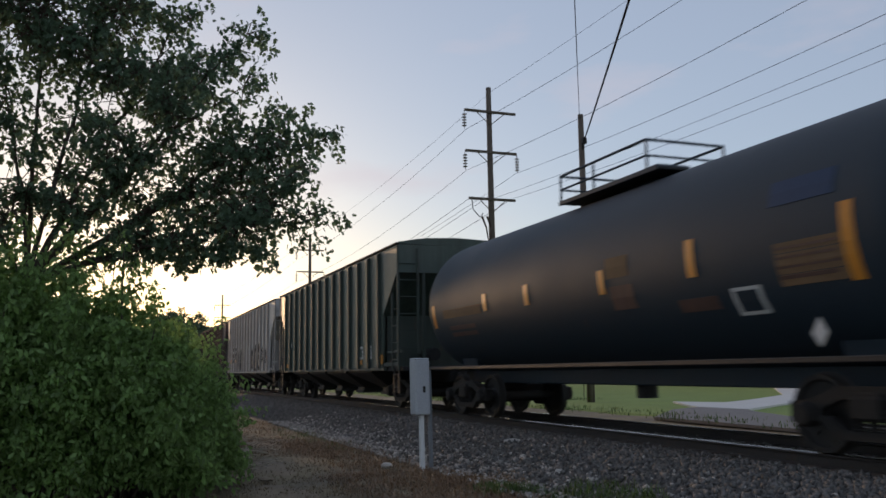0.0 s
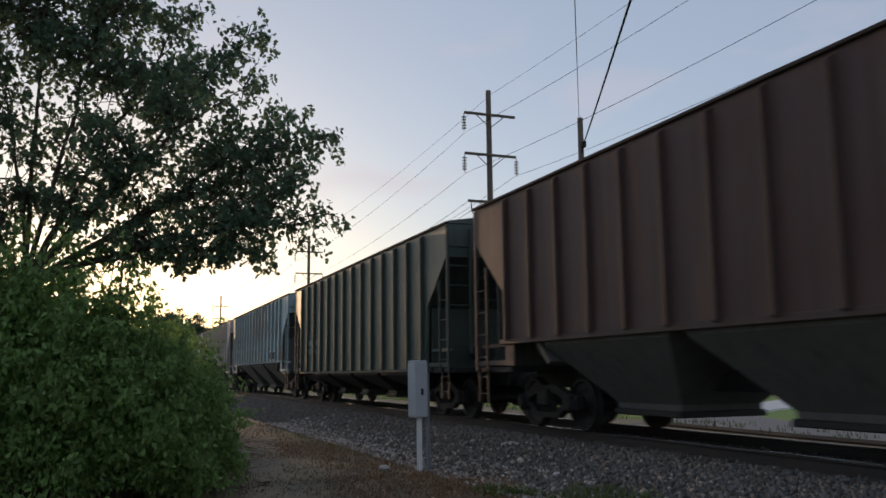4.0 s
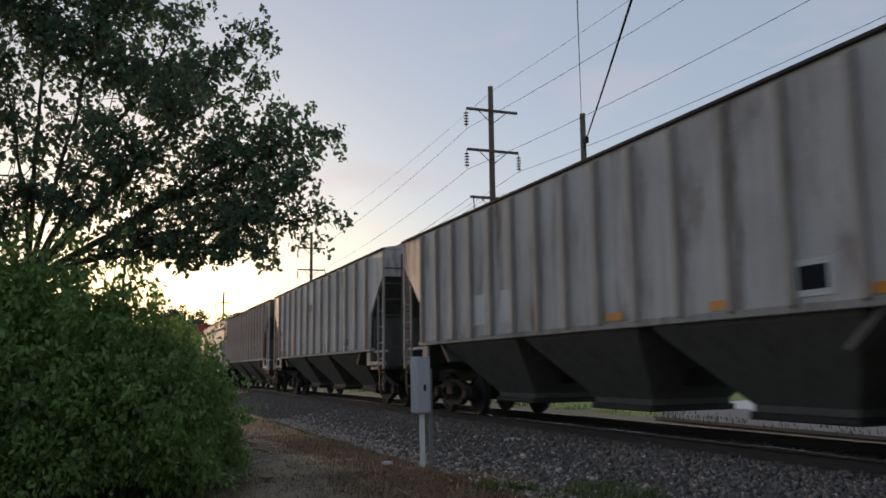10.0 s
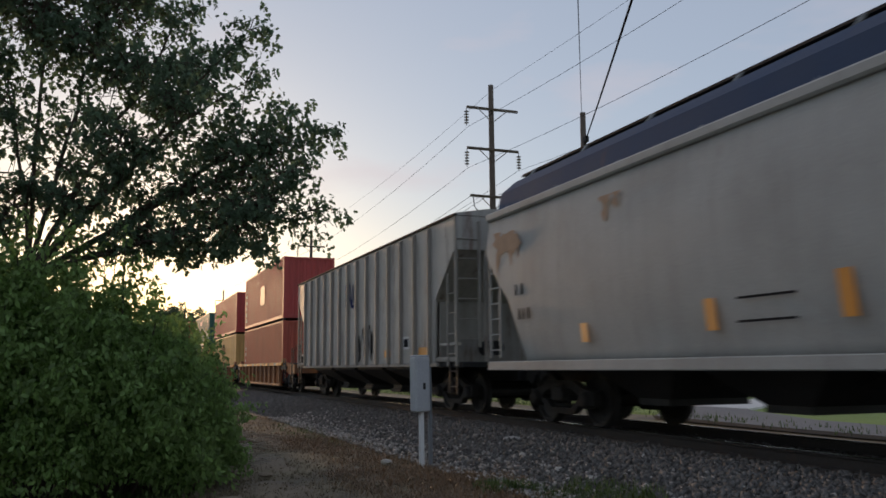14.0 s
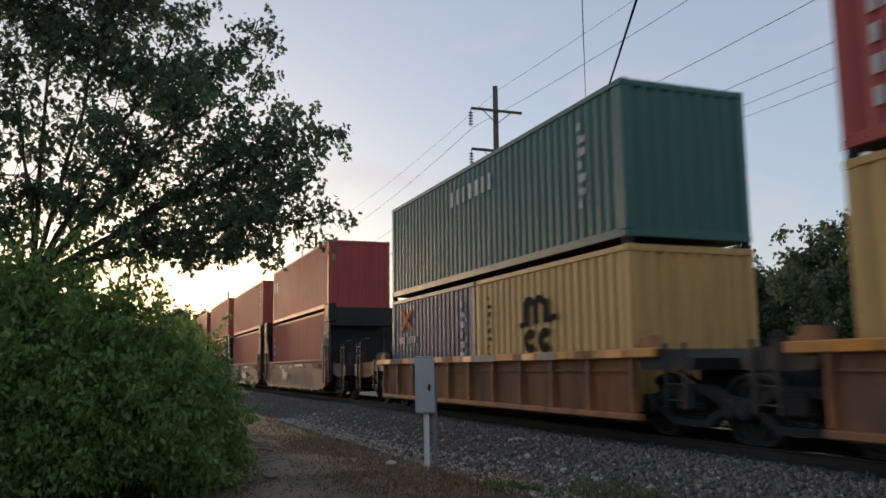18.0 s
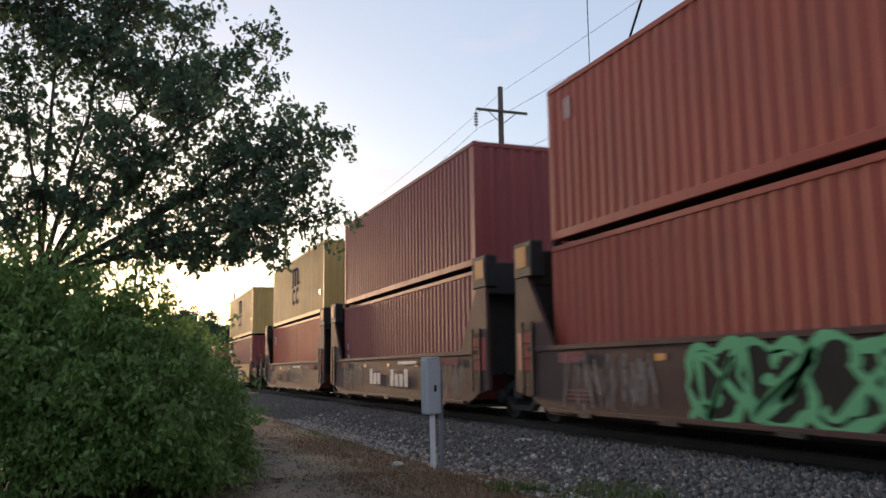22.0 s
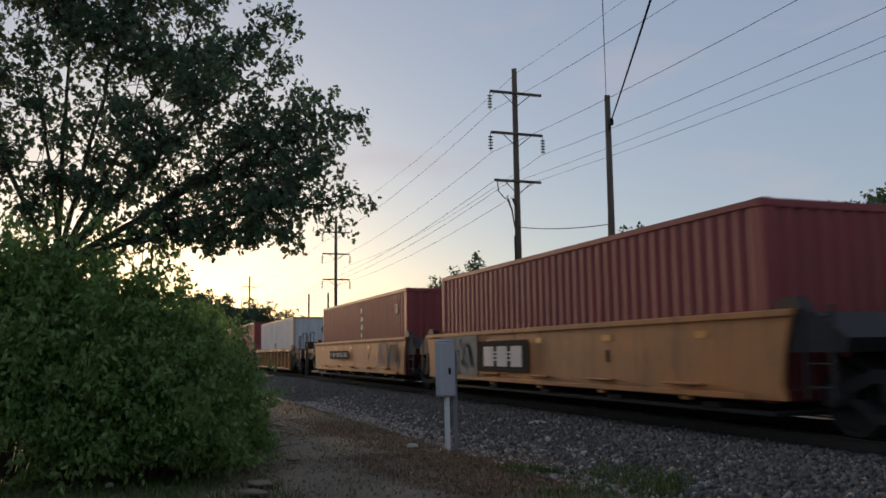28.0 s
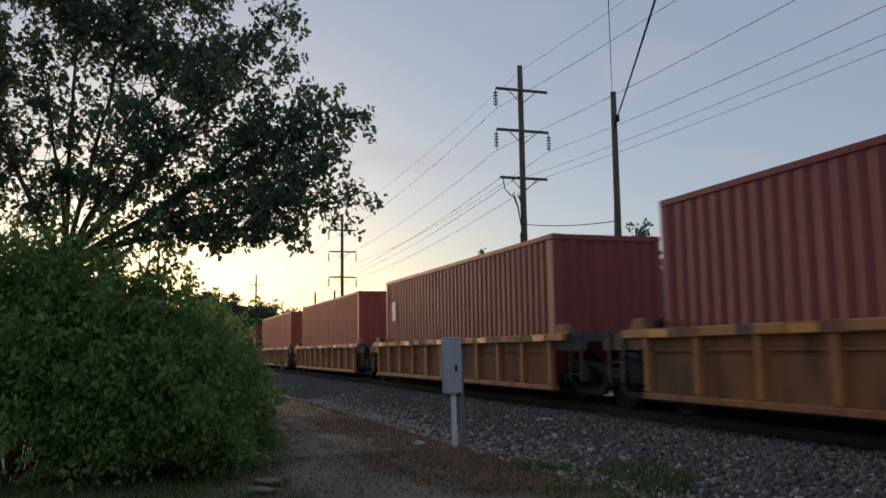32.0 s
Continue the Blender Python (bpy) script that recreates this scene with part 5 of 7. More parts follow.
        cpart((key, "wheelbrake"), lambda: lathe_y(bmesh.new(), [(0, 0.05), (0.0, 0.18), (0.03, 0.19), (0.05, 0.05)], 14), "brake_wheel", D, car, at=a @ pose(half + 0.03, 0.6, 1.7, 0, 0, 90))
        cpart((key, "cyl"), lambda: tube(bmesh.new(), [(half - 1.15, -0.5, 1.45), (half - 0.45, -0.5, 1.45)], 0.17, 10), "air_reservoir", D, car, at=a)
    arch = [(-w - 0.03, eave), (-w, eave + 0.05), (-0.9, eave + 0.17), (0, eave + 0.21), (0.9, eave + 0.17), (w, eave + 0.05), (w + 0.03, eave), (0, eave - 0.02)]
    cpart((key, "roof"), lambda: prism_x(bmesh.new(), arch, -half, half), "roof", P, car)
    if covered:
        for s in (-1, 1):
            cpart((key, "walk"), lambda: box(bmesh.new(), -half + 0.3, half - 0.3, -0.2, 0.2, eave + 0.24, eave + 0.27), "running_board", M["truck"], car, at=(0, s * 0.75, 0))
            cpart((key, "endwalk"), lambda: box(bmesh.new(), -0.22, 0.22, -1.1, 1.1, eave + 0.13, eave + 0.16), "cross_walk", M["truck"], car, at=(s * (half - 0.1), 0, 0))
        for k in range(4):
            cpart((key, "hatch"), lambda: box(bmesh.new(), -1.3, 1.3, -0.4, 0.4, eave + 0.16, eave + 0.36, 0.04), "roof_hatch", P, car, at=(-half + 2.6 + k * (2 * half - 5.2) / 3, 0, 0))
    inner = half - 2.55
    for k in range(bays):
        lx = inner / bays
        # the shade below the sill is put into the dark bay colour
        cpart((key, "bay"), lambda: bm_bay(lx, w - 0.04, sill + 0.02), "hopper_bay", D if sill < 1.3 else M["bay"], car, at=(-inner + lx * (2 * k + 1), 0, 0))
        cpart((key, "gate"), lambda: box(bmesh.new(), -max(0.45, lx - 1.08), max(0.45, lx - 1.08), -0.8, 0.8, 0.33, 0.43, 0.02), "outlet_gate", D, car, at=(-inner + lx * (2 * k + 1), 0, 0))
    cpart((key, "csill"), lambda: box(bmesh.new(), -half - 0.1, half + 0.1, -0.28, 0.28, 0.72, 1.02, 0.02), "centre_sill", D, car)
    for e in (-1, 1):
        add_truck(car, e * (half - 1.75))
    add_couplers(car, half + 0.75)
    return car


def rust_run(parent, x, z1, z0, width, material="rust_brown", y=-1.686):
    """A run of rust down a side sheet, wandering a little and thinning out below."""
    bm = bmesh.new()
    prev = None
    for i in range(13):
        t = i / 12
        mid = x + 0.02 * math.sin(7 * t + x * 5) + 0.012 * math.sin(23 * t + x)
        hw = width * 0.5 * (1 - t) ** 0.6 * (0.75 + 0.35 * math.sin(9 * t + x * 3)) + 0.006
        cur = [bm.verts.new((mid + k * hw, y, z1 + (z0 - z1) * t)) for k in (-1, 1)]
        if prev:
            bm.faces.new((prev[0], cur[0], cur[1], prev[1]))
        prev = cur
    part("rust_streak", bm, M[material], parent)


def stain(parent, x, z, rx, rz, y, material, seed):
    """An irregular flat blotch on a side sheet."""
    bm = bmesh.new()
    mid = bm.verts.new((x, y, z))
    ring = []
    for i in range(36):
        a = 6.28318 * i / 36
        k = 1 + 0.5 * noise.noise(Vector((math.cos(a) * 1.6 + seed * 7, math.sin(a) * 1.6, 0))) + 0.3 * noise.noise(Vector((math.cos(a) * 5 + seed * 7, math.sin(a) * 5, 0)))
        ring.append(bm.verts.new((x + rx * k * math.cos(a), y, z + rz * k * math.sin(a))))
    for i in range(36):
        bm.faces.new((mid, ring[i], ring[(i + 1) % 36]))
    part("rust_stain", bm, M[material], parent)


def curved_hopper(u):
    """A smooth-sided covered hopper with a rounded body."""
    half = 8.35
    car = vehicle("hopper_car", "smooth curved-side pale grey covered hopper car with orange stains", "hopper car", u, group="hopper cars of the train")
    P, D = M["h_smooth"], M["black"]
    flank = [(1.48 + 0.22 * math.sin(math.pi * (0.06 + 0.8 * k / 15)), 1.06 + k * 2.98 / 15) for k in range(16)]
    prof = [(-y, z) for y, z in flank] + [(-1.42, 4.14), (1.42, 4.14)] + flank[::-1]
    bm = bmesh.new()

    def cut(z):
        return half if z > 3.2 else half - (3.2 - z) * 1.05 if z > 2.2 else half - 1.05 - (2.2 - z) * 0.35
    a = [bm.verts.new((-cut(z), y, z)) for y, z in prof]
    b = [bm.verts.new((cut(z), y, z)) for y, z in prof]
    for i in range(len(prof)):
        j = (i + 1) % len(prof)
        bm.faces.new((a[i], a[j], b[j], b[i]))
    bmesh.ops.recalc_face_normals(bm, faces=bm.faces[:])
    part("body_shell", bm, P, car, smooth=True)
    for e in (-1, 1):
        bm = bmesh.new()
        bm.faces.new([bm.verts.new((e * cut(z), y, z)) for y, z in (prof if e > 0 else prof[::-1])])
        part("body_end", bm, P, car)
    stain(car, -7.35, 3.35, 0.5, 0.22, -1.705, "rust_orange", 1)
    for x, z1, z0, wd in ((-7.75, 3.6, 2.75, 0.3), (-7.2, 3.5, 2.9, 0.35), (-6.9, 3.45, 3.0, 0.2), (-3.9, 3.6, 3.2, 0.3), (-3.6, 3.6, 3.35, 0.22)):
        rust_run(car, x, z1, z0, wd, "rust_orange", -1.703)
    for s in (-1, 1):
        part("roof_rail", box(bmesh.new(), -half, half, s * 1.62 - 0.06, s * 1.62 + 0.06, 3.9, 4.06, 0.03), P, car)
        for k in range(9):
            part("walkway_bracket", tube(bmesh.new(), [(-half + 0.4 + k * 2.0, s * 1.44, 4.1), (-half + 0.6 + k * 2.0, s * 0.85, 4.91)], 0.03, 5), P, car)
        for x, m, a, b in ((6.3, "amber", 1.5, 1.95), (2.6, "amber", 1.5, 1.95), (0.47, "amber", 1.5, 2.0), (-1.65, "amber", 1.45, 1.85), (-4.68, "amber", 1.4, 1.7)):
            part("reflector_strip", prism(bmesh.new(), [(x, a), (x + 0.2, a), (x + 0.14, b), (x - 0.06, b)], s * 1.698 - 0.004, s * 1.698 + 0.004), M[m], car)
        bars(car, -7.3, -6.4, 1.85, 2.1, s * 1.698, "decal_black", 5, 31)
        bars(car, -7.3, -6.6, 2.3, 2.55, s * 1.698, "decal_black", 3, 32)
        plate(car, -1.1, -0.15, 1.8, 1.83, s * 1.698, "decal_black")
        plate(car, -1.1, -0.15, 1.52, 1.55, s * 1.698, "decal_black")
        part("side_sill", box(bmesh.new(), -half, half, s * 1.62 - 0.06, s * 1.62 + 0.06, 0.96, 1.13, 0.015), P, car)
        part("running_board", box(bmesh.new(), -half, half, s * 0.6 - 0.25, s * 0.6 + 0.25, 4.9, 4.94), M["truck"], car)
        for e in (-1, 1):
            part("ladder", bm_ladder(1.2, 3.3 if e < 0 else 4.2, 0.45, 7), P, car).matrix_basis = pose(e * (half - 0.05) - (0.45 if e > 0 else 0), s * 1.62, 0)
            part("roof_grab", tube(bmesh.new(), [(e * half, s * 1.2, 3.9), (e * half, s * 0.9, 4.8), (e * (half - 0.5), s * 0.9, 4.8)], 0.03, 6), P, car)
        part("marking", box(bmesh.new(), 4.6, 5.0, s * 1.685 - 0.004, s * 1.685 + 0.004, 1.95, 2.3), M["decal_black"], car)
    part("roof", prism_x(bmesh.new(), [(-1.42, 4.13), (-1.33, 4.5), (-1.0, 4.78), (0, 4.86), (1.0, 4.78), (1.33, 4.5), (1.42, 4.13)], -half + 0.02, half - 0.02), M["roof_blue"], car)
    for k in range(6):
        part("roof_hatch", box(bmesh.new(), -1.0, 1.0, -0.3, 0.3, 4.8, 4.95, 0.03), P, car).matrix_basis = pose(-6 + k * 2.4, 0, 0)
    for k in range(4):
        part("hopper_bay", bm_bay(1.4, 1.25, 1.16), D, car).matrix_basis = pose(-4.2 + k * 2.8, 0, 0)
    for e in (-1, 1):
        part("end_platform", box(bmesh.new(), -0.9, 0.9, -1.5, 1.5, 1.0, 1.12, 0.015), D, car).matrix_basis = pose(e * (half - 0.6), 0, 0)
        part("end_frame", box(bmesh.new(), -0.05, 0.05, -0.5, 0.5, 1.1, 3.0, 0.012), D, car).matrix_basis = pose(e * (half - 0.9), 0, 0)
        add_truck(car, e * (half - 1.75))
    part("centre_sill", box(bmesh.new(), -half - 0.1, half + 0.1, -0.28, 0.28, 0.72, 1.02, 0.02), D, car)
    add_couplers(car, half + 0.75)
    return car


def tank_car(u):
    car = vehicle("tank_car", "dull blue-black railway tank car with amber reflector strips", "tank car", u)
    D = M["tankblack"]
    half, r, zc = 6.7, 1.56, 2.52
    bm = bmesh.new()
    n = 40
    prof = [(-half - 0.42, 0.05), (-half - 0.38, 0.55), (-half - 0.22, 1.05), (-half, 1.38), (-half + 0.22, r - 0.005), (-half + 0.28, r), (-half + 0.6, r), (half - 0.6, r), (half - 0.28, r), (half - 0.22, r - 0.005), (half, 1.38), (half + 0.22, 1.05), (half + 0.38, 0.55), (half + 0.42, 0.05)]
    rings = [[bm.verts.new((x, rr * math.cos(2 * math.pi * k / n), zc + rr * math.sin(2 * math.pi * k / n))) for k in range(n)] for x, rr in prof]
    for a, b in zip(rings, rings[1:]):
        for k in range(n):
            bm.faces.new((a[k], a[(k + 1) % n], b[(k + 1) % n], b[k]))
    bm.faces.new(rings[0][::-1])
    bm.faces.new(rings[-1])
    bmesh.ops.recalc_face_normals(bm, faces=bm.faces[:])
    part("tank_shell", bm, D, car, smooth=True)
    part("centre_sill", box(bmesh.new(), -half - 0.5, half + 0.5, -0.3, 0.3, 0.72, 1.1, 0.02), D, car)
    for s in (-1, 1):
        part("side_sill", box(bmesh.new(), -half - 0.3, half + 0.3, s * 1.5 - 0.04, s * 1.5 + 0.04, 1.04, 1.11, 0.012), M["black"], car)
        for x, lo, hi in ((-6.2, -0.34, 0.0), (-3.28, -0.2, 0.02), (-1.42, -0.22, 0.02), (1.15, -0.24, 0.0), (3.35, -0.22, 0.1), (5.93, -0.42, 0.12)):
            bm2 = prism_x(bmesh.new(), [(s * r * math.cos(a) * 1.004, zc + r * math.sin(a) * 1.004) for a in np.linspace(lo, hi, 7)] + [(s * r * math.cos(a) * 0.99, zc + r * math.sin(a) * 0.99) for a in (hi, lo)], x - 0.085, x + 0.085)
            part("reflector_strip", bm2, M["amber"], car, "amber reflector strip")
        for x0, x1, a0, a1, m in ((4.85, 5.84, -0.4, -0.08, "faded_tan"), (4.87, 5.8, -0.13, -0.11, "h_brown"), (4.87, 5.75, -0.2, -0.18, "h_brown"), (4.87, 5.8, -0.27, -0.25, "h_brown"), (4.87, 5.7, -0.35, -0.32, "h_brown"), (3.98, 4.5, -0.6, -0.36, "white"), (4.05, 4.43, -0.57, -0.39, "tankblack"), (1.3, 1.9, -0.1, 0.1, "faded_tan"), (1.35, 1.95, -0.42, -0.18, "h_brown"), (-5.6, -3.5, -0.22, -0.1, "faded_tan"), (-5.4, -4.0, -0.4, -0.34, "h_brown"), (-5.4, -4.0, -0.5, -0.44, "h_brown"), (4.8, 5.75, 0.2, 0.4, "roof_blue"), (2.9, 3.7, -0.52, -0.4, "h_brown")):
            bm2 = prism_x(bmesh.new(), [(s * r * math.cos(a) * (1.006 if m == "tankblack" else 1.003), zc + r * math.sin(a) * 1.003 + (0.003 if m == "tankblack" else 0)) for a in (a0, (a0 + a1) / 2, a1)] + [(s * r * math.cos(a) * 0.99, zc + r * math.sin(a) * 0.99) for a in (a1, a0)], x0, x1)
            part("marking", bm2, M[m], car)
        part("placard", prism(bmesh.new(), [(5.36, 1.36), (5.47, 1.21), (5.58, 1.36), (5.47, 1.53)], s * 1.56 - 0.005, s * 1.56 + 0.005), M["white"], car, "white diamond placard")
    # walkway on top of the tank, with a railing all round it
    part("walkway", box(bmesh.new(), -1.4, 1.7, -0.78, 0.78, 4.08, 4.13, 0.01), M["black"], car)
    for s in (-1, 1):
        part("walkway_edge", box(bmesh.new(), -1.4, 1.7, s * 0.78 - 0.02, s * 0.78 + 0.02, 4.06, 4.14, 0.008), M["tankblack"], car)
        part("top_rail", tube(bmesh.new(), [(-1.37, s * 0.76, 4.62), (1.4, s * 0.76, 4.62)], 0.024, 6), M["tankblack"], car)
        part("mid_rail", tube(bmesh.new(), [(-1.37, s * 0.76, 4.36), (1.4, s * 0.76, 4.36)], 0.02, 6), M["tankblack"], car)
        for x in (-1.37, -0.2, 1.4):
            part("rail_post", tube(bmesh.new(), [(x, s * 0.76, 4.1), (x, s * 0.76, 4.63)], 0.024, 6), M["tankblack"], car)
    for x in (-1.37, 1.4):
        part("end_rail", tube(bmesh.new(), [(x, -0.76, 4.62), (x, 0.76, 4.62)], 0.024, 6), M["tankblack"], car)
        part("end_mid_rail", tube(bmesh.new(), [(x, -0.76, 4.36), (x, 0.76, 4.36)], 0.02, 6), M["tankblack"], car)
    part("dome", lathe_y(bmesh.new(), [(-0.3, 0.05), (-0.3, 0.36), (0.3, 0.36), (0.3, 0.05)], 20), D, car).matrix_basis = pose(0.2, 0, 4.0, 90, 0, 0)
    part("valve_box", box(bmesh.new(), 0.6, 1.1, -0.35, 0.36, 4.0, 4.34, 0.04), D, car)
    for e in (-1, 1):
        part("end_platform", box(bmesh.new(), e * half, e * (half + 0.7), -1.45, 1.45, 1.0, 1.1, 0.015), M["black"], car)
        part("saddle", prism_x(bmesh.new(), [(-0.9, 1.1), (0.9, 1.1), (1.0, 1.5), (0, 1.15), (-1.0, 1.5)], e * 5.55 - 0.4, e * 5.55 + 0.4), D, car)
        add_truck(car, e * 5.55)
    part("outlet_valve", tube(bmesh.new(), [(0, 0, 1.2), (0, 0, 0.5)], 0.18, 10), M["black"], car)
    add_couplers(car, half + 1.0)
    return car


# ---- containers ----
def bm_corrugated(length, height, depth=0.036, pitch=0.28):
    """A corrugated wall in the xz plane, standing on z = 0, its outer crests at y = 0."""
    bm = bmesh.new()
    xs = []
    x = -length / 2
    while x < length / 2 - 1e-6:
        for dx, y in ((0, 0), (0.072, 0), (0.14, depth), (0.21, depth)):
            if x + dx < length / 2:
                xs.append((x + dx, y))
        x += pitch
    xs.append((length / 2, 0))
    lo = [bm.verts.new((a, y, 0)) for a, y in xs]
    hi = [bm.verts.new((a, y, height)) for a, y in xs]
    for i in range(len(xs) - 1):
        bm.faces.new((lo[i], lo[i + 1], hi[i + 1], hi[i]))
    return bm


def container(u, z, paint, label, length=12.192, height=2.896, marks=None, frame_paint=None):
    c = vehicle("shipping_container", label, "shipping container", u + BACK, z, "containers on the train")
    P = M[paint]
    F = M[frame_paint] if frame_paint else P
    h, w = length / 2, 1.219
    key = ("box", length, height)
    for s in (-1, 1):
        cpart((key, "side"), lambda: bm_corrugated(length - 0.3, height - 0.22), "side_wall", P, c, at=pose(0, s * (w - 0.012), 0.13, 0, 0, 0 if s < 0 else 180))
        cpart((key, "end"), lambda: bm_corrugated(2 * w - 0.3, height - 0.24, 0.045, 0.27), "end_wall", P, c, at=pose(s * (h - 0.02), 0, 0.14, 0, 0, 90 * s))
        cpart((key, "top_rail"), lambda: box(bmesh.new(), -h + 0.16, h - 0.16, -0.03, 0.03, height - 0.1, height - 0.005, 0.008), "top_side_rail", F, c, at=(0, s * (w - 0.03), 0))
        cpart((key, "bottom_rail"), lambda: box(bmesh.new(), -h + 0.16, h - 0.16, -0.03, 0.03, 0.01, 0.16, 0.008), "bottom_side_rail", F, c, at=(0, s * (w - 0.032), 0))
        cpart((key, "header"), lambda: box(bmesh.new(), -0.04, 0.04, -w + 0.16, w - 0.16, height - 0.12, height - 0.008, 0.008), "end_header", F, c, at=(s * (h - 0.05), 0, 0))
        cpart((key, "endsill"), lambda: box(bmesh.new(), -0.04, 0.04, -w + 0.16, w - 0.16, 0.01, 0.16, 0.008), "end_sill", F, c, at=(s * (h - 0.05), 0, 0))
        for e in (-1, 1):
            cpart((key, "post"), lambda: box(bmesh.new(), -0.08, 0.08, -0.075, 0.075, 0.12, height - 0.12, 0.012), "corner_post", F, c, at=(e * (h - 0.085), s * (w - 0.08), 0))
            for zz in (0.0, height - 0.118):
                cpart("casting", lambda: box(box(box(bmesh.new(), -0.089, 0.089, -0.081, 0.081, 0, 0.118, 0.012), -0.03, 0.03, -0.083, 0.083, 0.035, 0.085), -0.091, 0.091, -0.025, 0.025, 0.035, 0.085), "corner_casting", F, c, at=(e * (h - 0.089), s * (w - 0.081), zz))
    if z > 1:
        for s in (-1, 1):
            for e in (-1, 1):
                cpart("lock", lambda: box(box(bmesh.new(), -0.07, 0.07, -0.06, 0.06, -0.112, 0.004, 0.01), -0.03, 0.03, -0.09, 0.05, -0.055, -0.03), "twist_lock", M["truck"], c, at=pose(e * (h - 0.089), s * (w - 0.081), 0, 0, 0, 0 if s < 0 else 180))
    cpart((key, "roof"), lambda: box(bmesh.new(), -h + 0.1, h - 0.1, -w + 0.05, w - 0.05, height - 0.06, height - 0.02), "roof", P, c)
    cpart((key, "floor"), lambda: box(bmesh.new(), -h + 0.1, h - 0.1, -w + 0.06, w - 0.06, 0.03, 0.15), "floor", M["black"], c)
    y = -w - 0.001 + 0.006
    for idx, (kind, x0, x1, z0, z1, m) in enumerate(marks or ()):
        if kind == "bars":
            bars(c, x0, x1, z0, z1, y - 0.004, m, max(3, int((x1 - x0) / max(0.12, (z1 - z0) * 0.75))), int(abs(x0 * 10)) + 1)
        elif kind == "column":
            k = 0
            zz = z1
            while zz > z0 and k < 30:
                bm = bmesh.new()
                box(bm, x0, x0 + (x1 - x0) * 0.36, y - 0.007, y - 0.001, zz - (x1 - x0) * 0.7, zz)
                if k % 3:
                    box(bm, x0 + (x1 - x0) * 0.6, x1, y - 0.007, y - 0.001, zz - (x1 - x0) * 0.7, zz - (x1 - x0) * 0.15 * (k % 2))
                part("lettering", bm, M[m], c)
                zz -= (x1 - x0) * 1.15
                k += 1
        elif kind == "waves":
            bm = bmesh.new()
            zm, wd = (z0 + z1) / 2 + 0.02, x1 - x0
            bw = wd * 0.19
            for k in range(3):
                cx = x0 + bw / 2 + k * wd * 0.36
                ribbon(bm, [(cx, zm), (cx, z1 - 0.12), (cx + 0.01, z1 - 0.06)], y - 0.004, bw, 0.0)
                if k < 2:
                    ribbon(bm, [(cx + wd * 0.36 * q / 8, z1 - 0.17 + 0.13 * math.sin(math.pi * (0.25 + 0.75 * q / 8))) for q in range(9)], y - 0.0045, 0.15, 0.0)
            ribbon(bm, [(x0 - 0.16, zm - 0.02), (x0 + bw, zm + 0.03)], y - 0.005, 0.1, 0.0)
            ribbon(bm, [(x1 - bw, zm + 0.06), (x1 + 0.2, zm + 0.1)], y - 0.005, 0.1, 0.0)
            rz = (zm - 0.1 - z0) / 2
            for k in range(2):
                ca, ra = x0 + (0.24 + 0.52 * k) * wd, wd * 0.17
                ribbon(bm, [(ca + ra * math.cos(q), z0 + rz + (rz - 0.07) * math.sin(q)) for q in np.linspace(0.7, 5.6, 20)], y - 0.004, 0.16, 0.0)
            part("logo", bm, M[m], c)
        elif kind == "cross":
            bm = bmesh.new()
            for s2 in (-1, 1):
                prism(bm, [(x0, (z0 if s2 > 0 else z1) - 0.05 * s2), (x0 + 0.25, z0 if s2 > 0 else z1), (x1, z1 if s2 > 0 else z0), (x1 - 0.4, (z1 if s2 > 0 else z0) - 0.06 * s2)], y - 0.007 - 0.002 * s2, y - 0.001)
            part("logo", bm, M[m], c)
        else:
            plate(c, x0, x1, z0, z1, y - 0.003 - 0.002 * idx, m)
    return c


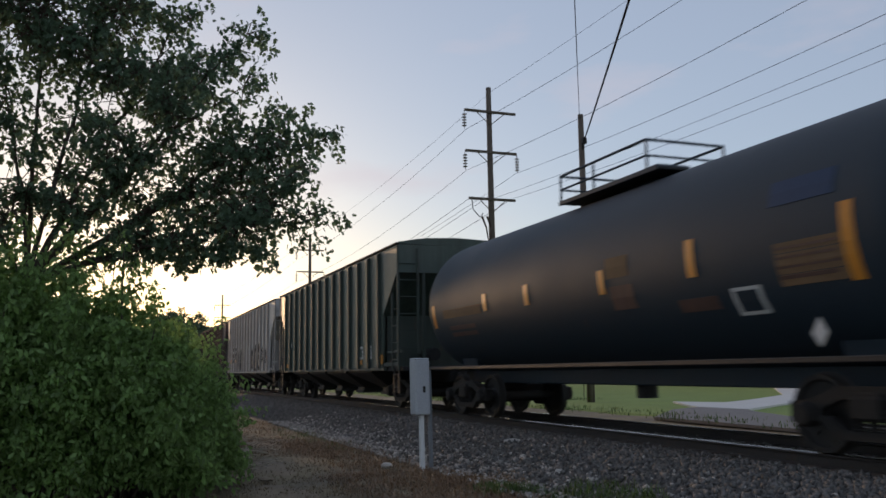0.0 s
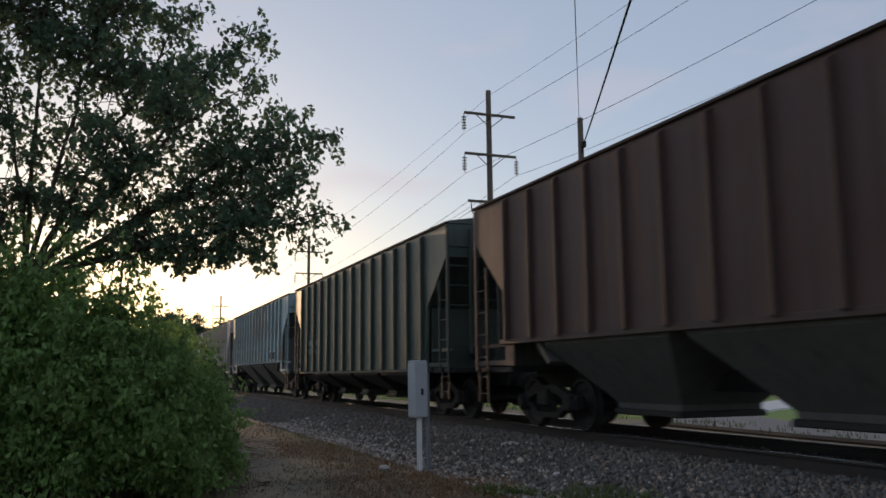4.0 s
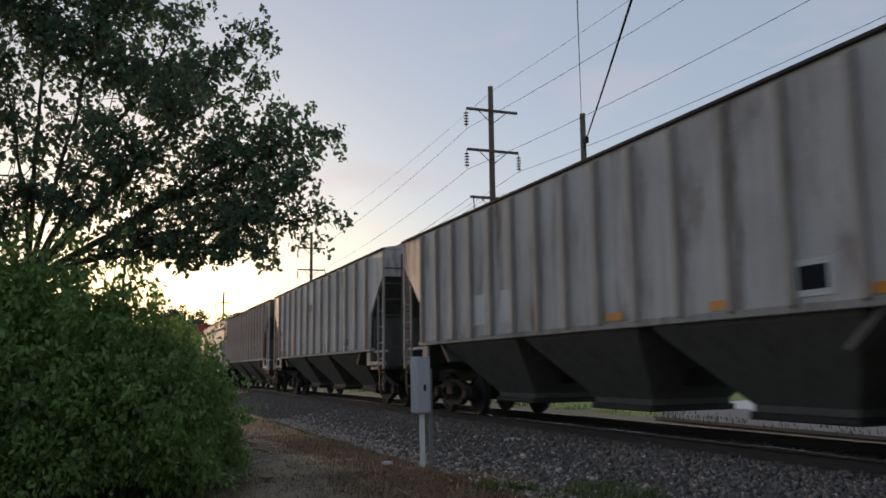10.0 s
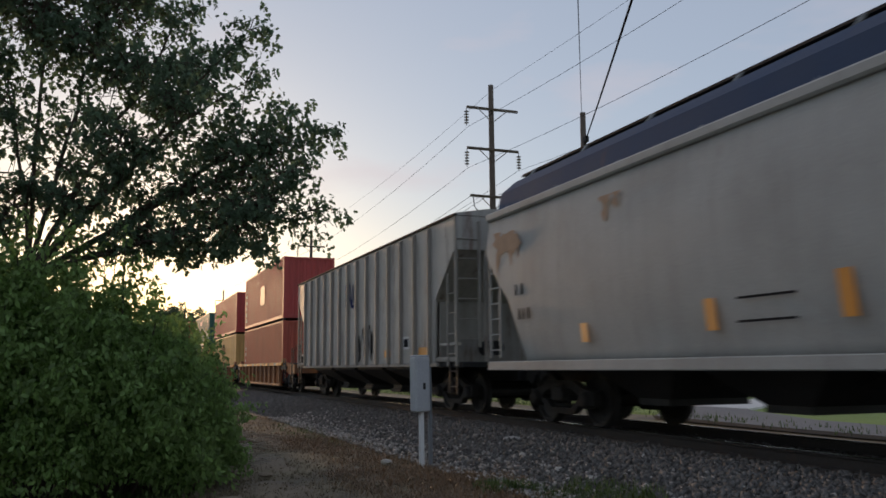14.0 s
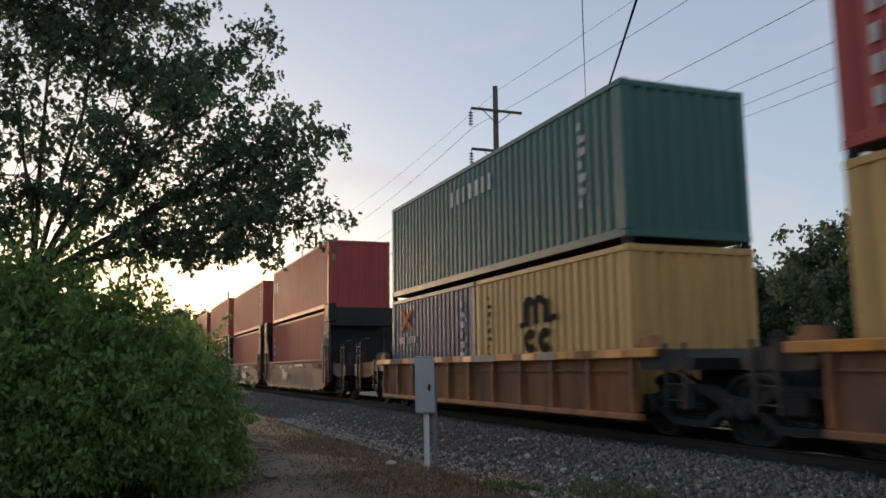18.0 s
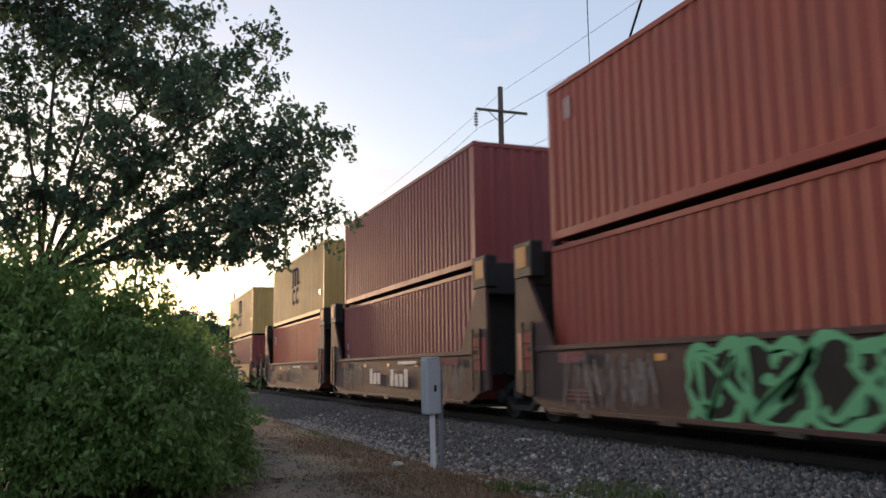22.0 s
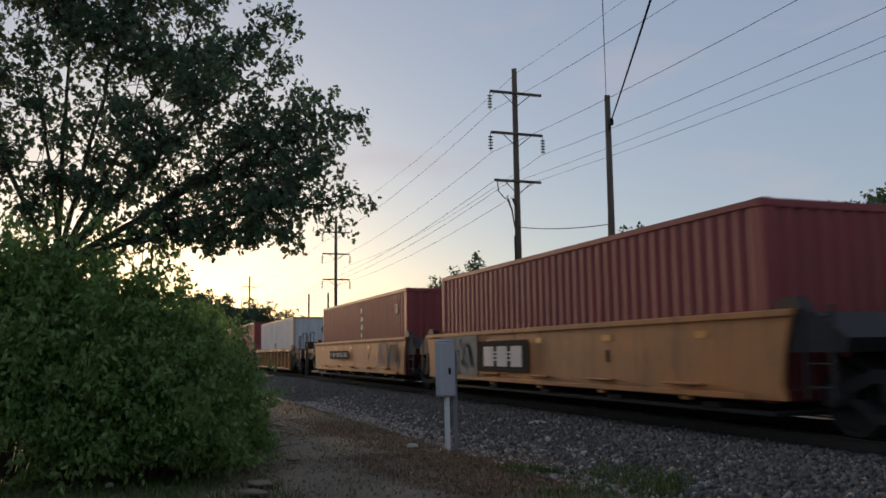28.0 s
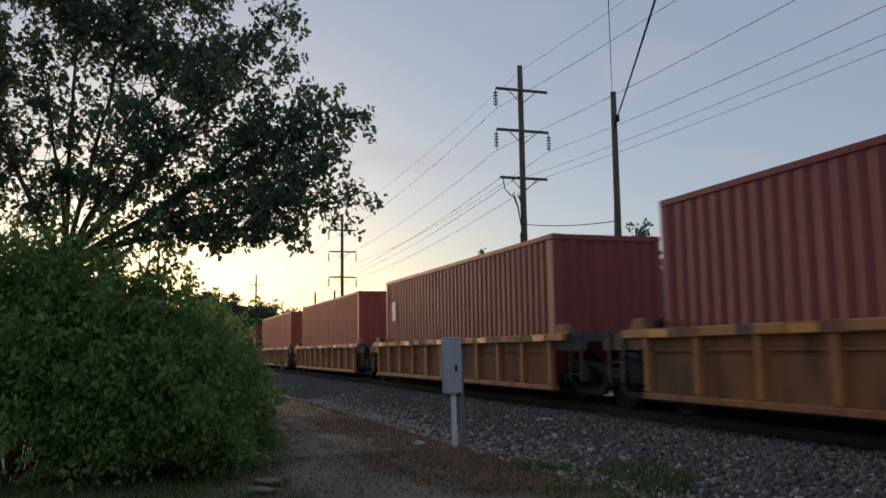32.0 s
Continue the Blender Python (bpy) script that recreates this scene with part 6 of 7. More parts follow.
# ---- well cars ----
def well_unit(u, style, label, pitch, trucks, free=()):
    """One unit of an articulated well car: side girders, floor, bulkheads and trucks."""
    car = vehicle("well_car", label, "well car", u + BACK, group="well cars of the train")
    half = pitch / 2
    wl = 6.42
    D = M["black"]
    P = M["w_maroon" if style == "tall" else "w_yellow" if u > -300 else "w_pale"]
    Q = M["w_rust"]
    top, low = {"ribbed": (1.3, 0.24), "tall": (1.4, 0.27), "flat": (1.46, 0.41)}[style]
    key = ("well", style, pitch)
    w = 1.43
    for s in (-1, 1):
        a = Matrix.Identity(4) if s < 0 else pose(0, 0, 0, 0, 0, 180)
        if style == "ribbed":
            cpart((key, "chord"), lambda: box(bmesh.new(), -wl - 0.5, wl + 0.5, -w - 0.03, -w + 0.14, top - 0.14, top, 0.015), "top_chord", P, car, at=a)
            cpart((key, "web"), lambda: box(bmesh.new(), -wl + 0.15, wl - 0.15, -w + 0.1, -w + 0.13, low + 0.05, top - 0.13), "side_web", Q, car, at=a)
            # on the later units the ribs' lit look is put into paler paint
            for k in range(11):
                cpart((key, "rib"), lambda: prism_x(bmesh.new(), [(-w + 0.1, low + 0.08), (-w - 0.01, low + 0.12), (-w - 0.01, top - 0.14), (-w + 0.1, top - 0.14)], -0.04, 0.04), "rib", Q if u > -400 else P, car, at=a @ pose((k - 5) * 1.26, 0, 0))
            cpart((key, "foot"), lambda: box(bmesh.new(), -wl, wl, -w - 0.01, -w + 0.14, low, low + 0.1, 0.015), "bottom_chord", Q, car, at=a)
            cpart((key, "flange"), lambda: box(bmesh.new(), -wl + 0.1, wl - 0.1, -w + 0.05, -w + 0.1, top - 0.34, top - 0.31), "stiffener", Q, car, at=a)
            wear = random.Random(int(u))
            for k in range(5):
                cpart((key, "reflector"), lambda: box(bmesh.new(), -0.24, 0.24, -w - 0.037, -w - 0.029, top - 0.13, top - 0.02), "reflector_strip", M["amber"], car, "amber reflector strip", at=a @ pose(-5.9 + k * 2.95, 0, 0))
            for k in range(9):
                n = wear.choice((0.16, 0.3, 0.5))
                cpart((key, "wear", n), lambda: box(bmesh.new(), -n, n, -w - 0.034, -w - 0.029, top - 0.138, top - 0.004), "worn_patch", M[wear.choice(("bay", "w_rust", "w_rust", "h_silver_rib"))], car, at=a @ pose(-5.3 + k * 1.3 + wear.uniform(-0.3, 0.3), 0, 0))
        else:
            tall = [(-wl - 0.3, low + 0.25), (-wl + 0.4, low), (wl - 0.4, low), (wl + 0.3, low + 0.25), (wl + 0.3, top), (-wl - 0.3, top)]
            if style == "flat":
                tall = [(-wl - 0.3, top), (-wl - 0.14, low + 0.55), (-wl - 0.08, low + 0.2), (-wl - 0.12, low), (wl + 0.12, low), (wl + 0.08, low + 0.2), (wl + 0.14, low + 0.55), (wl + 0.3, top)]
            cpart((key, "web"), lambda: prism(bmesh.new(), tall, -w, -w + 0.06), "side_girder", P, car, at=a)
            cpart((key, "chord"), lambda: box(bmesh.new(), -wl - 0.3, wl + 0.3, -w - 0.035, -w + 0.1, top - 0.06, top + 0.03, 0.012), "top_chord", P, car, at=a)
            cpart((key, "foot"), lambda: box(bmesh.new(), -wl + 0.5, wl - 0.5, -w - 0.06, -w + 0.1, low - 0.01, low + 0.07, 0.012), "bottom_chord", P, car, at=a)
            for k in range(5):
                cpart((key, "pad"), lambda: box(bmesh.new(), -0.22, 0.22, -w - 0.07, -w, low - 0.06, low + 0.03, 0.01) if style == "tall" else box(box(bmesh.new(), -0.45, 0.45, -w - 0.1, -w, low + 0.14, low + 0.17, 0.008), -0.1, 0.1, -w - 0.03, -w + 0.06, low - 0.07, low, 0.01), "jacking_pad", D if style == "tall" else P, car, at=a @ pose(-4.6 + k * 2.3, 0, 0))
            for k in range(5):
                cpart((key, "strip"), lambda: box(bmesh.new(), -0.13, 0.13, -w - 0.007, -w, top - 0.28, top - 0.18), "reflector_strip", M["amber"], car, "amber reflector strip", at=a @ pose(-5 + k * 2.5, 0, 0))
    cpart((key, "pan"), lambda: box(bmesh.new(), -wl + 0.2, wl - 0.2, -w + 0.12, w - 0.12, 0.2, 0.262, 0.01), "floor_pan", D, car)
    for k in range(5):
        cpart((key, "cross"), lambda: box(bmesh.new(), -0.2, 0.2, -w + 0.1, w - 0.1, 0.255, 0.332, 0.01), "cross_member", D, car, at=(-5 + k * 2.5, 0, 0))
    for e in (-1, 1):
        a = Matrix.Identity(4) if e > 0 else pose(0, 0, 0, 0, 0, 180)
        if style == "tall":
            out = [(wl - 0.75, top), (wl - 0.05, 2.55), (wl + 0.05, 3.45), (wl + 0.75, 3.45), (wl + 0.8, 2.9), (wl + 0.85, 0.6), (wl + 0.2, 0.5), (wl, top - 0.1)]
            out2 = [(wl - 0.75, top), (wl + 0.25, 2.75), (wl + 0.75, 2.75), (wl + 0.85, 0.6), (wl + 0.2, 0.5), (wl, top - 0.1)]
            for s in (-1, 1):
                cpart((key, "bulk"), lambda: prism(bmesh.new(), out2, -w - 0.02, -w + 0.06), "bulkhead_side", P, car, at=a @ pose(0, 0, 0, 0, 0, 0) if s < 0 else a @ Matrix.Translation((0, 2 * w - 0.04, 0)))
                cpart((key, "boxtop"), lambda: box(bmesh.new(), wl + 0.05, wl + 0.8, -w - 0.03, -w + 0.25, 2.75, 3.45, 0.03), "bulkhead_head", D, car, at=a if s < 0 else a @ Matrix.Translation((0, 2 * w - 0.22, 0)))
                cpart((key, "tag"), lambda: box(bmesh.new(), wl + 0.25, wl + 0.7, -w - 0.038, -w - 0.03, 2.95, 3.35), "warning_plate", M["w_yellow"], car, at=a if s < 0 else a @ Matrix.Translation((0, 2 * w + 0.068, 0)))
                cpart((key, "red"), lambda: box(bmesh.new(), wl + 0.05, wl + 0.7, -w - 0.026, -w - 0.02, 1.0, 1.7), "sign_plate", M["c_red"], car, at=a if s < 0 else a @ Matrix.Translation((0, 2 * w + 0.046, 0)))
                cpart((key, "ladder"), lambda: bm_ladder(0.55, 1.9, 0.4, 5), "ladder", D, car, at=a @ pose(wl + 0.05, s * (w + 0.05), 0))
            cpart((key, "crossbeam"), lambda: box(bmesh.new(), wl + 0.3, wl + 0.75, -w, w, 2.6, 3.3, 0.03), "bulkhead_beam", D, car, at=a)
            cpart((key, "wall"), lambda: box(bmesh.new(), wl + 0.3, wl + 0.4, -w + 0.1, w - 0.1, 0.9, 2.6), "bulkhead_wall", M["truck"], car, at=a)
        else:
            cpart((key, "plat"), lambda: prism(bmesh.new(), [(wl - 0.05, top - 0.02), (wl + 0.1, 0.98), (half - 0.35, 0.98), (half - 0.3, 1.14), (wl + 0.6, top - 0.02)], -w + 0.05, w - 0.05), "end_platform", D, car, at=a)
            for s in (-1, 1):
                cpart((key, "guide"), lambda: prism(bmesh.new(), [(wl - 0.05, top), (wl + 0.02, top + 0.16), (wl + 0.3, top + 0.18), (wl + 0.45, top)], -0.08, 0.08), "container_guide", Q if style == "ribbed" else D, car, at=a @ pose(0, s * 1.28, 0))
                cpart((key, "ladder"), lambda: bm_ladder(0.45, top + 0.05, 0.42, 4), "ladder", D, car, at=a @ pose(half - 0.95, s * (w - 0.06), 0))
            cpart((key, "brake"), lambda: lathe_y(bmesh.new(), [(0, 0.05), (0.0, 0.18), (0.03, 0.19), (0.05, 0.05)], 14), "brake_wheel", D, car, at=a @ pose(half - 0.55, 0.3, 1.35, 0, 0, 90))
        cpart((key, "draft"), lambda: box(bmesh.new(), wl, half + 0.05, -0.3, 0.3, 0.62, 0.98, 0.03), "draft_sill", D, car, at=a)
        cpart((key, "hose"), lambda: tube(bmesh.new(), [(wl + 0.3, -0.9, 1.0), (half - 0.4, -0.8, 0.55), (half, -0.7, 0.9)], 0.03, 5), "air_hose", M["wire"], car, at=a)
    # a free end runs on past its truck: end sill, deck, steps, brake stand and coupler
    for e in free:
        a = Matrix.Identity(4) if e > 0 else pose(0, 0, 0, 0, 0, 180)
        tip = half + 1.55
        E = Q if style == "ribbed" else P if style == "flat" else D
        cpart((key, "xsill"), lambda: box(bmesh.new(), wl + 0.5, tip, -0.42, 0.42, 0.6, 1.05, 0.02), "end_sill", D, car, at=a)
        cpart((key, "xdeck"), lambda: box(bmesh.new(), half - 0.5, tip, -1.3, 1.3, 1.06, 1.14, 0.015), "end_deck", E, car, at=a)
        cpart((key, "xbeam"), lambda: box(bmesh.new(), tip - 0.22, tip, -1.4, 1.4, 0.82, 1.2, 0.02), "end_beam", E if u > -300 else D, car, at=a)
        for s in (-1, 1):
            cpart((key, "xside"), lambda: prism(bmesh.new(), [(half - 0.5, 0.9), (half + 0.2, 0.78), (tip - 0.25, 0.78), (tip - 0.25, 1.06), (half - 0.5, 1.3)], -0.04, 0.04), "side_plate", E if u > -300 else D, car, at=a @ pose(0, s * 1.3, 0))
            cpart((key, "xstrake"), lambda: box(bmesh.new(), half - 0.45, tip - 0.5, -0.03, 0.03, 1.07, 1.24, 0.012), "end_strake", E, car, at=a @ pose(0, s * 1.32, 0))
            cpart((key, "xstep"), lambda: bm_ladder(0.4, 1.9, 0.4, 5), "end_ladder", D, car, at=a @ pose(tip - 0.62, s * 1.38, 0))
            cpart((key, "xgrab"), lambda: tube(bmesh.new(), [(tip - 0.06, 0, 1.15), (tip - 0.06, 0, 2.0), (tip - 0.9, 0, 2.0), (tip - 0.9, 0, 1.1)], 0.024, 6), "grab_rail", D, car, at=a @ pose(0, s * 1.15, 0))
        cpart((key, "xstand"), lambda: box(bmesh.new(), tip - 0.3, tip - 0.15, 0.3, 0.5, 1.1, 2.3, 0.015), "brake_stand", D, car, at=a)
        cpart((key, "xwheel"), lambda: lathe_y(bmesh.new(), [(0, 0.05), (0.0, 0.25), (0.03, 0.26), (0.05, 0.05)], 14), "brake_wheel", D, car, at=a @ pose(tip - 0.12, 0.4, 2.15, 0, 0, 90))
        cpart((key, "xbox"), lambda: box(bmesh.new(), half - 0.3, half + 0.5, -0.9, -0.35, 1.14, 1.62, 0.03), "valve_box", D, car, at=a)
        cpart((key, "xtank"), lambda: tube(bmesh.new(), [(half - 0.2, 0.75, 1.36), (half + 0.75, 0.75, 1.36)], 0.2, 10), "air_reservoir", D, car, at=a)
        cpart("coupler", bm_coupler, "coupler", M["truck"], car, at=a @ pose(tip + 0.12, 0, 0))
        cpart("xhose", lambda: tube(bmesh.new(), [(0, 0.35, 0.85), (0.15, 0.35, 0.6), (0.3, 0.3, 0.42), (0.42, 0.2, 0.4)], 0.025, 5), "air_hose", M["wire"], car, at=a @ pose(tip, 0, 0))
    # black trucks: the shade at the joints is put into their colour
    for x in trucks:
        add_truck(car, x, "black")
    return car


# ---- the train, car by car ----
tank_car(-12.45)
h = ribbed_hopper(-29.2, "h_green", "dark green ribbed hopper car with white number panels", sill=1.08, ribs=14, bays=4, covered=False, half=8.27)
for x in (-5.95, -5.05):
    bars(h, x, x + 0.5, 2.02, 2.25, -1.69, "white", 2, 3)
    bars(h, x, x + 0.56, 1.74, 1.97, -1.69, "white", 3, 4)
for x, wd in ((6.45, 0.5), (4.55, 0.35), (2.25, 0.25), (-6.65, 0.4)):
    plate(h, x, x + wd, 1.22, 1.36 if x < 5 else 1.47, -1.692, "amber", "reflector_strip")
for x in (4.45, 5.35):
    plate(h, x, x + 0.52, 1.38, 1.75, -1.688, "white")
    plate(h, x + 0.06, x + 0.46, 1.44, 1.69, -1.693, "h_green")
h = ribbed_hopper(-47.1, "h_beige", "beige ribbed hopper car sprayed with black and white lettering", sill=1.08, ribs=14, bays=4, covered=False, half=8.27)
bubble(h, 1, 4.4, 1.15, 2.4, -1.692, "spray_pale", "decal_black", 221, 4, 0.2)
scrawl(h, 4.4, 6.1, 1.5, 2.25, -1.70, "decal_black", 23, 4, 0.07)
bubble(h, -4.1, -1.5, 1.15, 2.45, -1.692, "decal_black", "chalk", 224, 4, 0.07)
for x in (-5.87, -4.98):
    plate(h, x, x + 0.74, 1.65, 2.5, -1.691, "decal_black")
    bars(h, x + 0.12, x + 0.6, 2.15, 2.4, -1.698, "white", 2, 8)
    bars(h, x + 0.1, x + 0.65, 1.75, 2.0, -1.698, "white", 3, 9)
for x in (6.1, -6.8, -4.8):
    plate(h, x, x + 0.45, 1.65, 1.85, -1.692, "amber", "reflector_strip")
ribbed_hopper(-65.2, "h_brown", "oxide brown covered hopper car streaked with rust", half=8.42)
h = ribbed_hopper(-83.4, "h_green", "dark green ribbed hopper car with white number panels", sill=1.08, ribs=14, bays=4, covered=False, half=8.27)
for x in (-5.7, -4.8):
    bars(h, x, x + 0.5, 2.02, 2.27, -1.69, "white", 2, 3)
    bars(h, x, x + 0.56, 1.72, 1.97, -1.69, "white", 3, 4)
plate(h, -6.2, -5.7, 1.3, 1.6, -1.691, "amber", "reflector_strip")
h = ribbed_hopper(-101.58, "h_blue", "pale blue-grey covered hopper car with rust streaks", ribs=16, half=8.42)
for x in (4.18, 5.02):
    plate(h, x, x + 0.55, 1.62, 2.1, -1.688, "white")
    plate(h, x + 0.07, x + 0.48, 1.69, 2.03, -1.693, "decal_black")
for x in (6.98, 1.46, -0.52, -3.9, -6.98):
    plate(h, x, x + 0.14, 1.62, 2.4 if abs(x) > 6 else 2.12, -1.692, "amber", "reflector_strip")
for x, z1, z0, wd in ((-1.6, 4.3, 3.0, 0.12), (-0.3, 4.1, 2.1, 0.15), (0.22, 4.3, 3.5, 0.2), (0.66, 4.25, 2.35, 0.24), (1.58, 4.25, 2.1, 0.26), (2.5, 4.3, 2.9, 0.18), (3.6, 4.3, 3.1, 0.14), (-3.2, 4.3, 3.4, 0.1)):
    rust_run(h, x, z1, z0, wd)
for x, z, n in ((-6.1, 2.75, 2), (-5.3, 2.75, 2), (-6.1, 2.4, 2), (-5.3, 2.4, 2), (-4.4, 2.4, 2), (-6.1, 2.05, 3)):
    bars(h, x, x + 0.5, z, z + 0.22, -1.691, "bay", n, int(z * 50 - x * 10))
for x, z1, z0, wd in ((1.72, 4.2, 2.5, 0.14), (0.36, 4.15, 3.3, 0.12)):
    rust_run(h, x, z1, z0, wd, "w_rust", -1.689)
for x, z, seed in ((0.1, 2.05, 31), (-2.4, 2.0, 32), (-5.6, 2.1, 33)):
    scrawl(h, x - 0.25, x + 0.25, z - 0.15, z + 0.15, -1.692, "bay", seed, 2, 0.07)
h = ribbed_hopper(-119.92, "h_grey", "light grey covered hopper car with rust along the top", ribs=15, sill=1.66, half=8.42)
for x in (3.72, 4.82):
    plate(h, x, x + 0.45, 1.75, 2.15, -1.693, "truck")
plate(h, -4.68, -4.48, 1.74, 2.3, -1.692, "amber", "reflector_strip")
bars(h, -6.7, -5.6, 2.3, 2.58, -1.691, "bay", 4, 141)
bars(h, -6.55, -5.5, 1.8, 2.08, -1.691, "bay", 4, 142)
for x, z1, z0, wd in ((-7.9, 4.3, 3.75, 0.3), (-7.3, 4.3, 3.2, 0.28), (-6.6, 4.3, 3.3, 0.2), (-5.9, 4.3, 2.9, 0.16), (-4.6, 4.3, 3.6, 0.14), (6.2, 4.3, 3.5, 0.16)):
    rust_run(h, x, z1, z0, wd)
h = ribbed_hopper(-138.48, "h_white", "off-white covered hopper car with a blue and white emblem", ribs=13, half=8.45)
plate(h, -0.29, 0.43, 3.42, 3.95, -1.688, "white")
part("logo", prism(bmesh.new(), [(-0.12, 3.68), (0.07, 3.9), (0.26, 3.68), (0.07, 3.46)], -1.699, -1.693), M["decal_black"], h)
plate(h, -0.29, 0.43, 3.14, 3.4, -1.688, "decal_blue")
plate(h, -0.29, 0.43, 2.92, 3.09, -1.688, "decal_blue")
bars(h, -6.8, -4.95, 2.05, 2.35, -1.691, "h_brown", 5, 14)
bars(h, -6.8, -4.9, 1.65, 1.95, -1.691, "h_brown", 6, 15)
for x in (-4.5, -3.62):
    stain(h, x + 0.27, 2.17, 0.27, 0.1, -1.691, "bay", int(-x * 10))
bubble(h, -1.02, 1.38, 1.64, 2.3, -1.692, "white", "h_white_rib", 226, 4, 0.05)
scrawl(h, -0.82, 1.18, 2.0, 2.35, -1.701, "decal_black", 227, 3, 0.04)
scrawl(h, -1.22, 1.38, 1.7, 2.3, -1.702, "faded_tan", 228, 4, 0.05)
h = ribbed_hopper(-157, "h_grey", "plain light grey covered hopper car", ribs=15, sill=1.62, half=8.45, eave=4.27)
plate(h, 4.92, 5.47, 1.75, 2.15, -1.688, "white")
plate(h, 4.99, 5.4, 1.82, 2.08, -1.693, "decal_black")
for x in (5.8, 3.5, 1.1):
    plate(h, x, x + 0.45, 1.7, 1.82, -1.694, "amber", "reflector_strip")
for x in (-3.9, -2.6):
    plate(h, x, x + 0.6, 1.9, 2.5, -1.688, "white")
h = ribbed_hopper(-175.65, "h_beige", "pale grey covered hopper car with a small emblem", ribs=13, half=8.45)
plate(h, -1, -0.32, 3.55, 4.0, -1.688, "white")
plate(h, -1, -0.32, 3.2, 3.45, -1.688, "h_beige_rib")
plate(h, 4.15, 4.8, 1.72, 2.06, -1.688, "white")
plate(h, 4.21, 4.45, 1.77, 2.01, -1.693, "decal_black")
plate(h, 4.49, 4.74, 1.77, 2.01, -1.693, "decal_black")
plate(h, 6.81, 6.95, 1.66, 2.6, -1.692, "amber", "reflector_strip")
for x in (-6.98, -4.1):
    plate(h, x, x + 0.14, 1.66, 2.5, -1.694, "amber", "reflector_strip")
for x in (-6.8, -5.95, -5.1):
    for z in (2.5, 2.02, 1.62):
        bars(h, x, x + 0.55, z, z + 0.26, -1.691, "faded_tan", 2, int(z * 100 - x * 10))
h = ribbed_hopper(-194, "h_rusty", "grey covered hopper car heavily stained with rust", ribs=15, posts="h_grey", half=8.42)
plate(h, 4.35, 5.1, 1.72, 2.1, -1.688, "white")
for x in (4.42, 4.76):
    plate(h, x, x + 0.26, 1.78, 2.04, -1.693, "decal_black")
for x in (6.84, -6.98):
    plate(h, x, x + 0.14, 1.66, 2.6, -1.694, "amber", "reflector_strip")
for x in (1.0, -2.6):
    plate(h, x, x + 0.5, 1.66, 1.8, -1.694, "amber", "reflector_strip")
curved_hopper(-211.45)
h = ribbed_hopper(-229.8, "h_silver", "warm grey ribbed hopper car with spray paint", sill=1.08, ribs=14, bays=4, covered=False)
scrawl(h, 0.6, 2.4, 1.2, 2.3, -1.692, "decal_black", 27, 4, 0.06)
scrawl(h, -0.95, -0.1, 2.85, 3.7, -1.692, "decal_blue", 28, 2, 0.07)
plate(h, 4.8, 5.27, 1.48, 1.8, -1.688, "white")
plate(h, 4.87, 5.2, 1.54, 1.74, -1.693, "decal_black")
for x in (6.0, 3.2):
    plate(h, x, x + 0.55, 1.3, 1.5, -1.694, "amber", "reflector_strip")

LOW, STD, HC = 0.355, 2.591, 2.896
GAP = 0.11
BACK = -0.35         # where the well cars couple on behind the last hopper


def stack(u, *boxes):
    """Containers set one on the other in a well; each: paint, height, label, marks."""
    z = LOW
    for paint, height, label, marks in boxes:
        container(u, z, paint, label, 12.192, height, marks)
        z += height + GAP


# three ribbed yellow units
YL = "yellow ribbed well car unit carrying containers"
well_unit(-249.5, "ribbed", YL, 16.1, (-7.15, 7.15), (1,))
well_unit(-265.72, "ribbed", YL, 16.1, (-7.15, 7.15))
well_unit(-282.1, "ribbed", YL, 16.1, (-7.15, 7.15), (-1,))
col = (("column", -5.6, -5.3, 0.5, 2.3, "white"),)
stack(-249.65, ("c_brick", HC, "brick red corrugated shipping container in a well car", col),
      ("c_red", HC, "red corrugated shipping container stacked on another", col + (("plate", -0.5, 0.9, 1.0, 2.0, "c_maroon"),)))
stack(-265.72, ("c_yellow", HC, "yellow shipping container with a dark emblem in a well car", (("waves", -0.8, 0.75, 0.95, 2.35, "decal_black"),)),
      ("c_red", STD, "red shipping container stacked on a yellow one", col))
container(-285.22, LOW, "c_blue", "navy blue short shipping container with an orange cross emblem", 6.058, STD,
          (("cross", -2.3, -1.2, 1.72, 2.25, "decal_orange"), ("bars", -2.38, -0.95, 1.33, 1.56, "white"), ("column", 2.2, 2.4, 0.5, 2.2, "white")))
container(-279.08, LOW, "c_yellow", "yellow short shipping container with a dark emblem", 6.058, STD,
          (("waves", -0.7, 0.45, 0.96, 2.0, "decal_black"), ("column", -2.4, -2.25, 0.5, 2.2, "decal_black")))
container(-282.18, LOW + STD + GAP, "c_green", "dark green shipping container stacked over two short ones", 12.192, STD, (("bars", -1.4, 1.15, 1.75, 2.2, "white"), ("column", 4.7, 4.9, 0.6, 2.2, "white")))

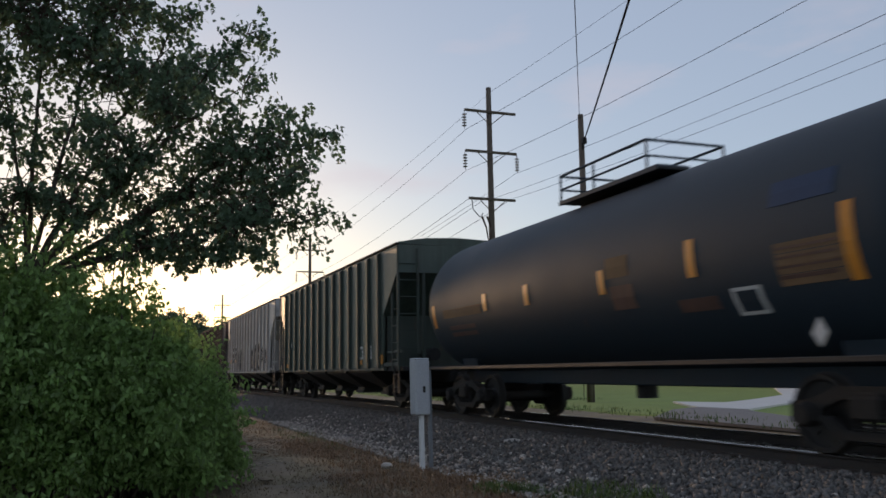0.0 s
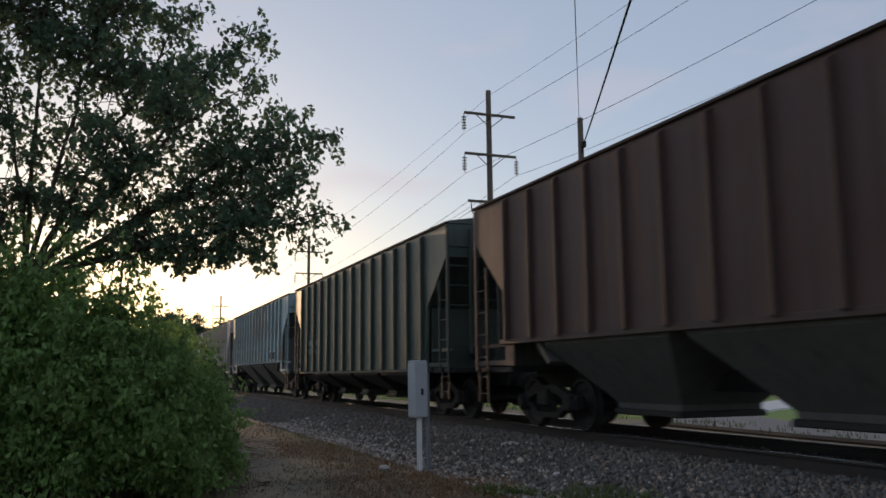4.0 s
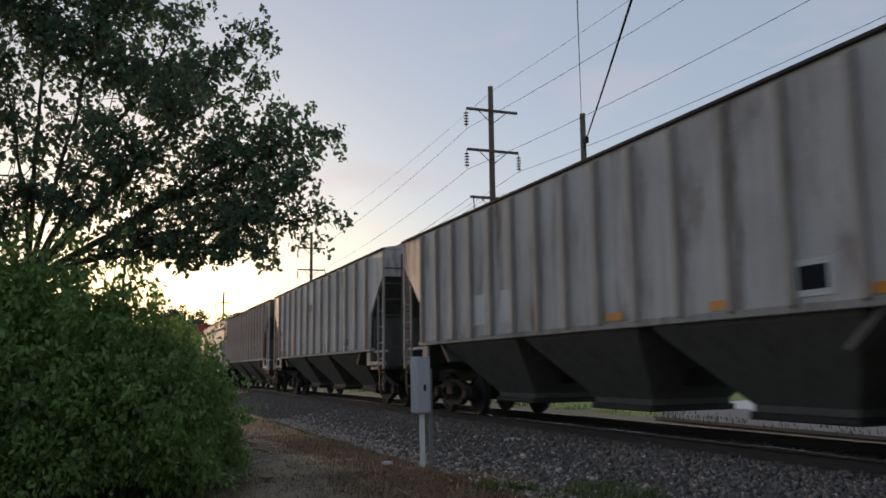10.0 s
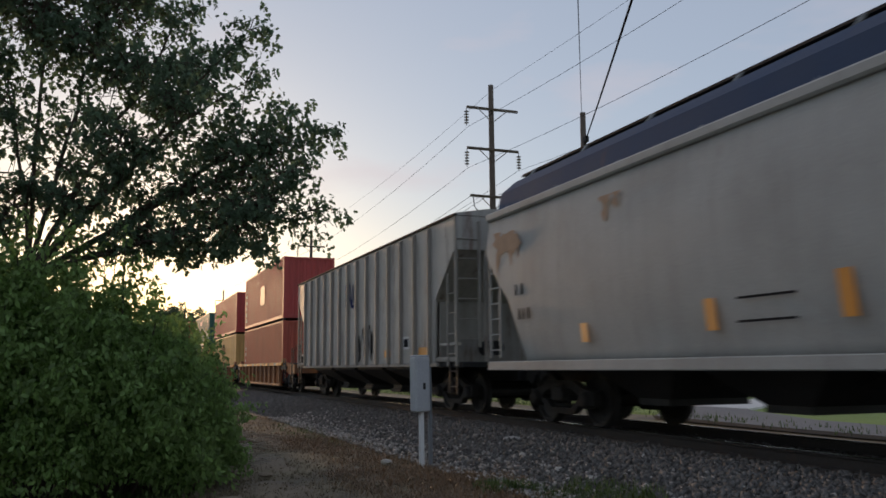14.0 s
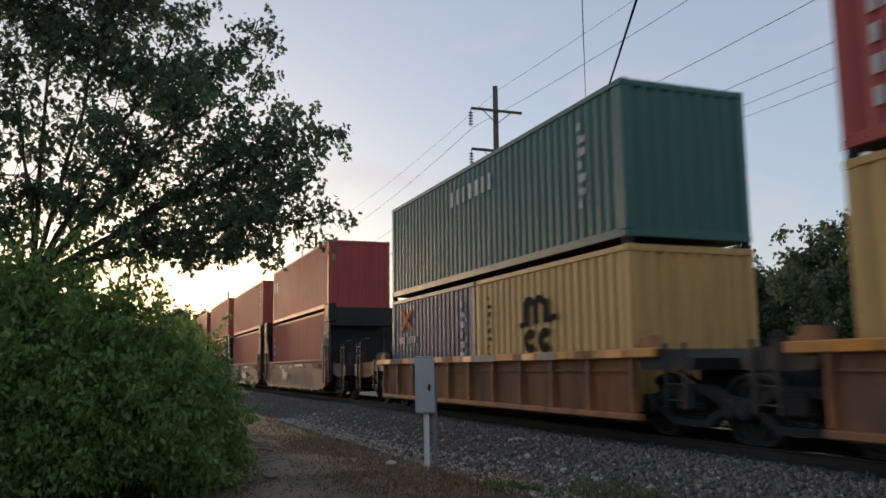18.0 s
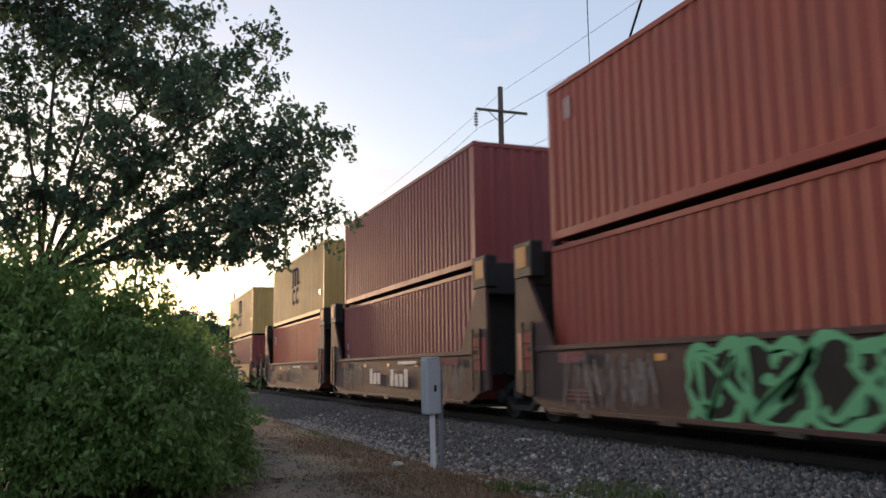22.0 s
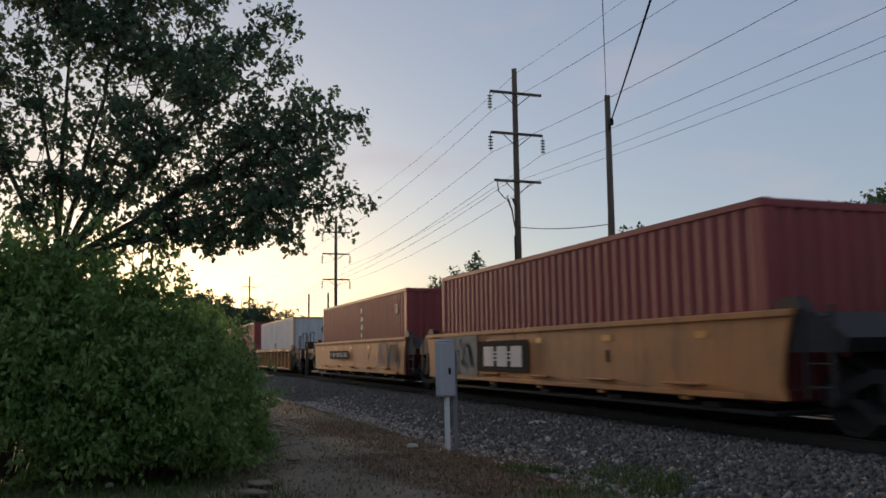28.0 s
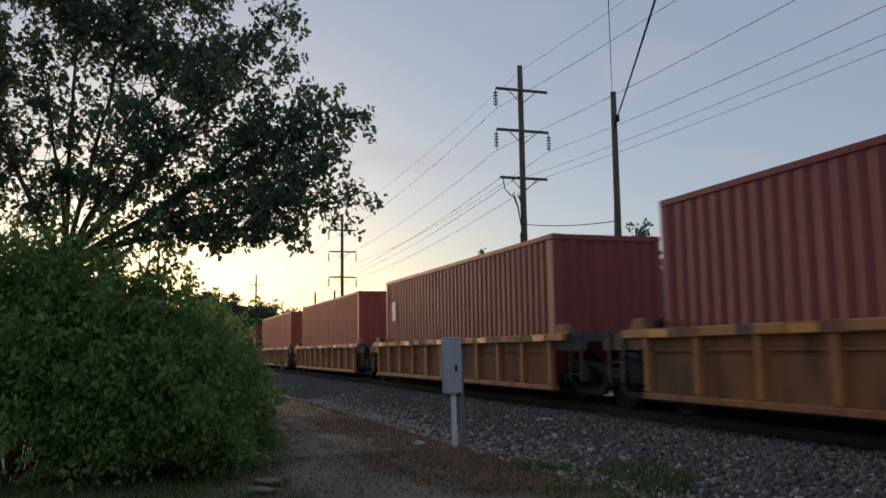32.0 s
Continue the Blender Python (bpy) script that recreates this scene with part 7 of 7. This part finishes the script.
# five maroon units with tall bulkheads
ML = "maroon-brown well car unit with tall bulkheads and spray paint"
mu = (-302.35, -318.05, -333.65, -349.5, -365.1)
for k, u in enumerate(mu):
    w = well_unit(u, "tall", ML, 15.7, ((7.3,) if k == 0 else ()) + (-7.85,) if k < 4 else (-7.3,), {0: (1,), 4: (-1,)}.get(k, ()))
    if k not in (1, 4):
        scrawl(w, -5.3, -2.6, 0.36, 1.3, -1.465, "chalk", 40 + k, 9, 0.028)
    if k != 1:
        x = -1.9 if k < 4 else -3.7
        blocks(w, x, x + 1.22, 0.62, 1.08, -1.462, "white" if k < 4 else "faded_tan", (True, False, False))
    if k in (1, 2, 3):
        blocks(w, 0.25, 1.95, 0.58, 1.05, -1.462, "white", (True, False, False, True))
    if k in (2, 3):
        scrawl(w, 3.0, 6.0, 0.36, 1.25, -1.465, "chalk", 70 + k, 10, 0.03)
    if k == 0:
        scrawl(w, -1.0, 3.8, 0.35, 1.15, -1.468, "chalk", 60, 11, 0.035)
        bubble(w, 6.35, 7.15, 1.3, 2.4, -1.475, "w_maroon", "white", 61, 2, 0.05)
        scrawl(w, 6.35, 7.2, 1.25, 2.5, -1.479, "chalk", 62, 4, 0.05)
    if k == 1:
        scrawl(w, -5.3, -4.2, 0.55, 1.3, -1.466, "decal_violet", 265, 3, 0.24)
        bubble(w, -4.45, -3.75, 0.3, 1.38, -1.466, "decal_black", "decal_orange", 263, 1, 0.06)
        bubble(w, -3.95, -2.55, 0.3, 1.38, -1.468, "decal_black", "chalk", 262, 2, 0.1)
        bubble(w, -2.6, -1.7, 0.35, 1.36, -1.468, "faded_tan", "decal_black", 266, 1, 0.1)
        bubble(w, -1.75, -1.0, 0.35, 1.35, -1.468, "decal_violet", "decal_black", 264, 1, 0.08)
        scrawl(w, -0.6, 1.0, 0.8, 1.38, -1.468, "chalk", 267, 4, 0.04)
    if k == 2:
        bubble(w, -1.75, 2.4, 0.3, 1.38, -1.468, "spray_dark", "decal_green", 266, 4, 0.12)
        scrawl(w, -1.9, 2.8, 0.32, 1.36, -1.476, "decal_green", 269, 4, 0.1)
        bubble(w, 2.2, 2.9, 0.4, 1.3, -1.467, "decal_blue", "decal_green", 267, 1, 0.08)
    if k == 4:
        blocks(w, -1.78, -0.3, 0.6, 1.1, -1.462, "faded_tan", (True, False, False, True))
        scrawl(w, -0.3, 1.05, 0.5, 1.3, -1.468, "chalk", 268, 5, 0.035)
        scrawl(w, 1.6, 3.2, 0.5, 1.3, -1.468, "chalk", 269, 5, 0.035)
    plate(w, 1.0, 2.6, 1.18, 1.26, -1.462, "white")
    for z in (0.5, 0.57, 0.64):
        plate(w, -5.2, -4.45, z, z + 0.035, -1.461, "faded_pink")
    plate(w, -5.5, -4.6, 1.12, 1.3, -1.461, "faded_pink")
    plate(w, 4.5, 5.6, 1.12, 1.3, -1.461, "faded_pink")
RED = "red corrugated shipping container stacked on another"
RLO = "brick red corrugated shipping container in a well car"
stack(-302.37, ("c_brick", HC, RLO, col), ("c_red", STD, RED, (("bars", -5.75, -4.1, 1.45, 2.1, "white"),)))
stack(-318.04, ("c_brick", HC, RLO, ()), ("c_brick", STD, "brick red corrugated shipping container stacked on another", (("column", 5.2, 5.4, 1.2, 2.3, "white"),)))
stack(-333.64, ("c_brick", HC, RLO, ()), ("c_brick", HC, RED, (("bars", -5.6, -5.2, 2.1, 2.6, "white"),)))
stack(-349.48, ("c_maroon", HC, "dark red corrugated shipping container in a well car", (("column", -5.65, -5.35, 0.7, 1.6, "white"),)), ("c_maroon", HC, "dark red corrugated shipping container stacked on another", ()))
stack(-365.08, ("c_orange", HC, "orange-red corrugated shipping container in a well car", (("bars", -5.5, -5.0, 2.0, 2.5, "white"),)),
      ("c_yellow", HC, "yellow shipping container with a dark emblem on top of a stack", (("waves", -0.75, 0.85, 0.72, 2.42, "decal_blue"), ("plate", 5.15, 5.5, 0.75, 0.95, "amber"))))

# five smooth yellow units
FL = "smooth-sided yellow well car unit with spray paint"
fu = (-385.15, -400.6, -416.35, -432.0, -447.35)
for k, u in enumerate(fu):
    w = well_unit(u, "flat", FL, 15.6, ((7.3,) if k == 0 else ()) + (-7.8,) if k < 4 else (-7.3,), {0: (1,), 4: (-1,)}.get(k, ()))
    if k in (0, 1, 2):
        plate(w, -5.4, 0.2 if k == 0 else -0.75 if k == 1 else -1.5, 0.44, 1.4, -1.4605, "spray_pale", "spray_paint")
        bubble(w, -5.35, 0.3 if k == 0 else -0.7 if k == 1 else -1.45, 0.45, 1.42, -1.466, "spray_pale", "decal_black", 270 + k, 5, 0.055)
        scrawl(w, 0.15 if k == 0 else -1.1, 0.75 if k == 0 else -0.5, 0.6, 1.25, -1.474, "spray_teal", 280 + k, 2, 0.1)
    if k == 3:
        plate(w, -5.6, -3.1, 0.44, 1.4, -1.4605, "spray_pale", "spray_paint")
        scrawl(w, -5.5, -3.2, 0.5, 1.35, -1.466, "chalk", 284, 5, 0.09)
    if k == 2:
        scrawl(w, -1.2, 3.5, 0.5, 1.35, -1.466, "faded_tan", 273, 9, 0.06)
    if k == 4:
        scrawl(w, 3.9, 6.2, 0.5, 1.4, -1.466, "chalk", 285, 5, 0.09)
    if k == 0:
        plate(w, 0.8, 3.65, 0.83, 1.15, -1.462, "spray_dark")
        bars(w, 0.95, 3.5, 0.89, 1.09, -1.468, "white", 17, 90)
    if k == 4:
        plate(w, -3.5, -0.3, 0.83, 1.13, -1.462, "spray_dark")
        bars(w, -3.35, -0.45, 0.88, 1.08, -1.468, "white", 19, 94)
    if k in (1, 3):
        plate(w, -3.0, -0.4, 0.62, 1.26, -1.463, "spray_dark")
        blocks(w, -2.75, -0.6, 0.72, 1.14, -1.469, "white", (True, True, True))
        for z in (0.84, 0.92, 1.0):
            plate(w, -2.3, -1.1, z, z + 0.035, -1.466, "white")
    bars(w, 2.5, 2.8, 0.81, 1.06, -1.463, "decal_black", 1, 99)
MAR = "maroon corrugated shipping container in a yellow well car"
stack(-385.15, ("c_maroon", HC, MAR, (("plate", -5.4, -4.2, 2.05, 2.68, "white"), ("plate", -5.3, -4.3, 2.38, 2.62, "c_yellow"), ("column", 5.5, 5.7, 0.9, 2.45, "white"))),
      ("c_yellow", HC, "yellow shipping container with a dark emblem on top of a stack", (("waves", -0.72, 0.9, 0.72, 2.47, "decal_blue"), ("plate", 5.3, 5.65, 0.82, 1.0, "amber"))))
stack(-400.55, ("c_red", HC, "bright red corrugated shipping container in a yellow well car", (("bars", -5.6, -5.2, 1.6, 2.4, "white"),)))
stack(-416.35, ("c_maroon", HC, MAR, (("column", -5.4, -5.2, 0.5, 2.3, "white"),)))
stack(-432.0, ("c_maroon", STD, MAR, ()))
stack(-447.33, ("c_maroon", STD, MAR, (("column", 0.6, 0.85, 1.3, 2.25, "white"), ("bars", 4.8, 5.2, 1.85, 2.2, "white"))))

# last ribbed yellow units
nu = (-467.2, -483.2, -499.1, -515.2, -531.2, -547.2)
for u in nu:
    well_unit(u, "ribbed", YL, 16.0, (-7.1, 7.1), (1,) if u > -470 else ())
container(-467.2, LOW, "c_white", "white shipping container with tan posts in a yellow well car", 12.192, STD, (("plate", -0.2, 0.4, 0.9, 1.3, "h_rusty"),), "c_tan")
stack(-483.2, ("c_maroon", HC, MAR, (("plate", 4.98, 5.14, 1.87, 2.0, "amber"), ("column", 5.3, 5.42, 1.3, 2.5, "white"))))
stack(-499.05, ("c_maroon", HC, MAR, (("plate", -5.4, -5.0, 1.6, 2.2, "white"),)))
stack(-515.1, ("c_brick", HC, MAR, ()))
stack(-531.1, ("c_brick", HC, "brick red corrugated shipping container in a yellow well car", ()))
stack(-547.1, ("c_maroon", STD, MAR, ()))


def motions():
    """The train rolls along the track; its wheels turn with it."""
    times = [i for i in range(33)]
    for ob, u, z in MOVERS:
        walk(ob, [(t, pose(u + run(t), YC, RZ + z)) for t in times])
    for s in (-1, 1):
        first = WHEELS[s][0]
        walk(first, [(k / FPS, Matrix.Translation((s * 0.89, 0, 0.457)) @ Matrix.Rotation((run(k / FPS) / 0.457) % (2 * math.pi), 4, "Y")) for k in range(32 * FPS + 1)])
        for w in WHEELS[s][1:]:
            w.rotation_mode = "QUATERNION"
            data = w.animation_data_create()
            data.action = first.animation_data.action
            data.action_slot = first.animation_data.action_slot


motions()
